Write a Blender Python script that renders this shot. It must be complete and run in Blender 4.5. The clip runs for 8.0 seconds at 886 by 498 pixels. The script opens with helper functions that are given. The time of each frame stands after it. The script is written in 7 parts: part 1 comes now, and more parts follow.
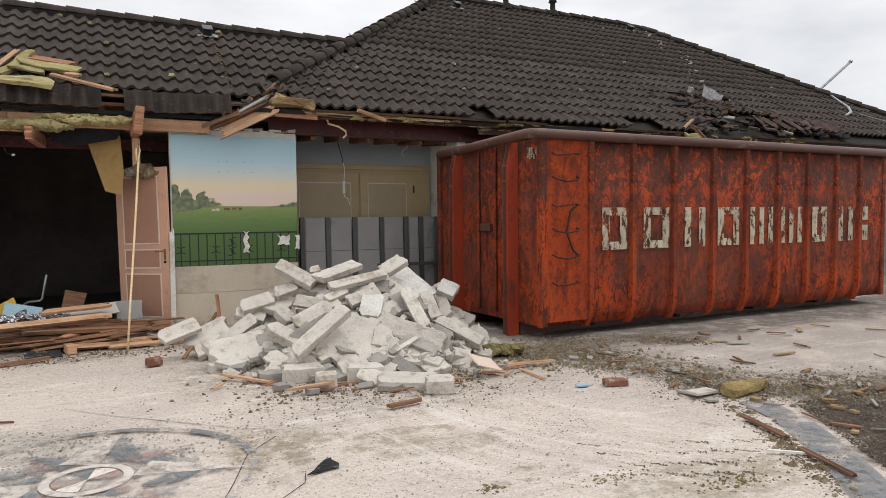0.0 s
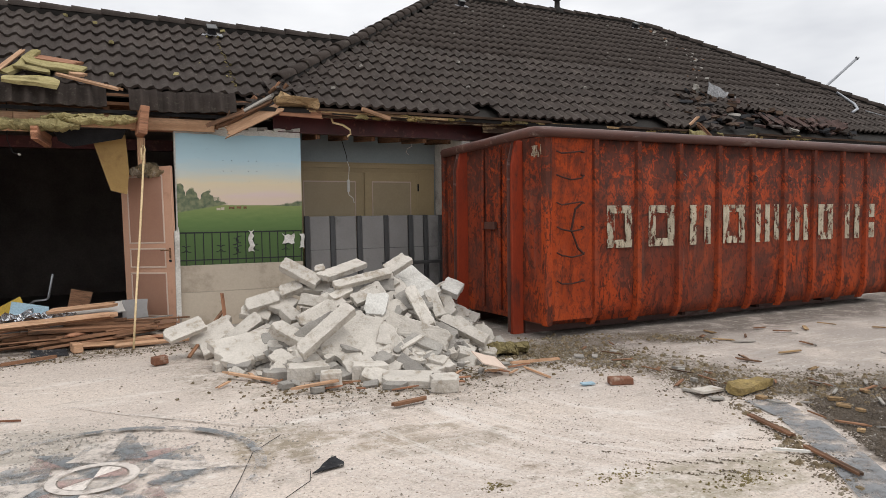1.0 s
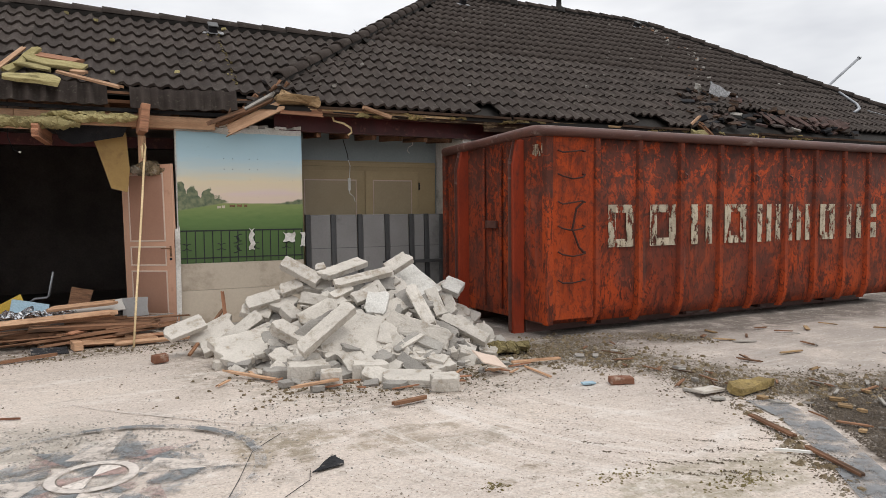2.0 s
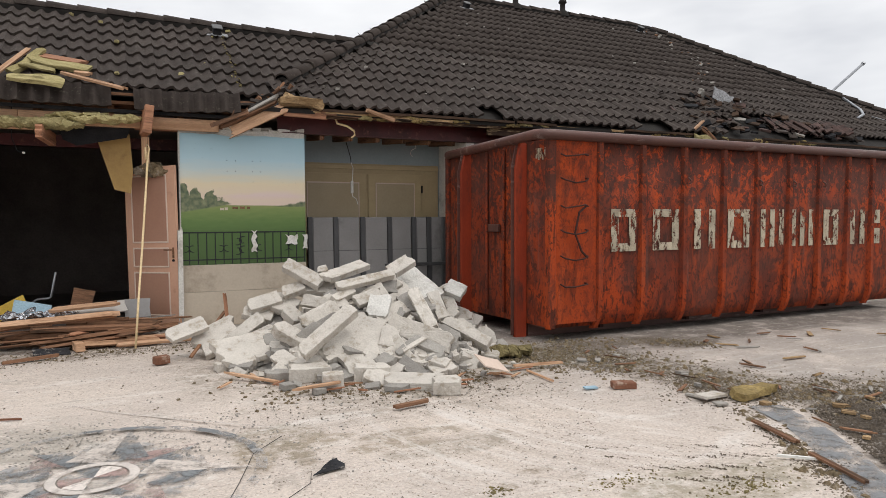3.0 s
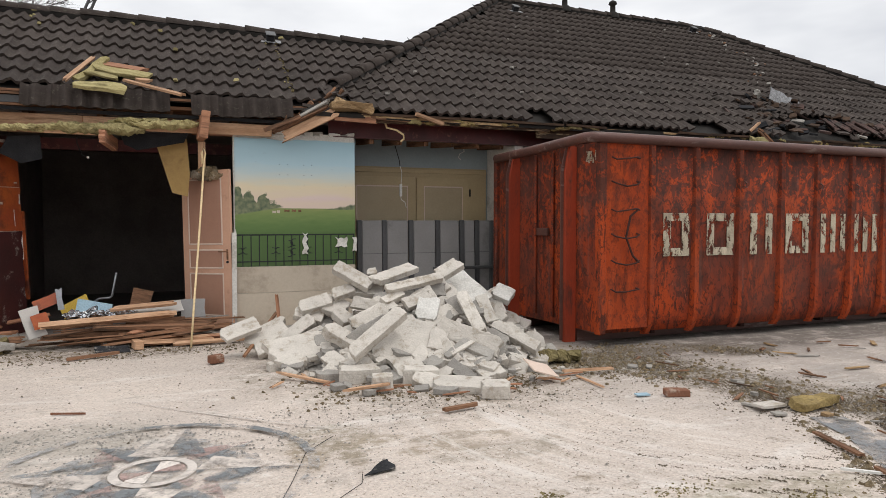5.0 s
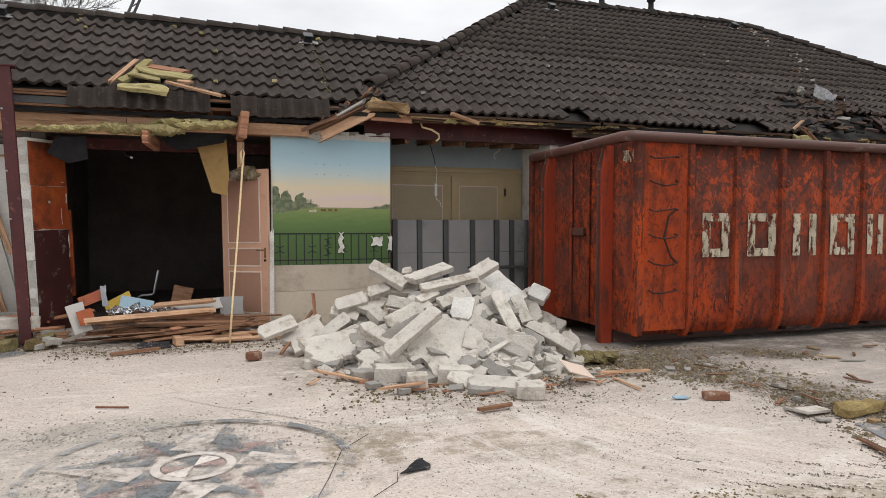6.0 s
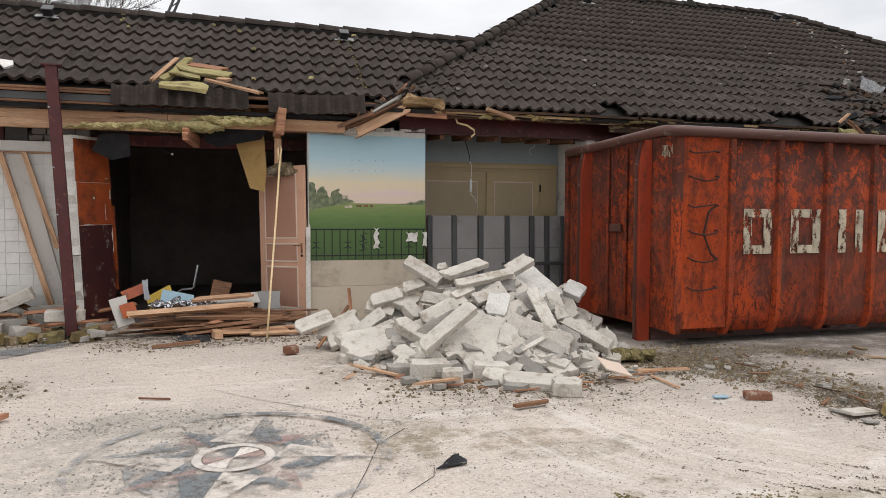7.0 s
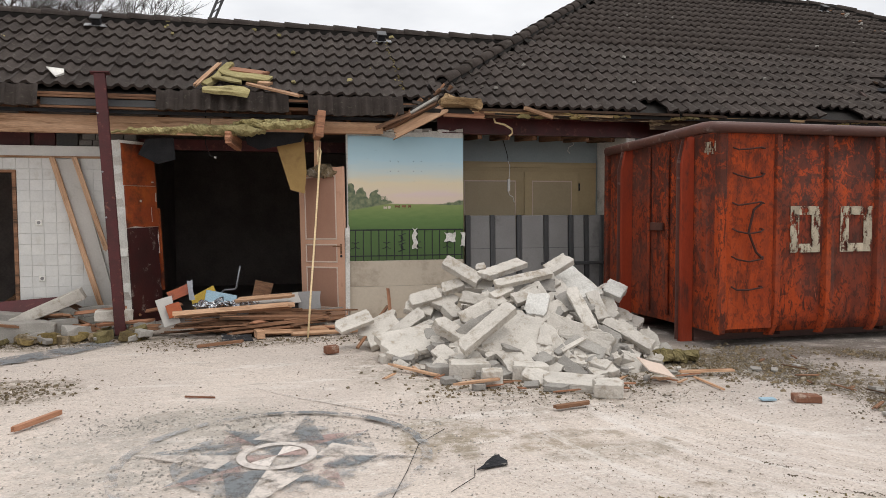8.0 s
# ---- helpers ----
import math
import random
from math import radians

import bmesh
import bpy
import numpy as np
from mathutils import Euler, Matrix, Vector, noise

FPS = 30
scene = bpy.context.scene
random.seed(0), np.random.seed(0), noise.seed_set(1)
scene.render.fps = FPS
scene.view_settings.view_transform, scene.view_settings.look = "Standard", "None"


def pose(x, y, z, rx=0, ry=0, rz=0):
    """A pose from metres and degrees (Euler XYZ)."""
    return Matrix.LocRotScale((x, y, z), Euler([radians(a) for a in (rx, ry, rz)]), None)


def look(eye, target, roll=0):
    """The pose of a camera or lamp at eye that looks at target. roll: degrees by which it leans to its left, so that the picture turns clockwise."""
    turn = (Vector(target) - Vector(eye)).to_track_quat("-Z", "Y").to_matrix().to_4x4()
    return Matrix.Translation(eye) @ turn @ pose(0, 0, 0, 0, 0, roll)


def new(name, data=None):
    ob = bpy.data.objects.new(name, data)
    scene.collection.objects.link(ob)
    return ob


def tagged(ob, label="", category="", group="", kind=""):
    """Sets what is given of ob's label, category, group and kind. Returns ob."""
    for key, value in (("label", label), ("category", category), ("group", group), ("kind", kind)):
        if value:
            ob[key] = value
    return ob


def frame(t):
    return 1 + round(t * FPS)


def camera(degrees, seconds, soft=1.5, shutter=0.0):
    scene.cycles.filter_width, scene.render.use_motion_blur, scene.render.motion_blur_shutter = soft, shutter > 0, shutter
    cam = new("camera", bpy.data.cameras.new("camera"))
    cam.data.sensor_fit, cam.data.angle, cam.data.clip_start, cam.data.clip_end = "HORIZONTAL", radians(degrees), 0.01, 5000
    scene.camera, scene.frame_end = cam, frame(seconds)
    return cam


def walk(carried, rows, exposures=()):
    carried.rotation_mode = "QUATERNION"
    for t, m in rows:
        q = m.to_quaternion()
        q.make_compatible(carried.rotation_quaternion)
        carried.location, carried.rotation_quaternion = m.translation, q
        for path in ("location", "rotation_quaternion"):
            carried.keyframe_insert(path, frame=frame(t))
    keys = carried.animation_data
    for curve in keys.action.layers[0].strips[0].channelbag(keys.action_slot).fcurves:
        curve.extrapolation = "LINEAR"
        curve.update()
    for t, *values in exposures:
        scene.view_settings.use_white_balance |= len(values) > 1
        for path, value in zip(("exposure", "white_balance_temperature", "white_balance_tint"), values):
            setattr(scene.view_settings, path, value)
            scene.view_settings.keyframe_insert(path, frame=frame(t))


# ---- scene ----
cam = camera(66.2, 8.0, 0.8)
UP = 0.9677
ROWS = [
    (0.0, 0.000, 0.000, 1.550, -2.75, 0.57, -26.64),
    (0.5, 0.002, -0.001, 1.549, -2.69, 0.77, -26.25),
    (1.0, 0.004, 0.001, 1.550, -2.88, 0.71, -26.24),
    (1.5, 0.009, 0.006, 1.550, -3.03, 0.63, -26.17),
    (3.0, 0.011, 0.022, 1.547, -2.69, 0.20, -25.96),
    (3.5, 0.004, 0.020, 1.549, -2.52, 0.08, -25.36),
    (4.0, 0.002, 0.023, 1.547, -2.44, 0.19, -24.36),
    (5.5, -0.036, 0.036, 1.545, -2.40, -0.11, -20.75),
    (6.0, -0.038, 0.036, 1.548, -2.45, -0.15, -19.25),
    (6.5, -0.045, 0.038, 1.544, -2.57, -0.32, -17.99),
    (7.0, -0.058, 0.051, 1.543, -2.78, -0.20, -16.45),
    (7.5, -0.066, 0.054, 1.546, -2.87, 0.02, -14.91),
    (8.0, -0.070, 0.054, 1.549, -2.81, 0.24, -13.31),
]
walk(cam, [(t, pose(UP * x, UP * y, UP * z, 90 + p, r, w)) for t, x, y, z, p, r, w in ROWS], [(0.0, -0.11), (8.0, -0.11)])

# ---- sky and sun: a bright overcast day ----
world = bpy.data.worlds.new("sky")
world.use_nodes = True
scene.world = world
wn, wl = world.node_tree.nodes, world.node_tree.links
bg = wn["Background"]
sky = wn.new("ShaderNodeTexSky")
sky.sky_type, sky.sun_disc, sky.sun_elevation, sky.sun_rotation = "NISHITA", False, radians(48), radians(200)
tc = wn.new("ShaderNodeTexCoord")
stretch = wn.new("ShaderNodeMapping")
stretch.inputs["Scale"].default_value = (1.2, 1.2, 4.0)
clouds = wn.new("ShaderNodeTexNoise")
clouds.inputs["Scale"].default_value, clouds.inputs["Detail"].default_value = 1.6, 5.0
ramp = wn.new("ShaderNodeValToRGB")
ramp.color_ramp.elements[0].position, ramp.color_ramp.elements[0].color = 0.32, (7.6, 7.75, 8.2, 1)
ramp.color_ramp.elements[1].position, ramp.color_ramp.elements[1].color = 0.62, (12.8, 12.8, 12.8, 1)
cover = wn.new("ShaderNodeMix")
cover.data_type = "RGBA"
cover.inputs[0].default_value = 0.93
wl.new(tc.outputs["Generated"], stretch.inputs["Vector"])
wl.new(stretch.outputs["Vector"], clouds.inputs["Vector"])
wl.new(clouds.outputs[0], ramp.inputs[0])
wl.new(sky.outputs[0], cover.inputs[6])
wl.new(ramp.outputs[0], cover.inputs[7])
# an overcast sky is brighter overhead
upz, lift, high = wn.new("ShaderNodeSeparateXYZ"), wn.new("ShaderNodeMapRange"), wn.new("ShaderNodeVectorMath")
wl.new(tc.outputs["Generated"], upz.inputs[0])
wl.new(upz.outputs[2], lift.inputs["Value"])
lift.inputs["From Min"].default_value, lift.inputs["From Max"].default_value = 0.3, 1.0
lift.inputs["To Min"].default_value, lift.inputs["To Max"].default_value = 1.0, 1.45
high.operation = "SCALE"
wl.new(cover.outputs[2], high.inputs[0])
wl.new(lift.outputs[0], high.inputs["Scale"])
wl.new(high.outputs[0], bg.inputs["Color"])
bg.inputs["Strength"].default_value = 0.1
sun = new("sun", bpy.data.lights.new("sun", "SUN"))
sun.data.energy, sun.data.angle, sun.data.color = 1.0, radians(25), (1.0, 0.95, 0.88)
sun.matrix_world = look((5, -7, 19), (0, 0, 0))


# ---- materials ----
def surf(name, c1, c2, scale=3.0, rough=0.8, bump=0.3, fine=60.0, stain=None, stain_scale=1.2, stain_amount=0.5, metal=0.0,
         stretch=(1, 1, 1), vary=0.15, edge=0.08):
    """Two mixed tones, a stain at a larger scale, fine grain and a relief; each object is shifted and toned by its random number."""
    m = bpy.data.materials.new(name)
    m.use_nodes = True
    n, l = m.node_tree.nodes, m.node_tree.links
    b = n["Principled BSDF"]
    co, info = n.new("ShaderNodeTexCoord"), n.new("ShaderNodeObjectInfo")
    shift = n.new("ShaderNodeVectorMath")
    shift.operation = "MULTIPLY_ADD"
    l.new(info.outputs["Random"], shift.inputs[0])
    shift.inputs[1].default_value = (37.0, 17.0, 53.0)
    l.new(co.outputs["Object"], shift.inputs[2])
    mp = n.new("ShaderNodeMapping")
    mp.inputs["Scale"].default_value = stretch
    l.new(shift.outputs[0], mp.inputs["Vector"])

    def noise_at(s, detail, rough_=0.6):
        t = n.new("ShaderNodeTexNoise")
        t.inputs["Scale"].default_value, t.inputs["Detail"].default_value, t.inputs["Roughness"].default_value = s, detail, rough_
        l.new(mp.outputs[0], t.inputs["Vector"])
        return t

    def mixed(fac, a, c, blend="MIX"):
        x = n.new("ShaderNodeMix")
        x.data_type, x.blend_type = "RGBA", blend
        for sock, v in ((x.inputs[0], fac), (x.inputs[6], a), (x.inputs[7], c)):
            if isinstance(v, (int, float)):
                sock.default_value = v
            elif isinstance(v, tuple):
                sock.default_value = (*v, 1)
            else:
                l.new(v, sock)
        return x.outputs[2]

    def stepped(src, lo, hi, top=1.0):
        r = n.new("ShaderNodeMapRange")
        r.inputs["From Min"].default_value, r.inputs["From Max"].default_value, r.inputs["To Max"].default_value = lo, hi, top
        l.new(src, r.inputs["Value"])
        return r.outputs[0]

    big, small = noise_at(scale, 5), noise_at(fine, 4)
    col = mixed(stepped(big.outputs[0], 0.35, 0.65), c1, c2)
    if stain:
        spots = noise_at(stain_scale, 6, 0.7)
        col = mixed(stepped(spots.outputs[0], 0.62 - 0.3 * stain_amount, 0.66 - 0.3 * stain_amount + edge, 0.9), col, stain)
    grain = n.new("ShaderNodeMapRange")
    grain.inputs["From Min"].default_value, grain.inputs["From Max"].default_value = 0.3, 0.7
    grain.inputs["To Min"].default_value, grain.inputs["To Max"].default_value = 1 - vary, 1 + vary
    l.new(small.outputs[0], grain.inputs["Value"])
    tone = n.new("ShaderNodeMapRange")
    tone.inputs["To Min"].default_value, tone.inputs["To Max"].default_value = 1 - vary * 0.8, 1 + vary * 0.8
    l.new(info.outputs["Random"], tone.inputs["Value"])
    both = n.new("ShaderNodeMath")
    both.operation = "MULTIPLY"
    l.new(grain.outputs[0], both.inputs[0])
    l.new(tone.outputs[0], both.inputs[1])
    scaled = n.new("ShaderNodeVectorMath")
    scaled.operation = "SCALE"
    l.new(col, scaled.inputs[0])
    l.new(both.outputs[0], scaled.inputs["Scale"])
    l.new(scaled.outputs[0], b.inputs["Base Color"])
    b.inputs["Roughness"].default_value, b.inputs["Metallic"].default_value = rough, metal
    b.inputs["Specular IOR Level"].default_value = 0.15 if rough > 0.74 else 0.4
    if bump:
        bp = n.new("ShaderNodeBump")
        bp.inputs["Strength"].default_value, bp.inputs["Distance"].default_value = bump, 0.01
        l.new(small.outputs[0], bp.inputs["Height"])
        l.new(bp.outputs[0], b.inputs["Normal"])
    return m


M_TILE = surf("roof_tile_concrete", (0.043, 0.034, 0.030), (0.060, 0.048, 0.042), 5, 0.85, 0.3, 90, (0.12, 0.11, 0.09), 16, 0.16, vary=0.22)
M_LEAD = surf("crumpled_lead", (0.34, 0.34, 0.35), (0.12, 0.12, 0.125), 22, 0.6, 0.4, 60)
M_TORN = surf("torn_pale_wood", (0.42, 0.29, 0.16), (0.26, 0.165, 0.085), 7, 0.9, 0.9, 40, (0.10, 0.065, 0.04), 6, 0.3, stretch=(0.6, 3, 3), vary=0.3)
M_ROT = surf("rotten_wood", (0.085, 0.05, 0.032), (0.04, 0.027, 0.02), 5, 0.9, 0.6, 40, (0.02, 0.016, 0.013), 3, 0.3, stretch=(0.5, 4, 4), vary=0.3)
M_FASCIA = surf("rotten_fascia_paint", (0.075, 0.045, 0.03), (0.035, 0.025, 0.02), 4, 0.85, 0.5, 40, (0.36, 0.27, 0.16), 5, 0.34, stretch=(0.5, 2, 2.4), vary=0.25, edge=0.05)
M_REDTILE = surf("reddish_broken_tile", (0.10, 0.062, 0.054), (0.06, 0.042, 0.038), 5, 0.9, 0.4, 70, (0.02, 0.018, 0.017), 4, 0.35, vary=0.25)
M_FELT = surf("dusty_black_felt", (0.035, 0.036, 0.04), (0.02, 0.02, 0.022), 8, 0.9, 0.6, 60, (0.30, 0.27, 0.24), 14, 0.2, vary=0.3)
M_LITTER = surf("dry_litter", (0.25, 0.19, 0.12), (0.13, 0.10, 0.06), 14, 1.0, 0.6, 60, (0.34, 0.30, 0.24), 11, 0.3, vary=0.35)
M_SOIL = surf("damp_soil", (0.125, 0.102, 0.08), (0.07, 0.057, 0.045), 5, 1.0, 0.8, 50, vary=0.3)
M_UNDER = surf("roof_underlay", (0.018, 0.016, 0.015), (0.028, 0.025, 0.022), 4)
M_PINE = surf("pine_timber", (0.55, 0.355, 0.23), (0.42, 0.245, 0.145), 3, 0.75, 0.25, 30, (0.2, 0.11, 0.06), 2, 0.3, stretch=(0.5, 6, 6), vary=0.2)
M_OLDWOOD = surf("old_wood", (0.29, 0.155, 0.09), (0.16, 0.085, 0.052), 3, 0.85, 0.3, 30, (0.05, 0.035, 0.025), 2, 0.4, stretch=(0.5, 6, 6), vary=0.25)
M_REDPINE = surf("red_pine", (0.40, 0.205, 0.125), (0.30, 0.145, 0.085), 3, 0.8, 0.25, 30, (0.16, 0.08, 0.05), 2, 0.3, stretch=(0.5, 6, 6), vary=0.2)
M_WOOL = surf("mineral_wool", (0.38, 0.325, 0.165), (0.28, 0.238, 0.11), 9, 1.0, 0.8, 60, (0.15, 0.125, 0.06), 5, 0.25, vary=0.22, stretch=(0.6, 1.6, 1.6))
M_CONC = surf("aerated_concrete", (0.57, 0.528, 0.473), (0.475, 0.44, 0.395), 4, 0.95, 0.6, 60, (0.34, 0.29, 0.23), 8, 0.30, vary=0.09, edge=0.09)
M_CONC2 = surf("grey_concrete", (0.33, 0.31, 0.28), (0.27, 0.252, 0.23), 4, 0.95, 0.5, 70, (0.24, 0.222, 0.2), 3, 0.3, vary=0.13)
M_PLASTER = surf("white_plaster", (0.68, 0.66, 0.62), (0.58, 0.56, 0.52), 3, 0.9, 0.3, 50, (0.4, 0.37, 0.33), 3, 0.25)
M_STEEL = surf("maroon_steel", (0.085, 0.016, 0.017), (0.055, 0.013, 0.013), 4, 0.5, 0.15, 60, (0.2, 0.07, 0.05), 9, 0.12)
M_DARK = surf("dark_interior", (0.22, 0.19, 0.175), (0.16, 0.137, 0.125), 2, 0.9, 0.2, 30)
M_BEIGE = surf("cream_dado", (0.52, 0.45, 0.36), (0.47, 0.40, 0.32), 2, 0.6, 0.08, 40, (0.36, 0.3, 0.23), 2, 0.2, vary=0.05)
M_ORANGEP = surf("orange_panel", (0.36, 0.085, 0.02), (0.25, 0.05, 0.018), 3, 0.35, 0.1, 40, (0.06, 0.02, 0.015), 1.6, 0.4, vary=0.1)
M_MAROONP = surf("maroon_panel", (0.05, 0.012, 0.012), (0.03, 0.01, 0.01), 3, 0.4, 0.1, 40, (0.3, 0.27, 0.24), 5, 0.12, vary=0.1)
M_DOOR = surf("salmon_door_paint", (0.60, 0.355, 0.245), (0.56, 0.325, 0.22), 2, 0.5, 0.08, 40, (0.38, 0.2, 0.13), 2, 0.15, vary=0.04)
M_DOOR2 = surf("brown_door_field", (0.41, 0.228, 0.158), (0.38, 0.205, 0.14), 2, 0.5, 0.08, 40, vary=0.04)
M_TRIM = surf("pale_moulding", (0.68, 0.55, 0.46), (0.6, 0.48, 0.4), 3, 0.5, 0.1, 40, vary=0.05)
M_OCHRE = surf("ochre_panel", (0.47, 0.365, 0.21), (0.42, 0.325, 0.185), 2, 0.5, 0.08, 40, vary=0.05)
M_GOLD = surf("golden_hardboard", (0.40, 0.255, 0.085), (0.34, 0.21, 0.07), 2, 0.6, 0.1, 40, (0.25, 0.15, 0.05), 2, 0.25, vary=0.06)
M_OCHRE2 = surf("ochre_field", (0.43, 0.345, 0.225), (0.395, 0.315, 0.20), 2, 0.5, 0.08, 40, vary=0.05)
M_BLUE = surf("blue_grey_paint", (0.35, 0.41, 0.43), (0.31, 0.37, 0.39), 2, 0.7, 0.1, 40, vary=0.05)
M_GREY = surf("grey_panel", (0.255, 0.245, 0.24), (0.225, 0.215, 0.21), 2, 0.6, 0.1, 50, (0.16, 0.15, 0.145), 1.5, 0.2, vary=0.06)
M_BOARD = surf("plain_plasterboard", (0.50, 0.475, 0.445), (0.46, 0.44, 0.41), 2, 0.8, 0.1, 50, (0.36, 0.33, 0.3), 2, 0.15, vary=0.05)
M_GREYD = surf("dark_grey_strip", (0.075, 0.075, 0.078), (0.06, 0.06, 0.06), 2, 0.5, 0.1, 50)
M_WTILE = surf("white_glazed_tile", (0.66, 0.65, 0.62), (0.60, 0.59, 0.57), 3, 0.25, 0.05, 40, (0.5, 0.47, 0.42), 2, 0.15, vary=0.05)
M_GROUT = surf("grey_grout", (0.55, 0.54, 0.52), (0.48, 0.47, 0.45), 6)
M_BATT = surf("brown_wool_batt", (0.27, 0.20, 0.085), (0.19, 0.14, 0.06), 6, 1.0, 0.9, 50, (0.12, 0.09, 0.05), 4, 0.35, vary=0.3)
M_BRICK = surf("red_brick", (0.20, 0.095, 0.06), (0.15, 0.07, 0.045), 8, 0.9, 0.5, 60, (0.38, 0.3, 0.24), 6, 0.25)
M_GBRICK = surf("grey_brickwork", (0.24, 0.23, 0.215), (0.18, 0.17, 0.16), 6, 0.9, 0.5, 60)
M_ROPE = surf("cream_plastic_tube", (0.72, 0.56, 0.33), (0.66, 0.5, 0.28), 3, 0.5, 0.05, 40)
M_WHITE = surf("white_plastic", (0.75, 0.74, 0.7), (0.68, 0.66, 0.62), 5, 0.5, 0.05, 40)
M_ZINC = surf("zinc_metal", (0.33, 0.34, 0.36), (0.24, 0.25, 0.27), 5, 0.4, 0.1, 40, metal=0.6)
M_BLACK = surf("black_felt", (0.028, 0.028, 0.03), (0.018, 0.018, 0.02), 6, 0.9, 0.5, 60)
M_IRON = surf("black_iron_paint", (0.018, 0.022, 0.022), (0.012, 0.014, 0.014), 6, 0.6, 0.0, 60)
M_BARK = surf("bark", (0.07, 0.055, 0.045), (0.045, 0.036, 0.03), 6)
M_FOIL = surf("crumpled_foil", (0.7, 0.71, 0.73), (0.55, 0.56, 0.58), 8, 0.25, 0.8, 25, metal=0.9)
M_PBLUE = surf("pale_blue_board", (0.33, 0.46, 0.54), (0.28, 0.40, 0.48), 4)
M_YELLOW = surf("yellow_board", (0.52, 0.36, 0.07), (0.45, 0.3, 0.06), 4)
M_MOSS = surf("moss_clump", (0.20, 0.165, 0.078), (0.11, 0.088, 0.045), 9, 1.0, 0.9, 60, vary=0.3)
M_DEBRIS = surf("dirt_crumbs", (0.19, 0.155, 0.115), (0.10, 0.08, 0.06), 2.5, 1.0, 0.6, 40, (0.4, 0.37, 0.32), 3, 0.25, vary=0.3)


# ---- mesh helpers ----
def part(name, bm, material, parent=None, label="", m=None, smooth=False):
    me = bpy.data.meshes.new(name)
    bm.to_mesh(me)
    bm.free()
    if smooth:
        for p in me.polygons:
            p.use_smooth = True
    for x in material if isinstance(material, (list, tuple)) else [material]:
        me.materials.append(x)
    ob = new(name, me)
    if parent:
        ob.parent = parent
    if m is not None:
        ob.matrix_basis = m
    return tagged(ob, label)


def thing(name, label, category, m=None, group="", kind=""):
    ob = new(name)
    if m is not None:
        ob.matrix_basis = m
    return tagged(ob, label, category, group, kind)


def box(x0, x1, y0, y1, z0, z1, bevel=0.0, bm=None):
    own = bmesh.new()
    bmesh.ops.create_cube(own, size=1.0, matrix=Matrix.LocRotScale(((x0 + x1) / 2, (y0 + y1) / 2, (z0 + z1) / 2), None, (abs(x1 - x0), abs(y1 - y0), abs(z1 - z0))))
    if bevel:
        bmesh.ops.bevel(own, geom=own.edges[:], offset=bevel, segments=1, affect="EDGES")
    return joined(bm, own)


def joined(bm, own):
    if bm is None:
        return own
    me = bpy.data.meshes.new("tmp")
    own.to_mesh(me)
    own.free()
    bm.from_mesh(me)
    bpy.data.meshes.remove(me)
    return bm


def tube(points, r, bm=None, sides=8, taper=None):
    """A round bar along points."""
    own = bmesh.new()
    rings, pts = [], [Vector(p) for p in points]
    for i, p in enumerate(pts):
        d = (pts[min(i + 1, len(pts) - 1)] - pts[max(i - 1, 0)]).normalized()
        a = d.cross(Vector((0.31, 0.2, 0.93))).normalized()
        b = d.cross(a)
        rr = r if taper is None else r + (taper - r) * i / (len(pts) - 1)
        rings.append([own.verts.new(p + (a * math.cos(k * math.tau / sides) + b * math.sin(k * math.tau / sides)) * rr) for k in range(sides)])
    for u, v in zip(rings, rings[1:]):
        for k in range(sides):
            own.faces.new((u[k], u[(k + 1) % sides], v[(k + 1) % sides], v[k]))
    own.faces.new(rings[0][::-1])
    own.faces.new(rings[-1])
    bmesh.ops.recalc_face_normals(own, faces=own.faces[:])
    return joined(bm, own)


def prism(outline, y0, y1, bm=None):
    """A plate with an outline in x and z, from y0 to y1."""
    own = bmesh.new()
    a = [own.verts.new((x, y0, z)) for x, z in outline]
    b = [own.verts.new((x, y1, z)) for x, z in outline]
    own.faces.new(a)
    own.faces.new(b[::-1])
    for i in range(len(a)):
        j = (i + 1) % len(a)
        own.faces.new((a[j], a[i], b[i], b[j]))
    bmesh.ops.recalc_face_normals(own, faces=own.faces[:])
    return joined(bm, own)


def flat(points, bm=None):
    own = bmesh.new()
    own.faces.new([own.verts.new(p) for p in points])
    return joined(bm, own)


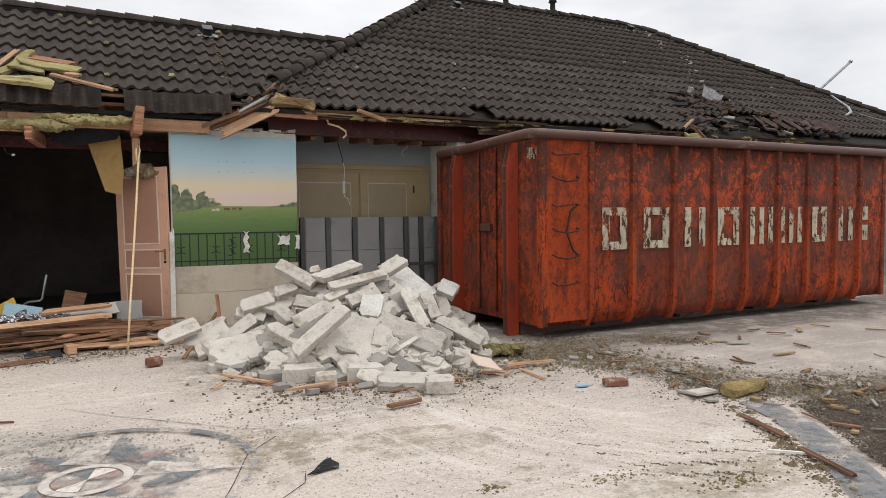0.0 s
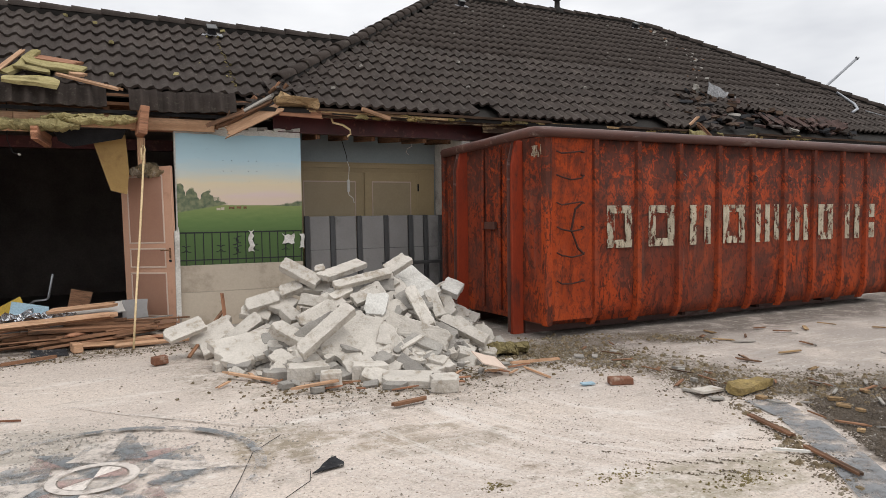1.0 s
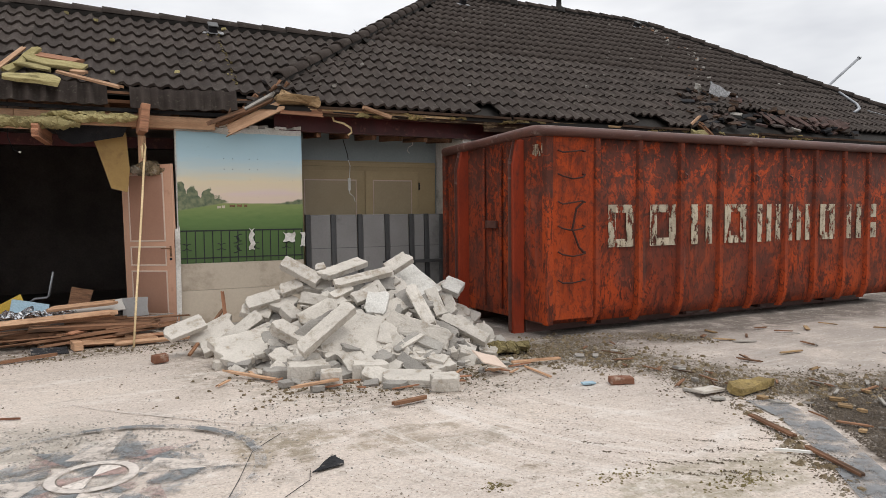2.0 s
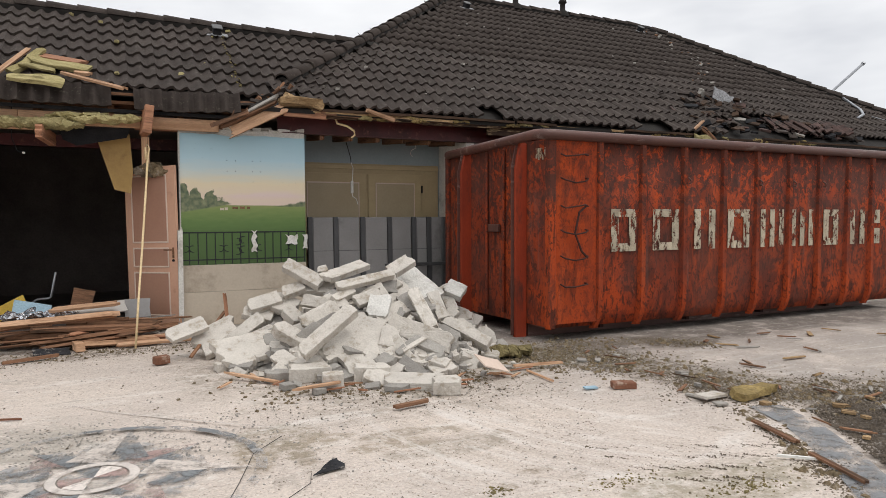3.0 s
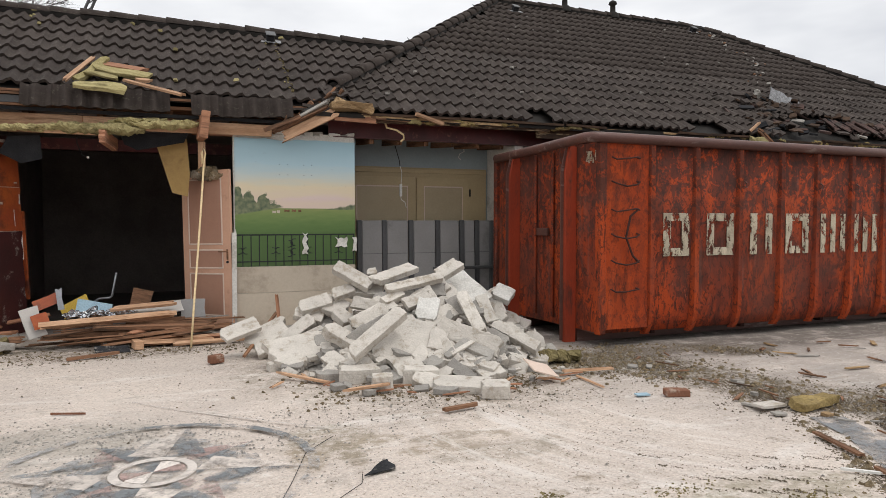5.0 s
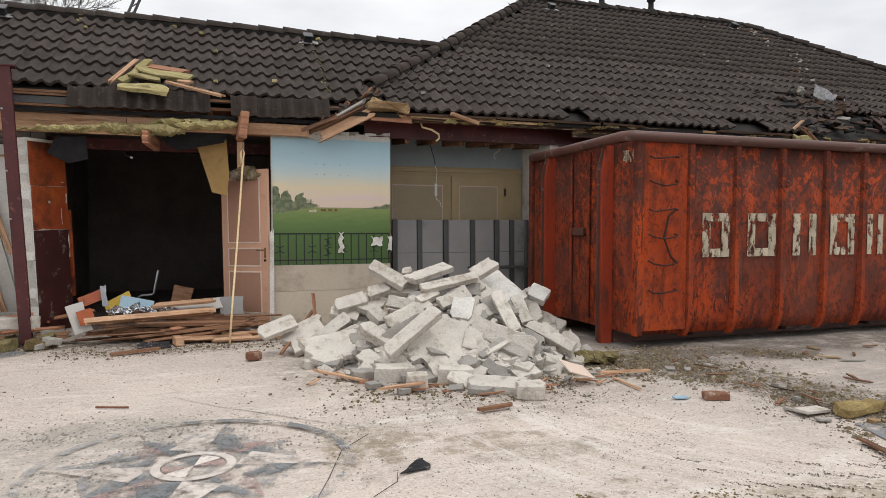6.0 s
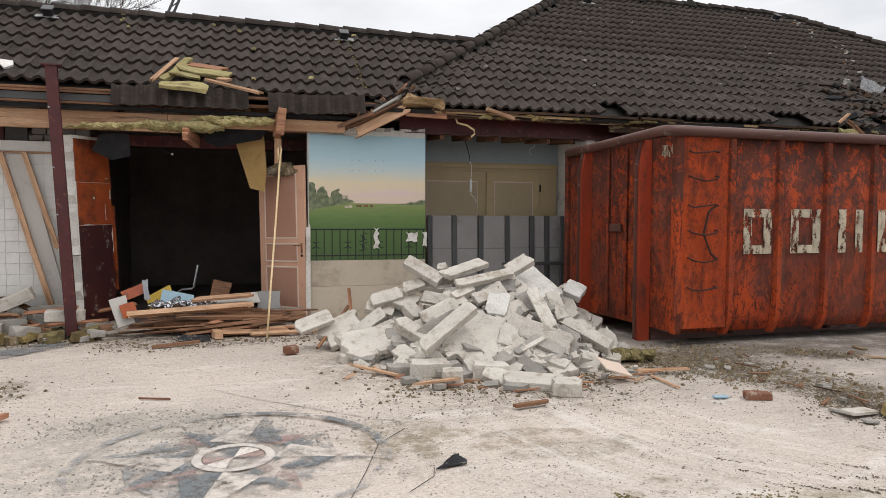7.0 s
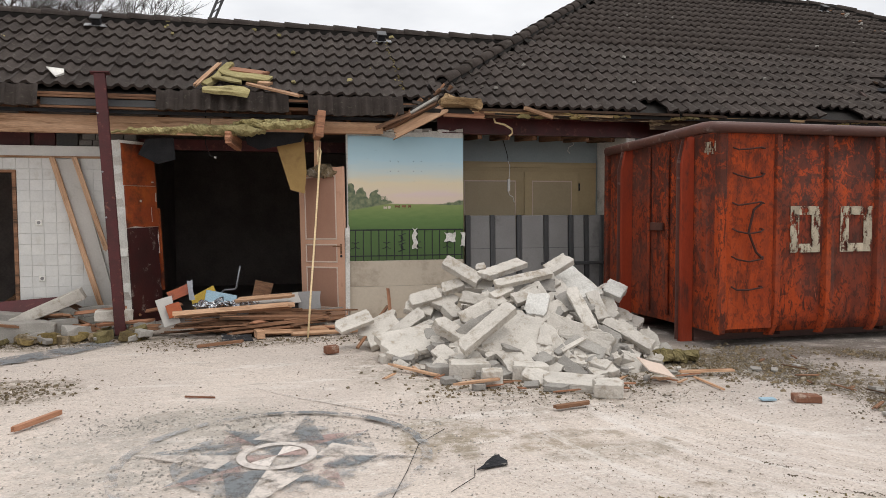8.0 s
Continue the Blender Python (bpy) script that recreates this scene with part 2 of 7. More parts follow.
def chunk(w, h, t, seed, cuts=3, rough=0.02):
    """A broken slab: a block with corners hacked off, chipped edges and an uneven skin."""
    rng = random.Random(seed)
    bm = bmesh.new()
    bmesh.ops.create_cube(bm, size=1.0, matrix=Matrix.Diagonal((w, t, h, 1)))
    for _ in range(cuts):
        a = rng.uniform(0, math.tau)
        n = Vector((math.cos(a), rng.uniform(-0.5, 0.5), math.sin(a))).normalized()
        reach = (abs(n.x) * w + abs(n.z) * h + abs(n.y) * t) / 2
        bmesh.ops.bisect_plane(bm, geom=bm.verts[:] + bm.edges[:] + bm.faces[:], plane_co=n * reach * rng.uniform(0.72, 0.93), plane_no=n, clear_outer=True)
        open_edges = [e for e in bm.edges if e.is_boundary]
        if open_edges:
            bmesh.ops.contextual_create(bm, geom=open_edges)
    bmesh.ops.bevel(bm, geom=bm.edges[:], offset=min(0.006, t * 0.06), segments=1, affect="EDGES")
    bmesh.ops.triangulate(bm, faces=bm.faces[:])
    long = [e for e in bm.edges if e.calc_length() > 0.09]
    bmesh.ops.subdivide_edges(bm, edges=long, cuts=2)
    off = Vector((seed * 1.7, seed * 0.9, 0))
    for v in bm.verts:
        v.co += noise.noise_vector(v.co * 9 + off) * rough * 0.7 + noise.noise_vector(v.co * 3 + off) * rough + noise.noise_vector(v.co * 28 + off) * rough * 0.45
    bmesh.ops.triangulate(bm, faces=bm.faces[:])
    return bm


def broken(w, h, t, seed):
    """A broken slab of aerated concrete: sawn long sides, jagged snapped ends, chipped arrises and a layered edge."""
    rng = random.Random(seed)
    step = max(0.022, min(w, h) * 0.12)
    cut = [rng.random() < 0.4 for _ in range(4)]
    corners = [(-w / 2, -h / 2), (w / 2, -h / 2), (w / 2, h / 2), (-w / 2, h / 2)]
    for i in range(4):
        cx_, cz_ = corners[i]
        corners[i] = (cx_ * rng.uniform(0.86, 1.04), cz_ * rng.uniform(0.88, 1.03))
    ring0 = []
    for i in range(4):
        a, b = Vector(corners[i]), Vector(corners[(i + 1) % 4])
        if cut[i]:
            p0 = Vector(corners[i - 1])
            ring0.append(tuple(a + (p0 - a).normalized() * min(w, h) * rng.uniform(0.1, 0.3)))
            a = a + (b - a).normalized() * min(w, h) * rng.uniform(0.1, 0.35)
        snapped = i % 2 == 1 if w > h else i % 2 == 0
        k = max(2, int((b - a).length / step))
        nrm = Vector((b.y - a.y, a.x - b.x)).normalized()
        walk_ = 0.0
        for j in range(k):
            walk_ = walk_ * 0.7 + rng.gauss(0, (0.11 if snapped else 0.008) * min(w, h) * 0.35)
            p = a + (b - a) * (j / k) + nrm * (walk_ if j else 0)
            ring0.append((p.x, p.y))
    levels = [(-0.5, 0.90), (-0.46, 0.98), (-0.24, 1.0), (-0.20, 0.975), (0.12, 1.0), (0.16, 0.985), (0.42, 0.99), (0.5, 0.93)]
    bm = bmesh.new()
    rings = []
    n = len(ring0)
    for q, (f, s_) in enumerate(levels):
        inset = (1 - s_) * min(w, h, 0.35) * (1.0 if q in (0, 7) else 0.6)
        row = []
        for x, z in ring0:
            d = max(0.001, math.hypot(x, z))
            g = 1 - inset * (0.3 + 0.9 * abs(noise.noise(Vector((x * 14, z * 14, seed * 1.3 + q * 0.4))))) / d
            p = Vector((x * g, f * t, z * g))
            p += noise.noise_vector(Vector((x * 7, f * t * 12 + seed, z * 7))) * min(0.005, t * 0.05) + noise.noise_vector(Vector((x * 30, f * t * 40, z * 30 + seed))) * min(0.005, t * 0.06)
            row.append(bm.verts.new(p))
        rings.append(row)
    for a, b in zip(rings, rings[1:]):
        for i in range(n):
            bm.faces.new((a[i], a[(i + 1) % n], b[(i + 1) % n], b[i]))
    for row, f in ((rings[0], -0.5), (rings[-1], 0.5)):
        # two shrinking rings close each broad face, slightly hollowed and worn
        prev = row
        for g in (0.66, 0.33):
            cur = []
            for v in prev if g == 0.66 else row:
                p = Vector((v.co.x * (g if g == 0.66 else 0.33), f * t, v.co.z * (g if g == 0.66 else 0.33)))
                p.y += noise.noise(Vector((p.x * 9, p.z * 9, seed))) * min(0.012, t * 0.1) + noise.noise(Vector((p.x * 28, p.z * 28, seed))) * 0.003
                cur.append(bm.verts.new(p))
            for i in range(n):
                bm.faces.new((prev[i], prev[(i + 1) % n], cur[(i + 1) % n], cur[i]))
            prev = cur
        c = bm.verts.new((0, f * t, 0))
        for i in range(n):
            bm.faces.new((prev[i], prev[(i + 1) % n], c))
    bmesh.ops.recalc_face_normals(bm, faces=bm.faces[:])
    return bm


# ---- ground ----
def ground_material():
    m = surf("dusty_screed", (0.545, 0.472, 0.415), (0.475, 0.412, 0.366), 0.9, 0.92, 0.9, 60, vary=0.2)
    n, l = m.node_tree.nodes, m.node_tree.links
    b = n["Principled BSDF"]
    src = b.inputs["Base Color"].links[0].from_socket
    co = n.new("ShaderNodeTexCoord")

    def noise_at(s, detail, rough_, scale=(1, 1, 1), rot=0.0, warp=0.0):
        mp = n.new("ShaderNodeMapping")
        mp.inputs["Scale"].default_value = scale
        mp.inputs["Rotation"].default_value = (0, 0, rot)
        l.new(co.outputs["Object"], mp.inputs["Vector"])
        t = n.new("ShaderNodeTexNoise")
        t.inputs["Scale"].default_value, t.inputs["Detail"].default_value, t.inputs["Roughness"].default_value, t.inputs["Distortion"].default_value = s, detail, rough_, warp
        l.new(mp.outputs[0], t.inputs["Vector"])
        return t.outputs[0]

    def stepped(v, lo, hi, top=1.0):
        r = n.new("ShaderNodeMapRange")
        r.inputs["From Min"].default_value, r.inputs["From Max"].default_value, r.inputs["To Max"].default_value = lo, hi, top
        l.new(v, r.inputs["Value"])
        return r.outputs[0]

    def mixed(fac, a, c):
        x = n.new("ShaderNodeMix")
        x.data_type = "RGBA"
        l.new(fac, x.inputs[0])
        l.new(a, x.inputs[6])
        x.inputs[7].default_value = (*c, 1)
        return x.outputs[2]

    def math2(op, a, c):
        x = n.new("ShaderNodeMath")
        x.operation = op
        for s, v in ((x.inputs[0], a), (x.inputs[1], c)):
            if isinstance(v, (int, float)):
                s.default_value = v
            else:
                l.new(v, s)
        return x.outputs[0]

    xyz = n.new("ShaderNodeSeparateXYZ")
    l.new(co.outputs["Object"], xyz.inputs[0])
    # white scraped dust in long arcs, grey bare patches, brown wet dirt towards the yard's open side
    src = mixed(stepped(noise_at(0.9, 6, 0.7, (1, 3.2, 1), 0.5, 0.6), 0.56, 0.66, 0.6), src, (0.70, 0.655, 0.61))
    src = mixed(stepped(noise_at(1.6, 7, 0.72, (1, 1.6, 1), 0.3, 0.4), 0.585, 0.66, 0.55), src, (0.33, 0.29, 0.25))
    src = mixed(stepped(noise_at(9, 6, 0.7), 0.63, 0.70, 0.5), src, (0.25, 0.21, 0.17))
    far = stepped(math2("ADD", math2("MULTIPLY", xyz.outputs[0], 0.75), math2("MULTIPLY", xyz.outputs[1], 0.45)), 4.2, 6.2)
    src = mixed(math2("MULTIPLY", far, stepped(noise_at(1.1, 7, 0.7), 0.30, 0.54, 0.8)), src, (0.31, 0.277, 0.25))
    wob = math2("MULTIPLY", noise_at(2.2, 6, 0.7), 0.9)
    wet = stepped(math2("ADD", wob, math2("SUBTRACT", xyz.outputs[0], math2("MULTIPLY", xyz.outputs[1], 0.67))), 2.85, 3.05)
    wet = math2("MULTIPLY", wet, stepped(math2("ADD", wob, math2("SUBTRACT", 3.5, xyz.outputs[1])), 0.1, 0.7))
    src = mixed(math2("MULTIPLY", wet, stepped(noise_at(2.6, 7, 0.72), 0.26, 0.42, 0.95)), src, (0.066, 0.054, 0.044))
    # dirt along the foot of the skip, with the skip's shade painted into it
    foot = math2("MULTIPLY", stepped(math2("ADD", xyz.outputs[1], math2("MULTIPLY", noise_at(1.5, 6, 0.7), 1.2)), 6.3, 6.75), stepped(xyz.outputs[0], 4.0, 4.8))
    src = mixed(math2("MULTIPLY", foot, stepped(noise_at(3.0, 6, 0.7), 0.32, 0.50, 0.85)), src, (0.14, 0.12, 0.105))
    # grey grit over the painted rose
    away = n.new("ShaderNodeVectorMath")
    away.operation = "DISTANCE"
    l.new(co.outputs["Object"], away.inputs[0])
    away.inputs[1].default_value = (-0.75, 4.75, 0)
    grit = stepped(math2("ADD", away.outputs["Value"], math2("MULTIPLY", noise_at(2.0, 7, 0.75), 1.6)), 1.95, 1.35)
    src = mixed(math2("MULTIPLY", grit, stepped(noise_at(7.0, 7, 0.75), 0.40, 0.58, 0.7)), src, (0.30, 0.28, 0.25))
    def grit_mask(cx, cy, sx, sy):
        mp, d = n.new("ShaderNodeMapping"), n.new("ShaderNodeVectorMath")
        mp.inputs["Location"].default_value, mp.inputs["Scale"].default_value = (-cx / sx, -cy / sy, 0), (1 / sx, 1 / sy, 0)
        l.new(co.outputs["Object"], mp.inputs["Vector"])
        d.operation = "LENGTH"
        l.new(mp.outputs[0], d.inputs[0])
        return stepped(math2("ADD", d.outputs["Value"], math2("MULTIPLY", noise_at(2.0, 6, 0.7), 0.8)), 1.5, 1.0)

    # grit swept together at the foot of the heaps and in front of the room
    def grit_at(cx, cy, sx, sy, r, col, top=0.8):
        mp, d = n.new("ShaderNodeMapping"), n.new("ShaderNodeVectorMath")
        mp.inputs["Location"].default_value, mp.inputs["Scale"].default_value = (-cx / sx, -cy / sy, 0), (1 / sx, 1 / sy, 0)
        l.new(co.outputs["Object"], mp.inputs["Vector"])
        d.operation = "LENGTH"
        l.new(mp.outputs[0], d.inputs[0])
        edge = stepped(math2("ADD", d.outputs["Value"], math2("MULTIPLY", noise_at(2.4, 7, 0.75), 1.0)), r + 0.62, r + 0.30)
        return mixed(math2("MULTIPLY", edge, stepped(noise_at(8.0, 7, 0.78), 0.40, 0.56, top)), src, col)

    # trodden dirt in a curved band from the heap to the soil
    for cx, cy, sx, sy in ((4.15, 6.3, 0.65, 0.4), (4.65, 5.7, 0.5, 0.6), (4.8, 4.9, 0.5, 0.7), (5.05, 4.2, 0.6, 0.5), (5.6, 3.75, 0.75, 0.42), (6.6, 3.4, 0.9, 0.45), (5.3, 6.4, 0.9, 0.22), (6.1, 6.0, 0.5, 0.3)):
        src = grit_at(cx, cy, sx, sy, 1.0, (0.135, 0.112, 0.086), 0.85)
    for cx, cy, sx, sy in ((2.24, 3.35, 0.13, 0.05), (2.33, 3.93, 0.05, 0.11), (2.44, 4.06, 0.10, 0.06), (1.97, 3.21, 0.06, 0.06), (1.05, 4.3, 0.10, 0.3), (1.75, 4.35, 0.30, 0.10)):
        src = grit_at(cx, cy, sx, sy, 1.0, (0.25, 0.205, 0.15), 0.8)
    src = grit_at(2.5, 6.9, 1.95, 2.15, 1.0, (0.26, 0.225, 0.18), 0.75)
    src = grit_at(3.75, 6.1, 0.7, 0.6, 1.0, (0.17, 0.15, 0.10))
    src = grit_at(-0.4, 8.9, 1.7, 0.75, 1.0, (0.16, 0.13, 0.10))
    src = grit_at(-2.9, 9.1, 1.5, 0.65, 1.0, (0.17, 0.145, 0.105))
    src = grit_at(-2.5, 6.5, 0.75, 0.5, 1.0, (0.17, 0.14, 0.105))
    src = grit_at(3.0, 2.7, 0.75, 0.3, 1.0, (0.27, 0.24, 0.17), 0.7)
    src = grit_at(1.0, 4.55, 0.35, 0.4, 1.0, (0.26, 0.22, 0.16), 0.75)
    src = grit_at(2.0, 3.95, 0.5, 0.16, 1.0, (0.30, 0.26, 0.21), 0.7)
    src = grit_at(1.66, 4.14, 0.30, 0.13, 1.0, (0.29, 0.235, 0.17), 0.8)
    src = grit_at(0.76, 4.26, 0.13, 0.26, 1.0, (0.29, 0.235, 0.17), 0.8)
    src = grit_at(1.30, 4.47, 0.20, 0.09, 1.0, (0.32, 0.265, 0.2), 0.8)
    src = grit_at(2.11, 4.26, 0.10, 0.09, 1.0, (0.29, 0.235, 0.17), 0.8)
    src = grit_at(-0.62, 5.25, 0.6, 0.38, 1.0, (0.36, 0.325, 0.28), 0.7)
    # long faint scratches, white and dark, in two directions
    src = mixed(math2("MULTIPLY", stepped(noise_at(1.5, 7, 0.62, (0.45, 6.0, 1), 0.35, 0.25), 0.57, 0.67), stepped(noise_at(0.6, 4, 0.6), 0.44, 0.62, 0.4)), src, (0.70, 0.655, 0.61))
    src = mixed(math2("MULTIPLY", stepped(noise_at(1.6, 7, 0.62, (0.4, 7.0, 1), -0.75, 0.3), 0.575, 0.67), stepped(noise_at(0.8, 4, 0.6), 0.44, 0.6, 0.45)), src, (0.70, 0.655, 0.61))
    src = mixed(math2("MULTIPLY", stepped(noise_at(1.9, 7, 0.66, (0.4, 6.0, 1), 0.15, 0.35), 0.565, 0.66), stepped(noise_at(0.7, 4, 0.6), 0.44, 0.6, 0.5)), src, (0.36, 0.315, 0.27))
    # scrape marks of the machine's bucket, in arcs before the heap
    rel = n.new("ShaderNodeVectorMath")
    rel.operation = "SUBTRACT"
    l.new(co.outputs["Object"], rel.inputs[0])
    rel.inputs[1].default_value = (4.9, 4.9, 0)
    sep, polar, sweep = n.new("ShaderNodeSeparateXYZ"), n.new("ShaderNodeCombineXYZ"), n.new("ShaderNodeTexNoise")
    l.new(rel.outputs[0], sep.inputs[0])
    radius = math2("SQRT", math2("ADD", math2("MULTIPLY", sep.outputs[0], sep.outputs[0]), math2("MULTIPLY", sep.outputs[1], sep.outputs[1])), 0.0)
    l.new(math2("MULTIPLY", radius, 7.0), polar.inputs[0])
    l.new(math2("MULTIPLY", math2("ARCTAN2", math2("MULTIPLY", sep.outputs[1], -1.0), math2("MULTIPLY", sep.outputs[0], -1.0)), 1.6), polar.inputs[1])
    l.new(polar.outputs[0], sweep.inputs["Vector"])
    sweep.inputs["Scale"].default_value, sweep.inputs["Detail"].default_value, sweep.inputs["Roughness"].default_value = 1.0, 7, 0.62
    scraped = grit_mask(2.5, 3.85, 1.25, 1.3)
    src = mixed(math2("MULTIPLY", scraped, stepped(sweep.outputs[0], 0.50, 0.62, 0.6)), src, (0.68, 0.635, 0.595))
    src = mixed(math2("MULTIPLY", scraped, stepped(sweep.outputs[0], 0.46, 0.36, 0.4)), src, (0.40, 0.345, 0.29))
    src = mixed(stepped(noise_at(13.0, 6, 0.75), 0.585, 0.615, 0.5), src, (0.32, 0.275, 0.225))
    src = mixed(stepped(noise_at(32.0, 5, 0.7), 0.60, 0.63, 0.7), src, (0.20, 0.16, 0.13))
    src = mixed(stepped(noise_at(22.0, 5, 0.7, (1, 1, 1), 1.0), 0.60, 0.64, 0.5), src, (0.72, 0.69, 0.64))
    src = mixed(stepped(noise_at(3.0, 8, 0.78, (1, 1, 1), 0.0, 0.3), 0.60, 0.68, 0.7), src, (0.24, 0.205, 0.16))
    l.new(src, b.inputs["Base Color"])
    return m


M_GROUND = ground_material()


def ground():
    bm = bmesh.new()
    near = np.linspace(-8, 16, 97)
    xs = [-900, -200, -60, -20] + list(near) + [30, 80, 250, 900]
    ys = [-900, -200, -60, -20] + list(near) + [30, 80, 250, 1500]
    grid = [[bm.verts.new((x, y, 0.012 * (noise.noise(Vector((x * 1.3, y * 1.3, 0))) - 0.3) if -7 < x < 15 and -7 < y < 15 else -0.005)) for x in xs] for y in ys]
    for j in range(len(ys) - 1):
        for i in range(len(xs) - 1):
            bm.faces.new((grid[j][i], grid[j][i + 1], grid[j + 1][i + 1], grid[j + 1][i]))
    tagged(part("ground", bm, M_GROUND, smooth=True), "pale dusty screed yard with scrape marks and dirt", "ground", kind="structure")


ground()


# ---- the building ----
PITCH = radians(33)
CP, SP = math.cos(PITCH), math.sin(PITCH)
COVER, GAUGE = 0.345, 0.361


def tile_mesh(seed=0):
    """One interlocking double-roll tile: waved top, thick front edge."""
    rng = random.Random(seed)
    bm = bmesh.new()
    n = 9
    top0, top1, low0 = [], [], []
    for i in range(n):
        u = i / (n - 1)
        x = u * (COVER + 0.012) - 0.006
        z = 0.031 * math.cos(u * 2 * math.tau + 0.6 + 0.45 * math.sin(u * 2 * math.tau + 0.6)) + 0.031 + rng.uniform(-0.001, 0.001)
        top0.append(bm.verts.new((x, 0, z + 0.046)))
        low0.append(bm.verts.new((x, 0.004, z + 0.006)))
        top1.append(bm.verts.new((x, GAUGE + 0.06, z + 0.005)))
    for i in range(n - 1):
        f = bm.faces.new((top0[i], top0[i + 1], top1[i + 1], top1[i]))
        f.smooth = True
        bm.faces.new((low0[i], low0[i + 1], top0[i + 1], top0[i]))
    for e in bm.edges:
        if all(v in top0 for v in e.verts):
            e.smooth = False
    me = bpy.data.meshes.new("roof_tile")
    bm.to_mesh(me)
    bm.free()
    me.materials.append(M_TILE)
    return me


def roof_slope(parent, x0, y0, z0, cols, rows, keep, limit, seed):
    """Tiles on a slope that rises towards +y. The first ones, from the eaves up, are pieces of their own; the rest is joined."""
    rng = random.Random(seed)
    base = tile_mesh(seed)
    vs = np.array([v.co[:] for v in base.vertices])
    fs = [tuple(p.vertices) for p in base.polygons]
    verts, faces, count = [], [], 0
    for r in range(rows):
        for c in range(cols):
            x, s = x0 + c * COVER, r * GAUGE
            y, z = y0 + s * CP, z0 + s * SP
            if not keep(x + COVER / 2, y + 0.15, r, c):
                continue
            m = pose(x, y, z, 33 + rng.uniform(-0.5, 0.5), rng.uniform(-0.6, 0.6), rng.uniform(-0.5, 0.5))
            if count < limit:
                ob = new("roof_tile", base)
                ob.parent, ob.matrix_basis = parent, m
            else:
                a = np.array(m)
                k = len(verts)
                verts += [tuple(p) for p in vs @ a[:3, :3].T + a[:3, 3]]
                faces += [tuple(i + k for i in f) for f in fs]
            count += 1
    if verts:
        me = bpy.data.meshes.new("upper_roof_tiles")
        me.from_pydata(verts, [], faces)
        me.materials.append(M_TILE)
        for p in me.polygons:
            p.use_smooth = p.index % 2 == 0
        ob = new("upper_roof_tiles", me)
        ob.parent = parent
        tagged(ob, kind="stuff")


def cap_mesh(r=0.108, length=0.40):
    bm = bmesh.new()
    rings = []
    for y, k, dz in ((0, 1.12, 0.012), (length + 0.05, 0.92, 0.0)):
        rings.append([bm.verts.new((r * k * math.sin(a), y, r * k * math.cos(a) * 0.85 + dz)) for a in np.linspace(-1.65, 1.65, 8)])
    inner = [bm.verts.new((v.co.x * 0.82, 0.004, v.co.z * 0.82)) for v in rings[0]]
    for i in range(7):
        f = bm.faces.new((rings[0][i], rings[1][i], rings[1][i + 1], rings[0][i + 1]))
        f.smooth = True
        bm.faces.new((inner[i], rings[0][i], rings[0][i + 1], inner[i + 1]))
    bmesh.ops.recalc_face_normals(bm, faces=bm.faces[:])
    me = bpy.data.meshes.new("ridge_tile")
    bm.to_mesh(me)
    bm.free()
    me.materials.append(M_TILE)
    return me


CAP = cap_mesh()


def caps(parent, a, b, seed):
    rng = random.Random(seed)
    a, b = Vector(a), Vector(b)
    d = (b - a).normalized()
    side = d.cross(Vector((0, 0, 1))).normalized()
    up = side.cross(d)
    turn = Matrix((side, d, up)).transposed().to_4x4()
    part("ridge_bed", tube([a - up * 0.03, b - up * 0.03], 0.105, sides=8), M_UNDER, parent)
    for i in range(int((b - a).length / 0.39)):
        ob = new("ridge_tile", CAP)
        ob.parent = parent
        ob.matrix_basis = Matrix.Translation(a + d * (i * 0.39) + up * rng.uniform(0.0, 0.012)) @ turn @ pose(0, 0, 0, rng.uniform(-1, 1), 0, rng.uniform(-1.5, 1.5))


def shell(parent, faces, name="roof_deck"):
    bm = bmesh.new()
    for f in faces:
        bm.faces.new([bm.verts.new((p[0], p[1], p[2] - 0.04)) for p in f])
    ex = bmesh.ops.extrude_face_region(bm, geom=bm.faces[:])
    for v in ex["geom"]:
        if isinstance(v, bmesh.types.BMVert):
            v.co.z -= 0.05
    bmesh.ops.recalc_face_normals(bm, faces=bm.faces[:])
    part(name, bm, M_UNDER, parent)


EM, ZM, RM, HM = 9.1, 2.98, 14.72, 6.63      # main roof: eaves and ridge
EW, ZW, RW, HW = 9.33, 3.08, 11.47, 4.47      # wing roof
HIPL, HIPR = 7.45, 28.2                     # the hips: x = y - HIPL, x = HIPR - y

roof_wing = thing("roof_wing", "dark brown concrete tiled roof of the low wing, torn along its eaves", "roof", kind="structure")
shell(roof_wing, [((-9, EW, ZW), (6, EW, ZW), (6, RW, HW), (-9, RW, HW)), ((-9, RW, HW), (6, RW, HW), (6, 13.7, 3.0), (-9, 13.7, 3.0))])
roof_main = thing("roof_main", "dark brown concrete tiled hipped roof with a damaged eaves edge", "roof", kind="structure")
A, B = (RM - HIPL, RM, HM), (HIPR - RM, RM, HM)
C, D = (EM - HIPL, EM, ZM), (HIPR - EM, EM, ZM)
E2, F2 = (EM - HIPL, 2 * RM - EM, ZM), (HIPR - EM, 2 * RM - EM, ZM)
shell(roof_main, [(C, D, B, A), (C, A, E2), (D, F2, B), (A, B, F2, E2)])


def wall_box(name, label, x0, x1, y0, y1, z0, z1, material):
    return tagged(part(name, box(x0, x1, y0, y1, z0, z1), material), label, "wall", kind="structure")


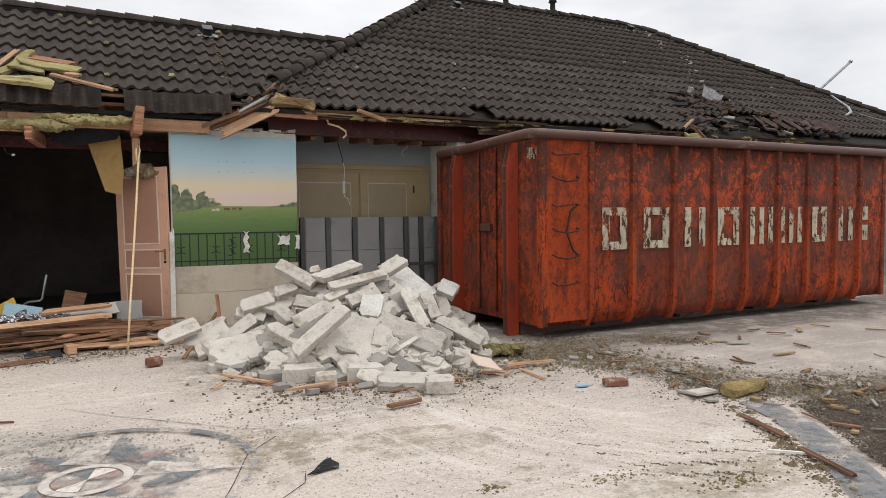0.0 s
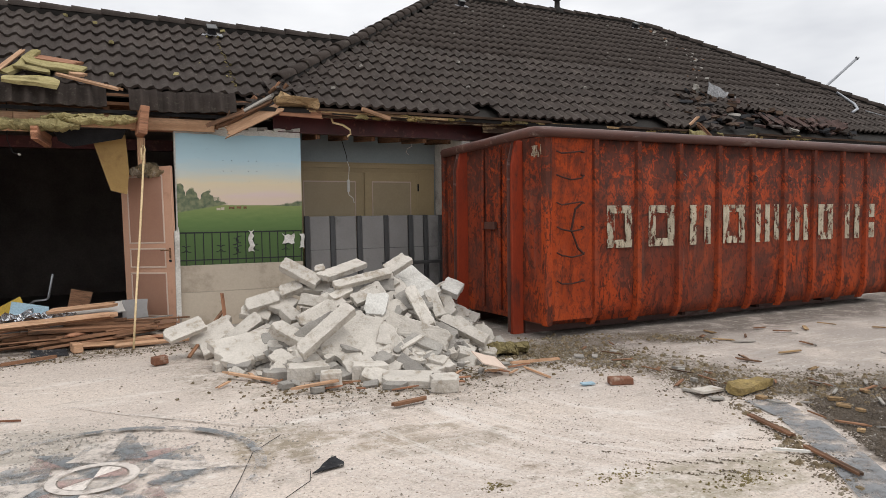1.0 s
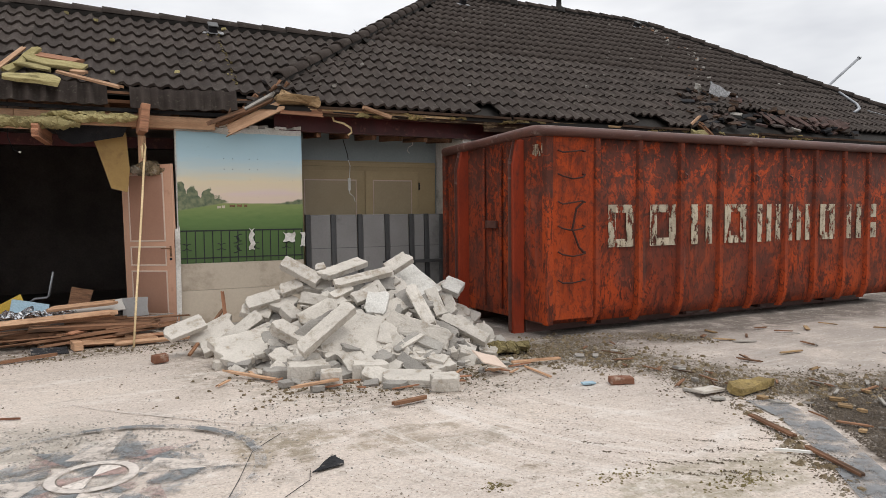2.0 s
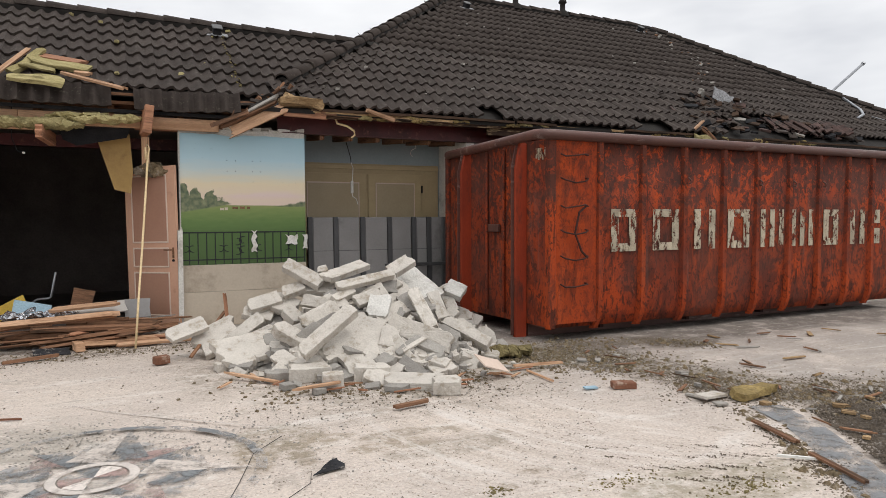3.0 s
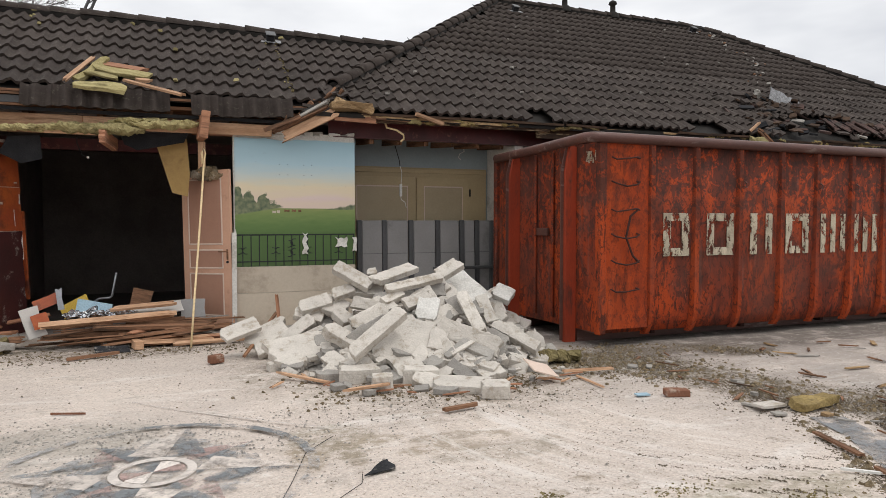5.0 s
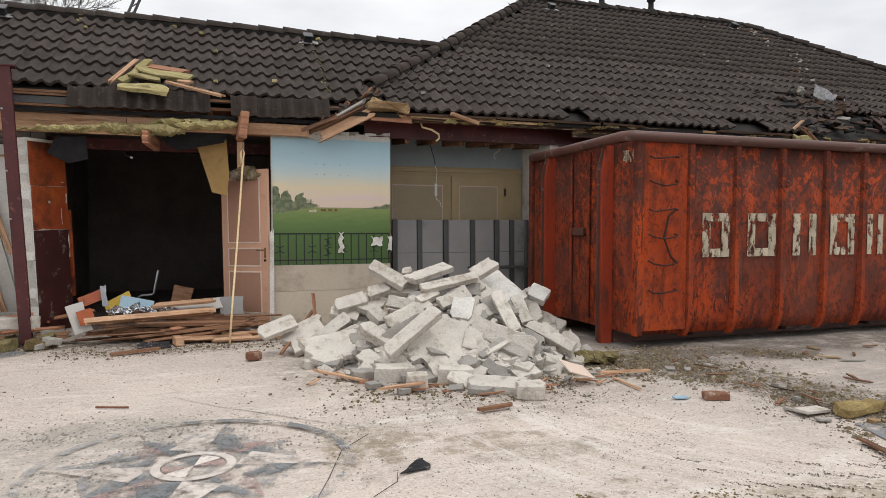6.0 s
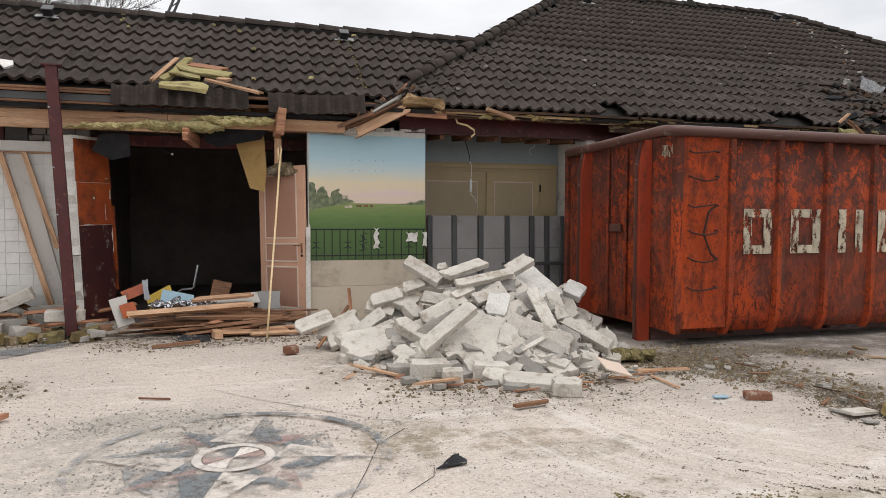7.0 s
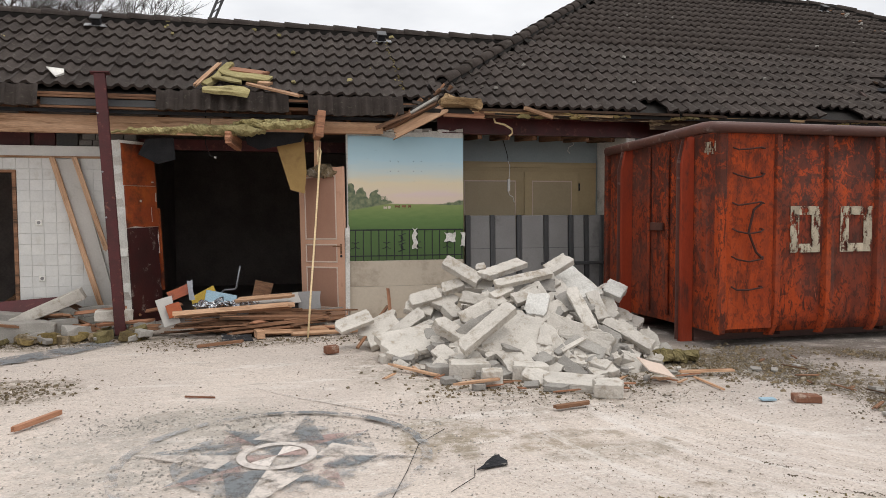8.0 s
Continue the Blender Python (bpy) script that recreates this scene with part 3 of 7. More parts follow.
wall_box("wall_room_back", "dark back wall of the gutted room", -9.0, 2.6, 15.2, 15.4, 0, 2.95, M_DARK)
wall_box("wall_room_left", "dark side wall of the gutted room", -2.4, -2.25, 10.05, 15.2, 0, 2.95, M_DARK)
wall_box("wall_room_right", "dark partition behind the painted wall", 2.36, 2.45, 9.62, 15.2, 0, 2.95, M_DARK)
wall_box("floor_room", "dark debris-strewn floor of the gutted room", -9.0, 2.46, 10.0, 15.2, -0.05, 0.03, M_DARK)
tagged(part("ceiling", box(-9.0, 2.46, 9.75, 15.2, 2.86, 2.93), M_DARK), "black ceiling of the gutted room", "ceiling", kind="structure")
wall_box("wall_recess_back", "blue-grey painted wall above the built-in doors", 2.46, 5.2, 10.55, 10.7, 0, 2.95, M_BLUE)
wall_box("wall_recess_right", "white jamb at the end of the recess", 5.06, 5.2, 9.55, 10.55, 0, 2.95, M_PLASTER)
wall_box("wall_front_right", "grey brick front wall behind the skip", 5.2, 19.5, 9.55, 9.75, 0, 2.95, M_GBRICK)
wall_box("wall_end_right", "grey brick end wall", 19.3, 19.5, 9.75, 21.0, 0, 2.95, M_GBRICK)
wall_box("wall_back", "grey brick back wall of the building", -9.0, 19.5, 21.0, 21.2, 0, 2.95, M_GBRICK)
wall_box("wall_end_left", "grey brick end wall of the wing", -9.2, -9.0, 9.5, 15.4, 0, 2.95, M_GBRICK)


# ---- painted front wall ----
def mural_material():
    m = bpy.data.materials.new("mural_paint")
    m.use_nodes = True
    n, l = m.node_tree.nodes, m.node_tree.links
    b = n["Principled BSDF"]
    co, xyz = n.new("ShaderNodeTexCoord"), n.new("ShaderNodeSeparateXYZ")
    l.new(co.outputs["Object"], xyz.inputs[0])
    X, Z = xyz.outputs[0], xyz.outputs[2]

    def val(op, a, c=0.0):
        x = n.new("ShaderNodeMath")
        x.operation = op
        for s, v in ((x.inputs[0], a), (x.inputs[1], c)):
            if isinstance(v, (int, float)):
                s.default_value = v
            else:
                l.new(v, s)
        return x.outputs[0]

    def noise_at(s, scale=(1, 1, 1), detail=5):
        mp, t = n.new("ShaderNodeMapping"), n.new("ShaderNodeTexNoise")
        mp.inputs["Scale"].default_value = scale
        t.inputs["Scale"].default_value, t.inputs["Detail"].default_value = s, detail
        l.new(co.outputs["Object"], mp.inputs["Vector"])
        l.new(mp.outputs[0], t.inputs["Vector"])
        return t.outputs[0]

    def ramp(v, lo, hi, stops):
        r, c = n.new("ShaderNodeMapRange"), n.new("ShaderNodeValToRGB")
        r.inputs["From Min"].default_value, r.inputs["From Max"].default_value = lo, hi
        l.new(v, r.inputs["Value"])
        for i, (p, col) in enumerate(stops):
            e = c.color_ramp.elements[i] if i < 2 else c.color_ramp.elements.new(p)
            e.position, e.color = p, (*col, 1)
        l.new(r.outputs[0], c.inputs[0])
        return c.outputs[0]

    def mix(fac, a, c):
        x = n.new("ShaderNodeMix")
        x.data_type = "RGBA"
        l.new(fac, x.inputs[0])
        l.new(a, x.inputs[6])
        l.new(c, x.inputs[7])
        return x.outputs[2]

    def below(a, c, soft):
        return val("MULTIPLY", val("SUBTRACT", c, a), 1 / soft)

    def clamp(v):
        x = n.new("ShaderNodeClamp")
        l.new(v, x.inputs[0])
        return x.outputs[0]

    wob = val("MULTIPLY", val("SUBTRACT", noise_at(2.2, (1, 1, 7), 7), 0.5), 0.16)
    col = ramp(val("ADD", Z, wob), 1.66, 2.64, [(0.0, (0.66, 0.52, 0.44)), (1.0, (0.33, 0.52, 0.61)), (0.14, (0.68, 0.56, 0.43)), (0.30, (0.70, 0.60, 0.42)), (0.45, (0.55, 0.61, 0.58)), (0.62, (0.42, 0.59, 0.66))])
    # a low pink cloud
    streak = clamp(val("MULTIPLY", val("SUBTRACT", noise_at(1.6, (1, 1, 5)), 0.42), 7.0))
    belt = clamp(val("SUBTRACT", 1.0, val("MULTIPLY", val("ABSOLUTE", val("SUBTRACT", Z, 1.80)), 12.0)))
    col = mix(val("MULTIPLY", streak, belt), col, ramp(Z, 1.7, 1.9, [(0.0, (0.66, 0.50, 0.45)), (1.0, (0.68, 0.56, 0.54))]))
    field = ramp(val("ADD", Z, val("MULTIPLY", val("SUBTRACT", noise_at(6, (1, 1, 4)), 0.5), 0.15)), 0.87, 1.68, [(0.0, (0.05, 0.095, 0.024)), (1.0, (0.23, 0.265, 0.09)), (0.5, (0.065, 0.125, 0.03)), (0.7, (0.10, 0.172, 0.045)), (0.9, (0.17, 0.235, 0.07))])
    col = mix(clamp(below(Z, val("ADD", 1.67, val("MULTIPLY", val("SUBTRACT", noise_at(1.2), 0.5), 0.05)), 0.01)), col, field)
    # trees: a tall group that falls off to the right and a low far one
    leaf = ramp(noise_at(15), 0.3, 0.7, [(0.0, (0.05, 0.08, 0.045)), (1.0, (0.22, 0.235, 0.13))])
    crown = val("MULTIPLY", val("SUBTRACT", noise_at(13, (1, 1, 0.9), 6), 0.5), 0.22)
    peaks = None
    for px, pz, steep in ((0.02, 1.96, 60.0), (0.19, 1.88, 50.0), (0.38, 1.86, 60.0), (0.50, 1.76, 60.0), (0.61, 1.70, 60.0)):
        p = val("SUBTRACT", pz, val("MULTIPLY", val("POWER", val("ABSOLUTE", val("SUBTRACT", X, px)), 2.6), steep))
        peaks = val("MAXIMUM", peaks, p) if peaks else p
    left = val("ADD", peaks, crown)
    right = val("ADD", val("ADD", 1.45, val("MULTIPLY", X, 0.17)), val("MULTIPLY", crown, 0.25))
    foot = clamp(below(val("ADD", 1.56, val("MULTIPLY", X, 0.17)), Z, 0.02))
    foot2 = clamp(below(1.645, Z, 0.01))
    col = mix(val("MULTIPLY", clamp(below(Z, left, 0.02)), foot), col, leaf)
    col = mix(val("MULTIPLY", clamp(below(Z, right, 0.02)), foot2), col, leaf)
    speck = ramp(noise_at(26, (1, 1, 1), 8), 0.66, 0.74, [(0.0, (1, 1, 1)), (1.0, (0.9, 0.9, 0.9))])
    mul = n.new("ShaderNodeMix")
    mul.data_type, mul.blend_type = "RGBA", "MULTIPLY"
    mul.inputs[0].default_value = 1.0
    l.new(col, mul.inputs[6])
    l.new(speck, mul.inputs[7])
    l.new(mul.outputs[2], b.inputs["Base Color"])
    b.inputs["Roughness"].default_value = 0.55
    bp = n.new("ShaderNodeBump")
    bp.inputs["Strength"].default_value, bp.inputs["Distance"].default_value = 0.12, 0.004
    l.new(noise_at(70), bp.inputs["Height"])
    l.new(bp.outputs[0], b.inputs["Normal"])
    return m


def ragged(x0, x1, z0, z1, step, amp, seed, sides="t"):
    """An outline in x and z whose named sides (t, b, l, r) are torn."""
    rng = random.Random(seed)
    pts = []
    for a, b, s in (((x0, z0), (x1, z0), "b"), ((x1, z0), (x1, z1), "r"), ((x1, z1), (x0, z1), "t"), ((x0, z1), (x0, z0), "l")):
        k = max(2, int(math.hypot(b[0] - a[0], b[1] - a[1]) / step)) if s in sides else 1
        for i in range(k):
            u = i / k
            q = rng.uniform(-amp, amp * 0.3) if s in sides and i else 0
            pts.append((a[0] + (b[0] - a[0]) * u + (q if s == "r" else -q if s == "l" else 0), a[1] + (b[1] - a[1]) * u + (q if s == "t" else -q if s == "b" else 0)))
    return pts


def front_wall():
    w = thing("wall_mural", "front wall stub painted with a green landscape and iron railing", "wall", pose(0.81, 9.48, 0), kind="structure")
    core = prism(ragged(-0.004, 1.65, 0.0, 2.68, 0.11, 0.02, 3, "t"), 0.006, 0.13)
    part("core", core, M_PLASTER, w, "broken white plasterboard core")
    part("painted_board", prism(ragged(0.012, 1.65, 0.875, 2.60, 0.13, 0.03, 5, "t"), -0.006, 0.004), mural_material(), w, "mural of trees, green field and pale sky")
    part("dado_board", prism([(0.02, 0.52), (1.65, 0.52), (1.65, 0.873), (0.0, 0.873)], -0.010, 0.004), M_BEIGE, w, "cream painted dado board")
    part("lower_board", prism([(0.02, 0.06), (1.65, 0.06), (1.65, 0.516), (0.02, 0.516)], -0.016, 0.004), M_BEIGE, w, "cream skirting board")
    rail = box(0.02, 1.64, -0.011, -0.006, 1.295, 1.312)
    box(0.02, 1.64, -0.011, -0.006, 0.935, 0.949, bm=rail)
    for i in range(15):
        x = 0.105 + i * 0.1087
        box(x - 0.006, x + 0.006, -0.0105, -0.0062, 0.876, 1.30, bm=rail)
    part("painted_railing", rail, M_IRON, w, "black painted balcony railing")

    def scroll(cx, cz, r, flip, bm, up=1):
        pts = []
        for i in range(15):
            a = -1.9 + i * 0.27
            k = r * (1 - 0.035 * i)
            pts.append((cx + flip * (k * math.cos(a) - r), -0.0085, cz + up * k * math.sin(a)))
        return tube(pts, 0.005, bm, 5)

    orn = None
    for cx in (0.105, 0.54, 0.98, 1.41):
        for flip in (-1, 1):
            orn = scroll(cx + flip * 0.012, 1.10, 0.055, flip, orn)
    for cx in (0.757, 0.765):
        for up in (1, -1):
            for cz in (1.06, 1.19):
                orn = scroll(cx + (0.02 if up > 0 else -0.03), cz, 0.06, up, orn, up)
    part("painted_scrolls", orn, M_IRON, w, "black painted scroll ornament")
    for x, z in ((0.60, 2.26), (0.71, 2.26), (0.93, 2.26), (1.04, 2.26), (0.60, 2.12), (0.71, 2.12), (0.93, 2.12), (1.04, 2.12)):
        part("drill_hole", tube([(x, -0.0075, z), (x, -0.005, z)], 0.006, sides=6), M_BLACK, w)
    for x, z, ln in ((0.50, 1.615, 0.05), (0.56, 1.62, 0.04), (0.66, 1.63, 0.07), (0.76, 1.635, 0.06), (0.85, 1.63, 0.04)):
        part("painted_mark", prism(ragged(x, x + ln, z - 0.018, z + 0.018, 0.02, 0.01, int(x * 100), "tb"), -0.008, -0.0062), M_OLDWOOD if x > 0.6 else M_BEIGE, w)
    for x, z, a, b2 in ((0.90, 1.18, 0.08, 0.30), (1.36, 1.20, 0.17, 0.14), (1.60, 1.16, 0.07, 0.2)):
        part("torn_paper", prism(ragged(x, x + a, z - b2 / 2, z + b2 / 2, 0.04, 0.035, int(x * 70), "tblr"), -0.03, -0.014), M_PLASTER, w, "torn curl of white wall covering")
    for i in range(14):
        rng = random.Random(i)
        part("plaster_crumb", chunk(rng.uniform(0.08, 0.26), rng.uniform(0.03, 0.07), rng.uniform(0.06, 0.12), 60 + i, 2, 0.01), M_PLASTER if i % 3 else M_CONC2, w, m=pose(0.06 + i * 0.118, 0.06, 2.685 + rng.uniform(-0.02, 0.02), 0, rng.uniform(-8, 8), rng.uniform(-15, 15)))


front_wall()


# ---- the skip ----
def rusty_paint(name, worn=0.5):
    m = surf(name, (0.43, 0.066, 0.014), (0.34, 0.050, 0.013), 1.6, 0.76, 0.2, 70, (0.13, 0.028, 0.018), 1.4, 0.45 * worn + 0.2, stretch=(1, 1, 0.55), vary=0.12, edge=0.2)
    n, l = m.node_tree.nodes, m.node_tree.links
    b = n["Principled BSDF"]
    src = b.inputs["Base Color"].links[0].from_socket
    co = n.new("ShaderNodeTexCoord")

    def layer(src, scale, sc, rot, lo, hi, top, col, warp=0.8, detail=6):
        mp, t, r, x = n.new("ShaderNodeMapping"), n.new("ShaderNodeTexNoise"), n.new("ShaderNodeMapRange"), n.new("ShaderNodeMix")
        mp.inputs["Scale"].default_value, mp.inputs["Rotation"].default_value = scale, rot
        t.inputs["Scale"].default_value, t.inputs["Detail"].default_value, t.inputs["Roughness"].default_value, t.inputs["Distortion"].default_value = sc, detail, 0.7, warp
        r.inputs["From Min"].default_value, r.inputs["From Max"].default_value, r.inputs["To Max"].default_value = lo, hi, top
        x.data_type = "RGBA"
        x.inputs[7].default_value = (*col, 1)
        l.new(co.outputs["Object"], mp.inputs["Vector"])
        l.new(mp.outputs[0], t.inputs["Vector"])
        l.new(t.outputs[0], r.inputs["Value"])
        l.new(r.outputs[0], x.inputs[0])
        l.new(src, x.inputs[6])
        return x.outputs[2]

    src = layer(src, (1, 1, 0.5), 3.6, (0, 0.4, 0), 0.55 - 0.05 * worn, 0.585, 0.7 * worn, (0.06, 0.022, 0.016))
    src = layer(src, (0.5, 0.5, 0.4), 1.6, (0, 0, 0), 0.56 - 0.06 * worn, 0.62, 0.65 * worn, (0.12, 0.03, 0.019), 1.2, 9)
    much = 0.4 + 0.6 * worn
    src = layer(src, (1, 1, 0.28), 7.0, (0, 0.85, 0), 0.585, 0.615, 0.75 * much, (0.034, 0.017, 0.013))
    src = layer(src, (1, 1, 0.22), 8.0, (0, 0.05, 0), 0.60, 0.64, 0.7 * much, (0.04, 0.018, 0.014))
    src = layer(src, (1, 1, 0.25), 6.0, (0, -0.75, 0), 0.59, 0.62, 0.8 * much, (0.032, 0.016, 0.013), 2.4)
    src = layer(src, (1, 1, 0.8), 1.7, (0, 0.6, 0), 0.585, 0.615, 0.8 * worn, (0.055, 0.02, 0.015), 2.6, 5)
    src = layer(src, (1, 1, 0.35), 14.0, (0, 0.1, 0), 0.66, 0.70, 0.6, (0.45, 0.13, 0.07), 0.5)
    src = layer(src, (1, 1, 0.6), 16.0, (0.3, 0, 0), 0.565 - 0.04 * worn, 0.585, 0.8 * much, (0.045, 0.018, 0.013), 0.9, 7)
    # paint worn off most where loads scrape over the rim
    xyz, r, k, x = n.new("ShaderNodeSeparateXYZ"), n.new("ShaderNodeMapRange"), n.new("ShaderNodeMath"), n.new("ShaderNodeMix")
    t, r2 = n.new("ShaderNodeTexNoise"), n.new("ShaderNodeMapRange")
    l.new(co.outputs["Object"], xyz.inputs[0])
    l.new(co.outputs["Object"], t.inputs["Vector"])
    t.inputs["Scale"].default_value, t.inputs["Detail"].default_value, t.inputs["Roughness"].default_value, t.inputs["Distortion"].default_value = 6.5, 9, 0.72, 0.7
    r.inputs["From Min"].default_value, r.inputs["From Max"].default_value, r.inputs["To Max"].default_value = 0.7, 2.5, 0.19
    l.new(xyz.outputs[2], r.inputs["Value"])
    k.operation = "ADD"
    l.new(t.outputs[0], k.inputs[0])
    l.new(r.outputs[0], k.inputs[1])
    r2.inputs["From Min"].default_value, r2.inputs["From Max"].default_value, r2.inputs["To Max"].default_value = 0.62, 0.645, 0.85 * worn
    l.new(k.outputs[0], r2.inputs["Value"])
    x.data_type = "RGBA"
    x.inputs[7].default_value = (0.048, 0.024, 0.019, 1)
    l.new(r2.outputs[0], x.inputs[0])
    l.new(src, x.inputs[6])
    # a film of road grime in soft patches
    src = layer(x.outputs[2], (0.6, 0.6, 0.9), 0.9, (0, 0.2, 0), 0.46, 0.62, 0.55 * worn, (0.115, 0.05, 0.037), 0.6, 6)
    src = layer(src, (1, 1, 0.10), 5.0, (0, 0.0, 0), 0.58, 0.68, 0.3 * worn, (0.17, 0.10, 0.08), 0.3, 6)
    l.new(src, b.inputs["Base Color"])
    return m


M_SKIP = rusty_paint("weathered_orange_paint", 0.9)
M_SKIP2 = rusty_paint("orange_paint_posts", 0.85)
M_LADDER = rusty_paint("orange_paint_ladder", 0.35)
M_POST = surf("red_orange_post_paint", (0.34, 0.043, 0.012), (0.25, 0.033, 0.011), 3, 0.7, 0.15, 60, (0.09, 0.028, 0.018), 5, 0.22, stretch=(1, 1, 0.3), vary=0.1)
M_RUNG = surf("rusted_rung", (0.075, 0.032, 0.024), (0.045, 0.024, 0.02), 8, 0.8, 0.2, 60)
M_SKIP3 = rusty_paint("orange_paint_end", 0.85)
M_RIM = surf("rusted_rim", (0.115, 0.047, 0.034), (0.075, 0.032, 0.025), 3, 0.5, 0.2, 60, (0.22, 0.16, 0.14), 4, 0.2, stretch=(0.4, 2, 2))


def flaking_white():
    m = surf("flaking_white_paint", (0.50, 0.43, 0.32), (0.36, 0.30, 0.22), 6, 0.7, 0.2, 60)
    n, l = m.node_tree.nodes, m.node_tree.links
    co, mp, t, r = n.new("ShaderNodeTexCoord"), n.new("ShaderNodeMapping"), n.new("ShaderNodeTexNoise"), n.new("ShaderNodeMapRange")
    mp.inputs["Scale"].default_value = (1, 1, 0.5)
    t.inputs["Scale"].default_value, t.inputs["Detail"].default_value, t.inputs["Roughness"].default_value = 11.0, 7, 0.72
    r.inputs["From Min"].default_value, r.inputs["From Max"].default_value, r.inputs["To Min"].default_value, r.inputs["To Max"].default_value = 0.49, 0.54, 1.0, 0.0
    l.new(co.outputs["Object"], mp.inputs["Vector"])
    l.new(mp.outputs[0], t.inputs["Vector"])
    l.new(t.outputs[0], r.inputs["Value"])
    l.new(r.outputs[0], n["Principled BSDF"].inputs["Alpha"])
    return m


M_FLAKE = flaking_white()
RIBS = (0.92, 1.60, 2.31, 3.03, 3.68, 4.35, 5.00, 5.67, 6.26)


def skip():
    s = thing("skip_container", "large rusty orange roll-off skip with flaking white marks on its side", "skip container", pose(4.47, 6.66, 0))
    L, W, Z0, Z1 = 6.95, 2.46, 0.15, 2.42

    def side(y, sgn, x0=0.22, x1=L):
        bm = bmesh.new()
        prof = [(0.03, Z1), (0.04, 1.3), (0.055, 0.45), (0.065, 0.30), (0.11, Z0)]
        xs = np.linspace(x0, x1, 60)
        rows = []
        for off, z in prof:
            rows.append([bm.verts.new((x, y + sgn * (off + 0.012 * noise.noise(Vector((x * 1.4, z * 1.2, y)))), z)) for x in xs])
        for a, b in zip(rows, rows[1:]):
            for i in range(len(xs) - 1):
                f = bm.faces.new((a[i], b[i], b[i + 1], a[i + 1]))
                f.smooth = True
        ex = bmesh.ops.extrude_face_region(bm, geom=bm.faces[:])
        for v in ex["geom"]:
            if isinstance(v, bmesh.types.BMVert):
                v.co.y += sgn * 0.012
        bmesh.ops.recalc_face_normals(bm, faces=bm.faces[:])
        return bm

    near_side = part("side_wall", side(0, 1), M_SKIP, s, "dented orange steel side scraped to brown")
    far_side = part("side_wall", side(W, -1), M_SKIP, s)

    def rib(y, sgn):
        bm = bmesh.new()
        prof = [(0.0, Z1), (0.0, 0.50), (0.012, 0.33), (0.04, 0.22), (0.10, Z0 - 0.04)]
        rows = [[bm.verts.new((dx, y + sgn * (o + d), z)) for dx, d in ((-0.055, 0.05), (-0.032, -0.01), (0.032, -0.01), (0.055, 0.05))] for o, z in prof]
        for a, b in zip(rows, rows[1:]):
            for i in range(3):
                bm.faces.new((a[i], b[i], b[i + 1], a[i + 1]))
        bmesh.ops.recalc_face_normals(bm, faces=bm.faces[:])
        return bm

    for x in RIBS:
        part("rib", rib(0, 1), M_SKIP2, near_side, m=pose(x, 0, 0))
        part("rib", rib(W, -1), M_SKIP, far_side, m=pose(x, 0, 0))
    # end wall with its two posts
    part("corner_post", box(0.17, 0.27, 0.01, 0.11, Z0, Z1, 0.012), M_SKIP2, s)
    part("corner_post", box(0.0, 0.12, W - 0.1, W - 0.01, Z0, Z1, 0.012), M_SKIP2, s)
    part("corner_post", box(L - 0.09, L, 0.02, 0.12, Z0, Z1, 0.012), M_SKIP, s)
    part("end_wall", box(0, 0.015, 0, W - 0.2, Z0 + 0.02, Z1), M_SKIP3, s, "scraped orange steel end wall", pose(0.20, 0.1, 0, 0, 0, 3.6))
    part("end_wall", box(L - 0.03, L - 0.015, 0.1, W - 0.1, Z0, Z1), M_SKIP, s)
    for y in (0.50, 1.80):
        d = -0.06 * y
        bm = prism([(0.05 + d, 0.0), (0.20 + d, 0.0), (0.20 + d, Z1 - 0.02), (0.11 + d, Z1 - 0.02), (0.05 + d, Z1 - 0.32)], y, y + 0.075)
        post = part("end_post", bm, M_POST, s, "red-orange channel post")
        part("post_flange", prism([(0.015 + d, 0.02), (0.055 + d, 0.02), (0.115 + d, Z1 - 0.02), (0.085 + d, Z1 - 0.02), (0.015 + d, Z1 - 0.30)], y + 0.052, y + 0.074), M_RIM, post, "rusted flange edge")
        part("post_web", box(0.12 + d, 0.19 + d, y + 0.076, y + 0.16, 0.16, Z1 - 0.03, 0.006), M_POST, post)
        part("skid_rail", box(0.2, L - 0.1, y, y + 0.09, 0.0, Z0 + 0.02), M_RIM, s, "rusted skid rail under the floor")
    for y in (0.95, 1.35):
        part("end_stiffener", box(0.165 - 0.06 * y, 0.19 - 0.06 * y, y, y + 0.05, 0.25, Z1 - 0.05, 0.006), M_SKIP3, s)
    part("hook_plate", box(0.08, 0.125, 1.05, 1.32, 1.30, 1.40, 0.006), M_RIM, s)
    part("floor_plate", box(0.2, L, 0.15, W - 0.15, Z0, Z0 + 0.02), M_RIM, s)
    # bearers in the darker rung rust: shade under the skip put into their colour
    for x in (1.2, 2.7, 4.2, 5.7):
        part("floor_bearer", box(x, x + 0.06, 0.35, W - 0.2, Z0 - 0.09, Z0), M_RUNG, s)
    # rim: a bent tube all round
    r, q = 0.062, 0.12
    part("rim", tube([(L + 0.05, 0, Z1 + 0.03), (3.4, 0.0, Z1 + 0.035), (0.16, 0, Z1 + 0.04), (0.06, 0.03, Z1 + 0.04), (0.02, q, Z1 + 0.04), (0.02, W / 2, Z1 + 0.01), (0.0, W - q, Z1 - 0.02), (0.06, W, Z1 - 0.02), (3.4, W, Z1), (L, W, Z1), (L + 0.05, W - 0.1, Z1), (L + 0.05, 0.1, Z1 + 0.03)], r, sides=10), M_RIM, s, "thick rusted steel rim", smooth=True)
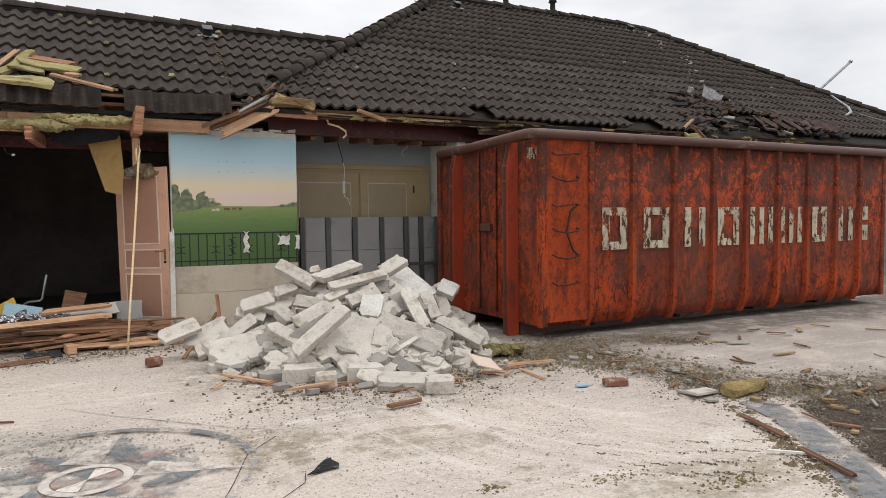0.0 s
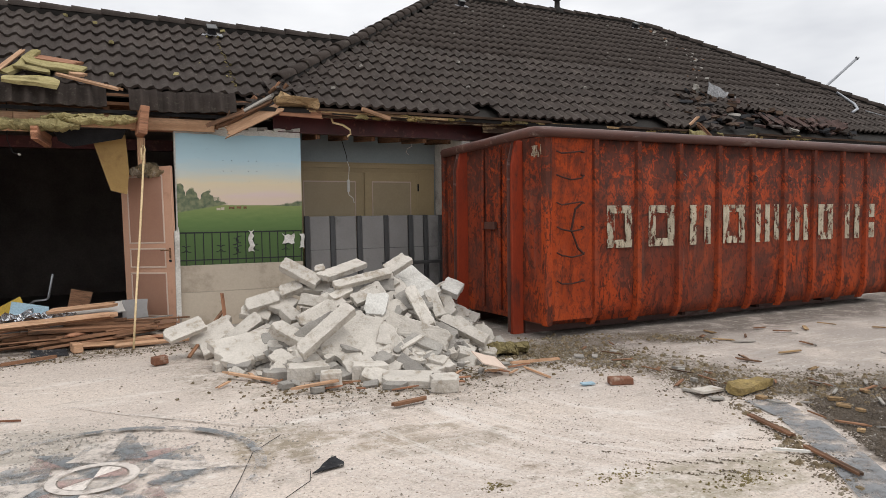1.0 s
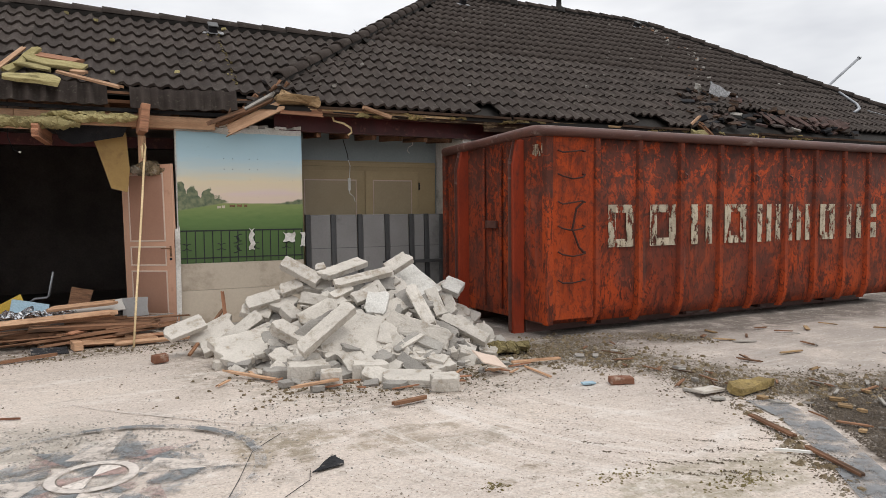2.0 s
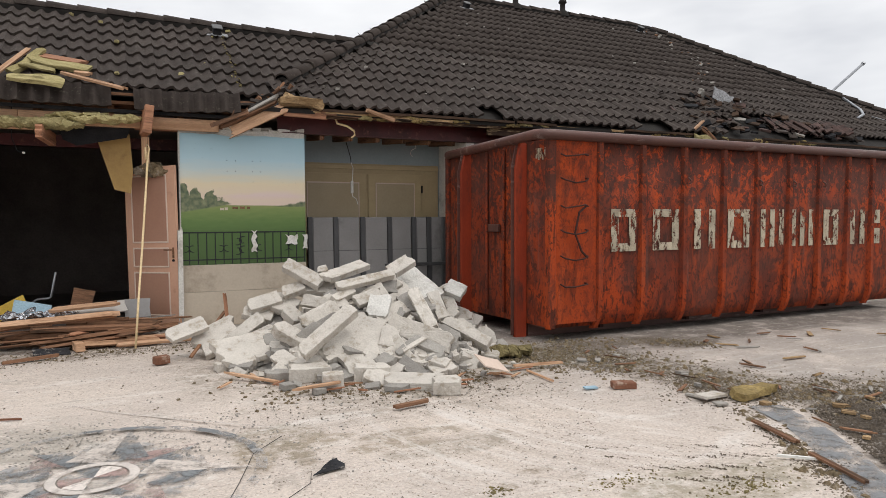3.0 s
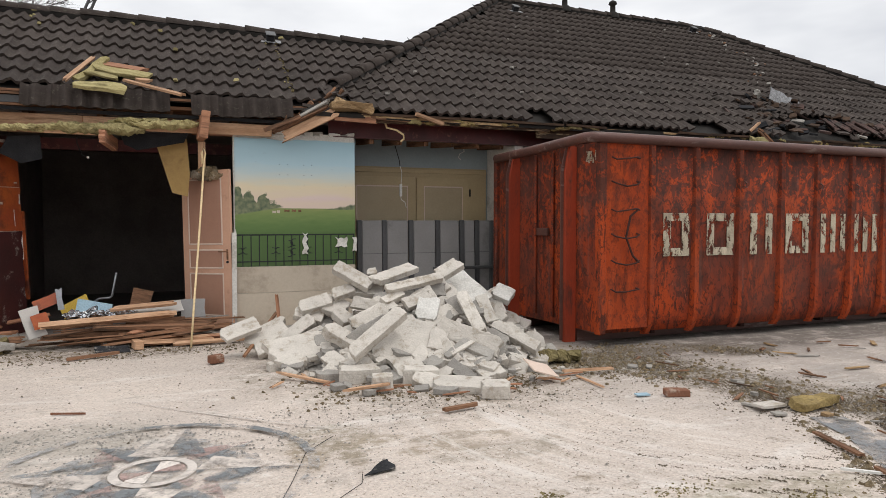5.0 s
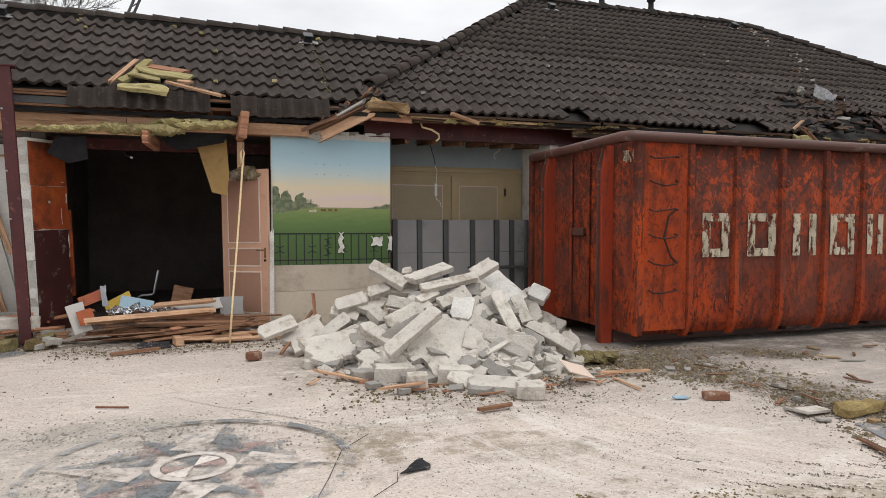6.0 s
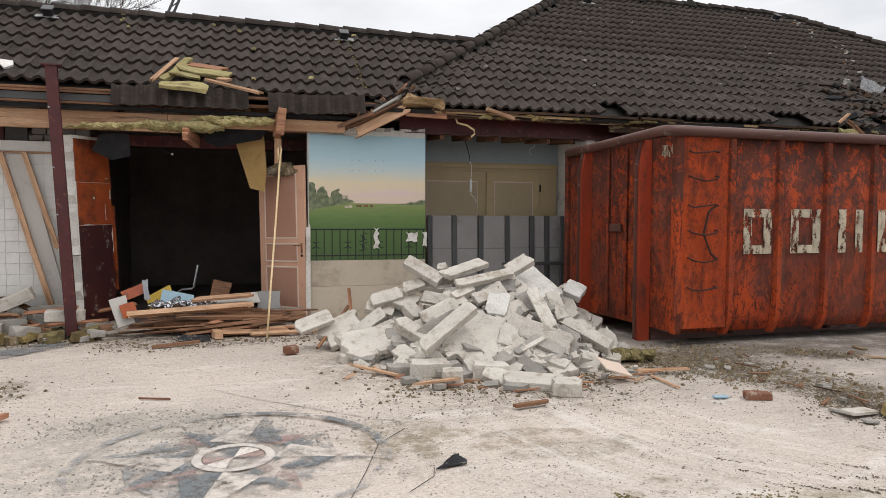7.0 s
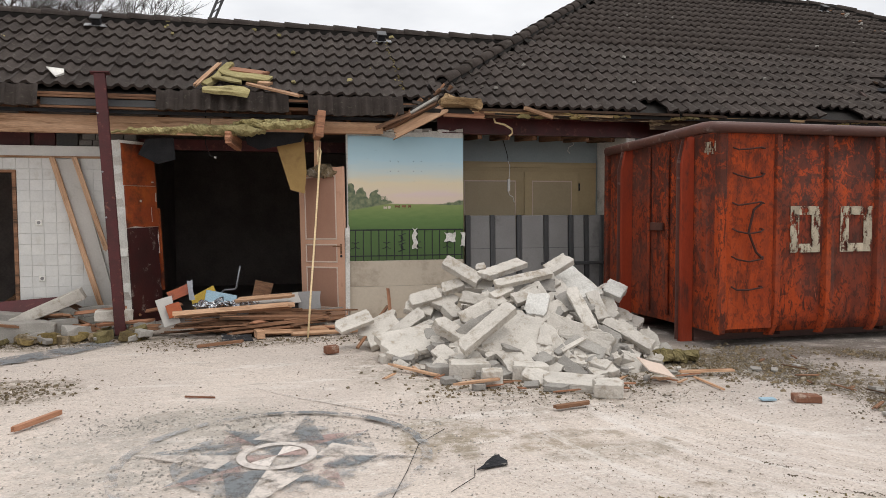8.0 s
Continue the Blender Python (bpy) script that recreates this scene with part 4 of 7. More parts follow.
    ladder = part("ladder_panel", box(0.268, 0.87, 0.020, 0.032, Z0 + 0.06, Z1 - 0.02), M_LADDER, s, "bright orange ladder panel")
    for i, z in enumerate((2.21, 1.93, 1.60, 1.31, 1.00, 0.66)):
        rng = random.Random(i)
        d = rng.uniform(-0.03, 0.03)
        part("rung", tube([(0.34, 0.02, z + 0.03), (0.36, -0.05, z), (0.5, -0.06, z - 0.01 + d), (0.64, -0.06, z + 0.01 + d), (0.69, -0.05, z + 0.02), (0.70, 0.02, z + 0.03)], 0.010, sides=6), M_RUNG, ladder, "bent steel ladder rung")
    part("bent_bar", tube([(0.67, -0.055, 1.63), (0.56, -0.05, 1.55), (0.50, -0.045, 1.3), (0.60, -0.045, 1.08), (0.69, -0.045, 1.0)], 0.014, sides=6), M_RUNG, s)
    for x in (2.35, 3.7, 4.4, 5.05):
        part("tarp_hook", tube([(x, -0.01, 2.0), (x, -0.05, 1.97), (x, -0.05, 1.92), (x, -0.02, 1.93)], 0.012, sides=6), M_RIM, s)
    # flaking marks: plain frames and bars in place of the lettering
    y, z0, z1, t = 0.022, 1.06, 1.59, 0.115
    for k, (x0, x1) in enumerate(((1.10, 1.50), (1.78, 2.22), (2.50, 2.88), (3.12, 3.54), (3.77, 4.24), (4.41, 4.88), (5.12, 5.46), (5.74, 6.10))):
        uprights = [(x0, x0 + t), (x1 - t, x1)]
        if k in (4, 5):
            uprights = [(x0, x0 + t * 0.8), (x0 + (x1 - x0 - t * 0.8) / 2, x0 + (x1 - x0 + t * 0.8) / 2), (x1 - t * 0.8, x1)]
        for a, b in uprights:
            part("painted_mark", box(a, b, y - 0.002, y + 0.004, z0, z1), M_FLAKE, near_side)
        if k in (0, 1, 3, 6):
            for c in (z0, z1 - 0.10):
                part("painted_mark", box(x0 + t, x1 - t, y - 0.002, y + 0.004, c, c + 0.10), M_FLAKE, near_side)
    part("painted_mark", box(6.33, 6.48, y - 0.002, y + 0.004, 1.38, 1.59), M_FLAKE, near_side)
    part("painted_mark", box(6.33, 6.48, y - 0.002, y + 0.004, 1.06, 1.30), M_FLAKE, near_side)
    for i in range(5):
        part("number_mark", box(0.172, 0.182, 0.10 + i * 0.045, 0.125 + i * 0.045, 2.20 - 0.02 * (i % 2), 2.32), M_FLAKE, s)


skip()


# ---- the heap of broken slabs ----
def slab(x, y, z, w, h, t, ang, tilt, turn, seed, kind_="c"):
    ob = part("broken_block", broken(w, h, t, seed) if seed < 700 else chunk(w, h, t, seed, 3, 0.009), {"c": M_CONC, "g": M_CONC2, "w": M_PLASTER}[kind_])
    ob.matrix_basis = Matrix.Translation((x, y, z)) @ pose(0, 0, 0, 0, 0, turn) @ pose(0, 0, 0, -tilt) @ pose(0, 0, 0, 0, -ang)
    what = {"c": "pale aerated concrete slab, broken, lying in the rubble heap", "g": "grey dusty lump of broken concrete in the heap", "w": "white plastered slab, broken, in the rubble heap"}[kind_]
    return tagged(ob, what, "concrete slab", "rubble heap")


slab(2.13, 6.38, 0.31, 0.62, 0.63, 0.076, -16, 51, -14, 1, "c")
slab(1.83, 6.27, 0.42, 0.68, 0.15, 0.102, 49, 43, -26, 2, "c")
slab(1.28, 7.00, 0.17, 0.75, 0.47, 0.085, 16, 62, -4, 3, "c")
slab(1.24, 7.54, 0.24, 0.58, 0.16, 0.102, 46, 39, -23, 4, "c")
slab(1.02, 7.70, 0.20, 0.45, 0.44, 0.085, 39, 55, -28, 5, "c")
slab(0.70, 7.70, 0.30, 0.45, 0.19, 0.06, 26, 50, -5, 6, "c")
slab(1.61, 6.76, 0.31, 0.42, 0.17, 0.119, -48, 49, 12, 7, "c")
slab(1.91, 6.87, 0.49, 0.43, 0.16, 0.085, 25, 25, -6, 8, "c")
slab(1.79, 6.72, 0.29, 0.29, 0.24, 0.085, 30, 20, 5, 9, "g")
slab(1.95, 7.14, 0.59, 0.30, 0.13, 0.102, -12, 20, -15, 10, "c")
slab(2.13, 7.70, 0.67, 0.42, 0.20, 0.102, -10, 54, -7, 11, "c")
slab(2.46, 7.70, 0.86, 0.74, 0.20, 0.068, 37, 72, -8, 12, "c")
slab(2.49, 7.04, 0.81, 0.71, 0.11, 0.076, 15, 44, -11, 13, "c")
slab(1.96, 7.70, 0.85, 0.53, 0.18, 0.085, -42, 49, -4, 14, "c")
slab(2.19, 7.70, 0.88, 0.12, 0.10, 0.085, 12, 49, -16, 15, "c")
slab(3.17, 7.70, 0.90, 0.36, 0.20, 0.085, 44, 49, -32, 16, "c")
slab(3.40, 7.70, 0.67, 0.80, 0.32, 0.051, -49, 52, -30, 17, "w")
slab(2.92, 6.48, 0.52, 0.70, 0.14, 0.102, -55, 51, -44, 18, "c")
slab(3.23, 6.75, 0.51, 0.50, 0.14, 0.076, -59, 51, -44, 19, "c")
slab(3.82, 7.70, 0.46, 0.55, 0.14, 0.076, -59, 51, -44, 20, "c")
slab(3.91, 7.70, 0.57, 0.26, 0.24, 0.102, -35, 49, -17, 21, "w")
slab(3.98, 7.70, 0.24, 0.29, 0.24, 0.102, -30, 54, -7, 22, "c")
slab(3.35, 6.32, 0.28, 0.64, 0.13, 0.093, -31, 50, -36, 23, "c")
slab(2.77, 6.17, 0.33, 0.74, 0.20, 0.085, -17, 22, -36, 24, "c")
slab(2.51, 6.71, 0.55, 0.31, 0.24, 0.085, 82, 49, -21, 25, "w")
slab(2.45, 6.26, 0.30, 0.25, 0.19, 0.085, 72, 44, -7, 26, "c")
slab(1.73, 7.70, 0.51, 0.31, 0.27, 0.102, -35, 51, -3, 27, "c")
slab(1.77, 7.42, 0.42, 0.25, 0.17, 0.102, -64, 49, 7, 28, "c")
slab(1.53, 7.70, 0.55, 0.41, 0.19, 0.085, 22, 52, -11, 29, "c")
slab(2.45, 6.85, 0.64, 0.30, 0.14, 0.085, 24, 39, -20, 30, "c")
slab(2.23, 7.02, 0.66, 0.29, 0.11, 0.085, 30, 49, -6, 31, "c")
slab(2.02, 6.78, 0.40, 0.27, 0.19, 0.085, 31, 28, -17, 32, "g")
slab(1.85, 7.70, 0.67, 0.25, 0.15, 0.085, 26, 48, -26, 33, "c")
slab(2.13, 6.95, 0.56, 0.25, 0.11, 0.068, 26, 50, -17, 34, "c")
slab(1.45, 7.70, 0.43, 0.34, 0.20, 0.085, -24, 53, -1, 35, "c")
slab(1.58, 7.70, 0.32, 0.31, 0.21, 0.085, 17, 49, -22, 36, "g")
slab(2.87, 6.79, 0.55, 0.27, 0.15, 0.085, -63, 44, -23, 37, "g")
slab(2.77, 6.04, 0.23, 0.36, 0.12, 0.068, -32, 52, -15, 38, "g")
slab(3.12, 6.31, 0.27, 0.31, 0.16, 0.068, -34, 49, -26, 39, "g")
slab(4.18, 7.70, 0.17, 0.23, 0.17, 0.068, -23, 49, -28, 40, "c")
slab(2.05, 7.70, 0.77, 0.20, 0.10, 0.068, 0, 39, -15, 41, "g")
slab(1.51, 7.06, 0.24, 0.25, 0.18, 0.068, 15, 60, -12, 42, "g")
slab(2.43, 7.35, 0.72, 0.33, 0.11, 0.068, 14, 49, -18, 43, "g")
slab(2.73, 7.06, 0.71, 0.28, 0.19, 0.085, -6, 44, -11, 44, "g")
slab(2.54, 6.05, 0.24, 0.30, 0.08, 0.034, 52, 60, -23, 45, "g")
slab(2.62, 6.04, 0.26, 0.32, 0.05, 0.025, 42, 60, -23, 46, "c")
slab(1.66, 6.88, 0.04, 0.47, 0.22, 0.09, -2, 86, -14, 101, "c")
slab(1.34, 6.24, 0.05, 0.23, 0.16, 0.09, 2, 86, -18, 102, "g")
slab(1.62, 6.12, 0.07, 0.38, 0.20, 0.14, -4, 86, -5, 103, "c")
slab(2.08, 6.38, 0.05, 0.27, 0.20, 0.09, 8, 86, -28, 104, "c")
slab(1.71, 5.71, 0.07, 0.20, 0.14, 0.15, 6, 86, -17, 105, "c")
slab(2.13, 5.89, 0.07, 0.33, 0.18, 0.14, -10, 86, -6, 106, "c")
slab(2.39, 5.52, 0.04, 0.54, 0.34, 0.07, -4, 86, -27, 107, "c")
slab(3.01, 6.21, 0.05, 0.65, 0.24, 0.09, -8, 86, -20, 108, "c")
slab(2.54, 5.18, 0.06, 0.24, 0.20, 0.12, 0, 86, -18, 109, "c")
slab(0.95, 6.90, 0.04, 0.16, 0.12, 0.08, 4, 86, 12, 110, "c")
slab(1.78, 6.69, 0.04, 0.26, 0.15, 0.07, 10, 86, -5, 111, "g")
slab(2.50, 6.23, 0.04, 0.23, 0.15, 0.08, 0, 86, -22, 112, "g")
slab(1.20, 6.86, 0.03, 0.14, 0.10, 0.05, 0, 86, 0, 113, "g")
slab(3.24, 5.98, 0.04, 0.25, 0.14, 0.07, -14, 86, -28, 114, "g")
slab(3.59, 6.43, 0.03, 0.22, 0.14, 0.07, 0, 86, -19, 115, "g")
slab(1.35, 5.89, 0.03, 0.12, 0.10, 0.05, 0, 86, 17, 116, "g")
slab(1.56, 5.62, 0.03, 0.13, 0.10, 0.05, 0, 86, 14, 117, "g")
slab(2.19, 5.42, 0.03, 0.18, 0.14, 0.05, 0, 86, -42, 118, "g")

rng = random.Random(8)
small = bmesh.new()
for i in range(190):
    a, r = rng.uniform(0, math.tau), rng.uniform(0.3, 1.12)
    x, y = 2.75 + r * (1.3 if math.cos(a) > 0 else 1.7) * math.cos(a), 7.45 + r * 1.95 * math.sin(a)
    s_ = rng.uniform(0.025, 0.10) * (1.25 - 0.5 * r)
    z, w_, t_ = max(0.02, 0.72 * (1 - r)), s_ * rng.uniform(1, 2.2), s_ * rng.uniform(0.4, 0.8)
    ang, tilt, turn = rng.uniform(-60, 60), rng.uniform(20, 90), rng.uniform(-60, 40)
    if i % 3 == 0:
        slab(x, y, z, w_, s_, t_, ang, tilt, turn, 800 + i, "g")
        continue
    bm = chunk(w_, s_, t_, 800 + i, 3, 0.009)
    bm.transform(Matrix.Translation((x, y, z)) @ pose(0, 0, 0, 0, 0, turn) @ pose(0, 0, 0, -tilt) @ pose(0, 0, 0, 0, -ang))
    piece = bpy.data.meshes.new("rubble_piece")
    bm.to_mesh(piece)
    bm.free()
    small.from_mesh(piece)
    bpy.data.meshes.remove(piece)
tagged(part("small_rubble", small, M_CONC), "small pale concrete pieces filling the rubble heap", "rubble", kind="stuff")
# pieces along the foot of the heap
for i in range(40):
    a, r = rng.uniform(-2.9, -0.25), rng.uniform(0.72, 1.0)
    x, y = 2.6 + r * (1.4 if math.cos(a) > 0 else 1.6) * math.cos(a), 7.3 + r * 1.65 * math.sin(a)
    w_ = rng.uniform(0.09, 0.27)
    slab(x, y, max(0.03, 0.55 * (1 - r) + 0.03), w_, w_ * rng.uniform(0.5, 0.9), rng.uniform(0.04, 0.11), rng.uniform(-40, 40), rng.uniform(45, 88), rng.uniform(-70, 40), 300 + i, "g" if i % 3 == 0 else "c")
# middling pieces wedged between the slabs
for i in range(130):
    a, r = rng.uniform(-math.pi, 0.35), math.sqrt(rng.uniform(0.02, 0.95))
    x, y = 2.7 + r * (1.25 if math.cos(a) > 0 else 1.6) * math.cos(a), 7.4 + r * 1.65 * math.sin(a)
    w_ = rng.uniform(0.14, 0.44)
    slab(x, y, max(0.05, 0.82 * (1 - r) + 0.02), w_, w_ * rng.uniform(0.3, 0.7), rng.uniform(0.03, 0.075), rng.choice((-50, -30, 20, 35, 50)) + rng.uniform(-12, 12), rng.uniform(25, 80), rng.uniform(-60, 25), 200 + i, "g" if i % 3 == 0 else "c")


# ---- small builders ----
def plank(a, b, w, t, material, label="", category="plank", name="plank", roll=0.0, parent=None, seed=0, split=0.02):
    """A sawn board from a to b, w wide and t thick, with splintered ends."""
    a, b = Vector(a), Vector(b)
    d = b - a
    rng = random.Random(seed + int(d.length * 1000))
    bm = bmesh.new()
    n = 7
    ends = []
    for s, x in ((-1, 0.0), (1, d.length)):
        ring = []
        for k in range(n):
            y = -w / 2 + w * k / (n - 1)
            ring.append((x + s * rng.uniform(-split, split), y))
        ends.append(ring)
    lo = [[bm.verts.new((x, y, -t / 2)) for x, y in r] for r in ends]
    hi = [[bm.verts.new((x, y, t / 2)) for x, y in r] for r in ends]
    for k in range(n - 1):
        bm.faces.new((hi[0][k], hi[0][k + 1], hi[1][k + 1], hi[1][k]))
        bm.faces.new((lo[0][k], lo[1][k], lo[1][k + 1], lo[0][k + 1]))
        bm.faces.new((lo[0][k], lo[0][k + 1], hi[0][k + 1], hi[0][k]))
        bm.faces.new((lo[1][k], hi[1][k], hi[1][k + 1], lo[1][k + 1]))
    bm.faces.new((lo[0][0], hi[0][0], hi[1][0], lo[1][0]))
    bm.faces.new((lo[0][-1], lo[1][-1], hi[1][-1], hi[0][-1]))
    bmesh.ops.recalc_face_normals(bm, faces=bm.faces[:])
    q = d.to_track_quat("X", "Z").to_matrix().to_4x4()
    ob = part(name, bm, material, parent, m=Matrix.Translation(a) @ q @ pose(0, 0, 0, roll))
    if not parent:
        tagged(ob, label, category)
    return ob


def lump(name, x, y, z, w, h, t, seed, material, label, category, rx=0, ry=0, rz=0, rough=0.03, parent=None, cuts=2):
    ob = part(name, chunk(w, h, t, seed, cuts, rough), material, parent, m=pose(x, y, z, rx, ry, rz))
    if not parent:
        tagged(ob, label, category)
    return ob


def fluff(length, w, t, seed, rough=0.034):
    """A torn strip of wool with a shaggy skin, along x."""
    bm = bmesh.new()
    n, k = max(8, int(length / 0.022)), 14
    rings = []
    for i in range(n + 1):
        u = i / n
        fat = 0.35 + 0.65 * min(1, 6 * u, 6 * (1 - u))
        ring = []
        for j in range(k):
            a = j / k * math.tau
            p = Vector((u * length, math.cos(a) * w / 2 * fat, math.sin(a) * t / 2 * fat))
            q = noise.noise_vector(p * 11 + Vector((seed, 0, 0))) * rough + noise.noise_vector(p * 38 + Vector((seed, 3, 0))) * rough * 0.45 + noise.noise_vector(p * 90 + Vector((seed, 7, 0))) * rough * 0.3
            ring.append(bm.verts.new(p + q))
        rings.append(ring)
    for a, b in zip(rings, rings[1:]):
        for j in range(k):
            bm.faces.new((a[j], a[(j + 1) % k], b[(j + 1) % k], b[j]))
    bm.faces.new(rings[0])
    bm.faces.new(rings[-1])
    bmesh.ops.recalc_face_normals(bm, faces=bm.faces[:])
    return bm


def wool(a, b, w, t, seed, label="strip of yellow mineral wool hanging torn from the eaves"):
    a, b = Vector(a), Vector(b)
    q = (b - a).to_track_quat("X", "Z").to_matrix().to_4x4()
    return tagged(part("mineral_wool", fluff((b - a).length, w, t, seed), M_WOOL, m=Matrix.Translation(a) @ q), label, "insulation")


# ---- left side: tiled wall, steel post, orange wall end ----
def tiled_wall():
    w = thing("wall_tiled", "white glazed tile wall of the gutted kitchen with a dark doorway", "wall", kind="structure")
    part("backing", box(-3.42, -2.18, 9.906, 10.05, 0.0, 2.43), M_PLASTER, w)
    part("backing_over_door", box(-4.3, -3.42, 9.906, 10.05, 2.10, 2.43), M_PLASTER, w)
    part("backing_far", box(-6.5, -4.3, 9.906, 10.05, 0.0, 2.43), M_PLASTER, w)
    part("grout_bed", box(-3.40, -2.18, 9.9025, 9.906, 0.30, 2.27), M_GROUT, w)
    part("grout_bed", box(-4.3, -3.42, 9.9025, 9.906, 2.12, 2.27), M_GROUT, w)
    part("white_band", box(-4.3, -2.18, 9.892, 9.906, 2.30, 2.43), M_WTILE, w)
    part("lath", box(-4.3, -2.2, 9.88, 9.905, 2.272, 2.298), M_PINE, w, "thin wooden lath")
    for x0, x1, z0, z1 in ((-3.452, -3.405, 0.1, 2.08), (-4.3, -3.405, 2.08, 2.115)):
        part("door_lining", box(x0, x1, 9.885, 10.06, z0, z1, 0.004), M_OLDWOOD, w, "bare wooden door lining")
    for x, z in ((-3.15, 1.43), (-3.13, 0.70)):
        sk = part("socket", box(x - 0.04, x + 0.04, 9.872, 9.897, z - 0.04, z + 0.04, 0.006), M_WHITE, w, "square white wall socket")
        part("socket_well", tube([(x, 9.8712, z), (x, 9.873, z)], 0.022, sides=10), M_GREY, sk)
    return w


wall_t = tiled_wall()
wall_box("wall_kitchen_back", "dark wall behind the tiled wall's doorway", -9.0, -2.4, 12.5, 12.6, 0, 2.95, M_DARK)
plank((-2.96, 9.84, 2.27), (-2.41, 9.80, 0.30), 0.065, 0.04, M_PINE, "bare pine batten leaning slanted against the tiled wall", roll=80)
plank((-2.70, 9.84, 2.29), (-2.33, 9.80, 1.06), 0.06, 0.04, M_PINE, "bare pine batten leaning slanted against the tiled wall", roll=80)
b = part("wall_board", prism([(-2.91, 2.24), (-2.69, 2.27), (-2.24, 0.33), (-2.40, 0.33)], 9.855, 9.885), M_BOARD)
tagged(b, "grey-white plasterboard strip between slanted battens on the wall", "board")
for x0, x1, z0, m_ in ((-3.9, -3.25, 2.44, M_STEEL), (-3.2, -2.95, 2.44, M_STEEL), (-2.93, -2.68, 2.44, M_GREYD)):
    tagged(part("clerestory_panel", box(x0, x1, 9.96, 10.0, z0, 2.62), m_), "narrow dark panel above the tiled wall", "panel")
for i in range(4):
    tagged(part("wall_block", box(-2.66 + i * 0.17, -2.50 + i * 0.17, 9.93, 10.02, 2.44, 2.515, 0.006), M_GBRICK), "pale grey block on top of the tiled wall", "brick", "blocks on the tiled wall")
    tagged(part("wall_block", box(-2.62 + i * 0.17, -2.46 + i * 0.17, 9.93, 10.02, 2.522, 2.60, 0.006), M_GBRICK), "pale grey block on top of the tiled wall", "brick", "blocks on the tiled wall")


def steel_post():
    p = thing("steel_post", "leaning maroon steel column standing in the rubble", "column", pose(-2.03, 9.10, 0.05, 0, -2.8, 8))
    part("web", box(-0.004, 0.004, -0.075, 0.075, 0, 3.18), M_STEEL, p)
    for y in (-0.08, 0.068):
        part("flange", box(-0.062, 0.062, y, y + 0.012, 0, 3.18, 0.002), M_STEEL, p)
    part("head_plate", box(-0.10, 0.11, -0.1, 0.1, 3.181, 3.197), M_STEEL, p)
    for z in (1.45, 2.0, 2.7):
        part("bolt", tube([(-0.05, -0.082, z), (-0.05, -0.095, z)], 0.012, sides=6), M_ZINC, p)


steel_post()


def wall_end():
    w = thing("wall_stub", "broken wall end, orange painted above and maroon below, white core showing", "wall", pose(-1.95, 9.33, 0.0, 0, -2.2, 0) @ pose(0, 0, 0, 0, 0, 59), kind="structure")
    part("core_upper", prism(ragged(0, 0.60, 1.0, 2.47, 0.10, 0.04, 8, "l"), 0.0, 0.17), M_PLASTER, w, "white aerated core with torn edge")
    part("core_lower", prism(ragged(-0.01, 0.58, 0.0, 0.99, 0.10, 0.05, 9, "l"), 0.0, 0.15), M_PLASTER, w)
    part("orange_face", prism(ragged(0.02, 0.60, 1.90, 2.43, 0.2, 0.012, 4, "r"), -0.012, -0.001), M_ORANGEP, w, "scratched orange panel")
    part("orange_face", prism(ragged(0.03, 0.60, 1.36, 1.892, 0.12, 0.02, 14, "rb"), -0.016, -0.001), M_ORANGEP, w, "scratched orange panel")
    for x_, z_, a_, b_ in ((0.47, 1.52, 0.012, 0.20), (0.56, 1.75, 0.02, 0.12), (0.27, 1.70, 0.035, 0.03), (0.50, 1.95, 0.05, 0.015)):
        part("scrape", prism(ragged(x_, x_ + a_, z_ - b_ / 2, z_ + b_ / 2, 0.02, 0.006, int(x_ * 100), "tblr"), -0.0185, -0.0165), M_BOARD, w, "white scrape through the paint")
    part("maroon_face", prism(ragged(0.03, 0.59, 0.1, 1.355, 0.12, 0.03, 7, "r"), -0.014, -0.001), M_MAROONP, w, "dark maroon panel with white scrapes")
    part("lath", box(0.60, 0.625, -0.03, 0.02, 0.5, 1.6), M_ORANGEP, w)


wall_end()


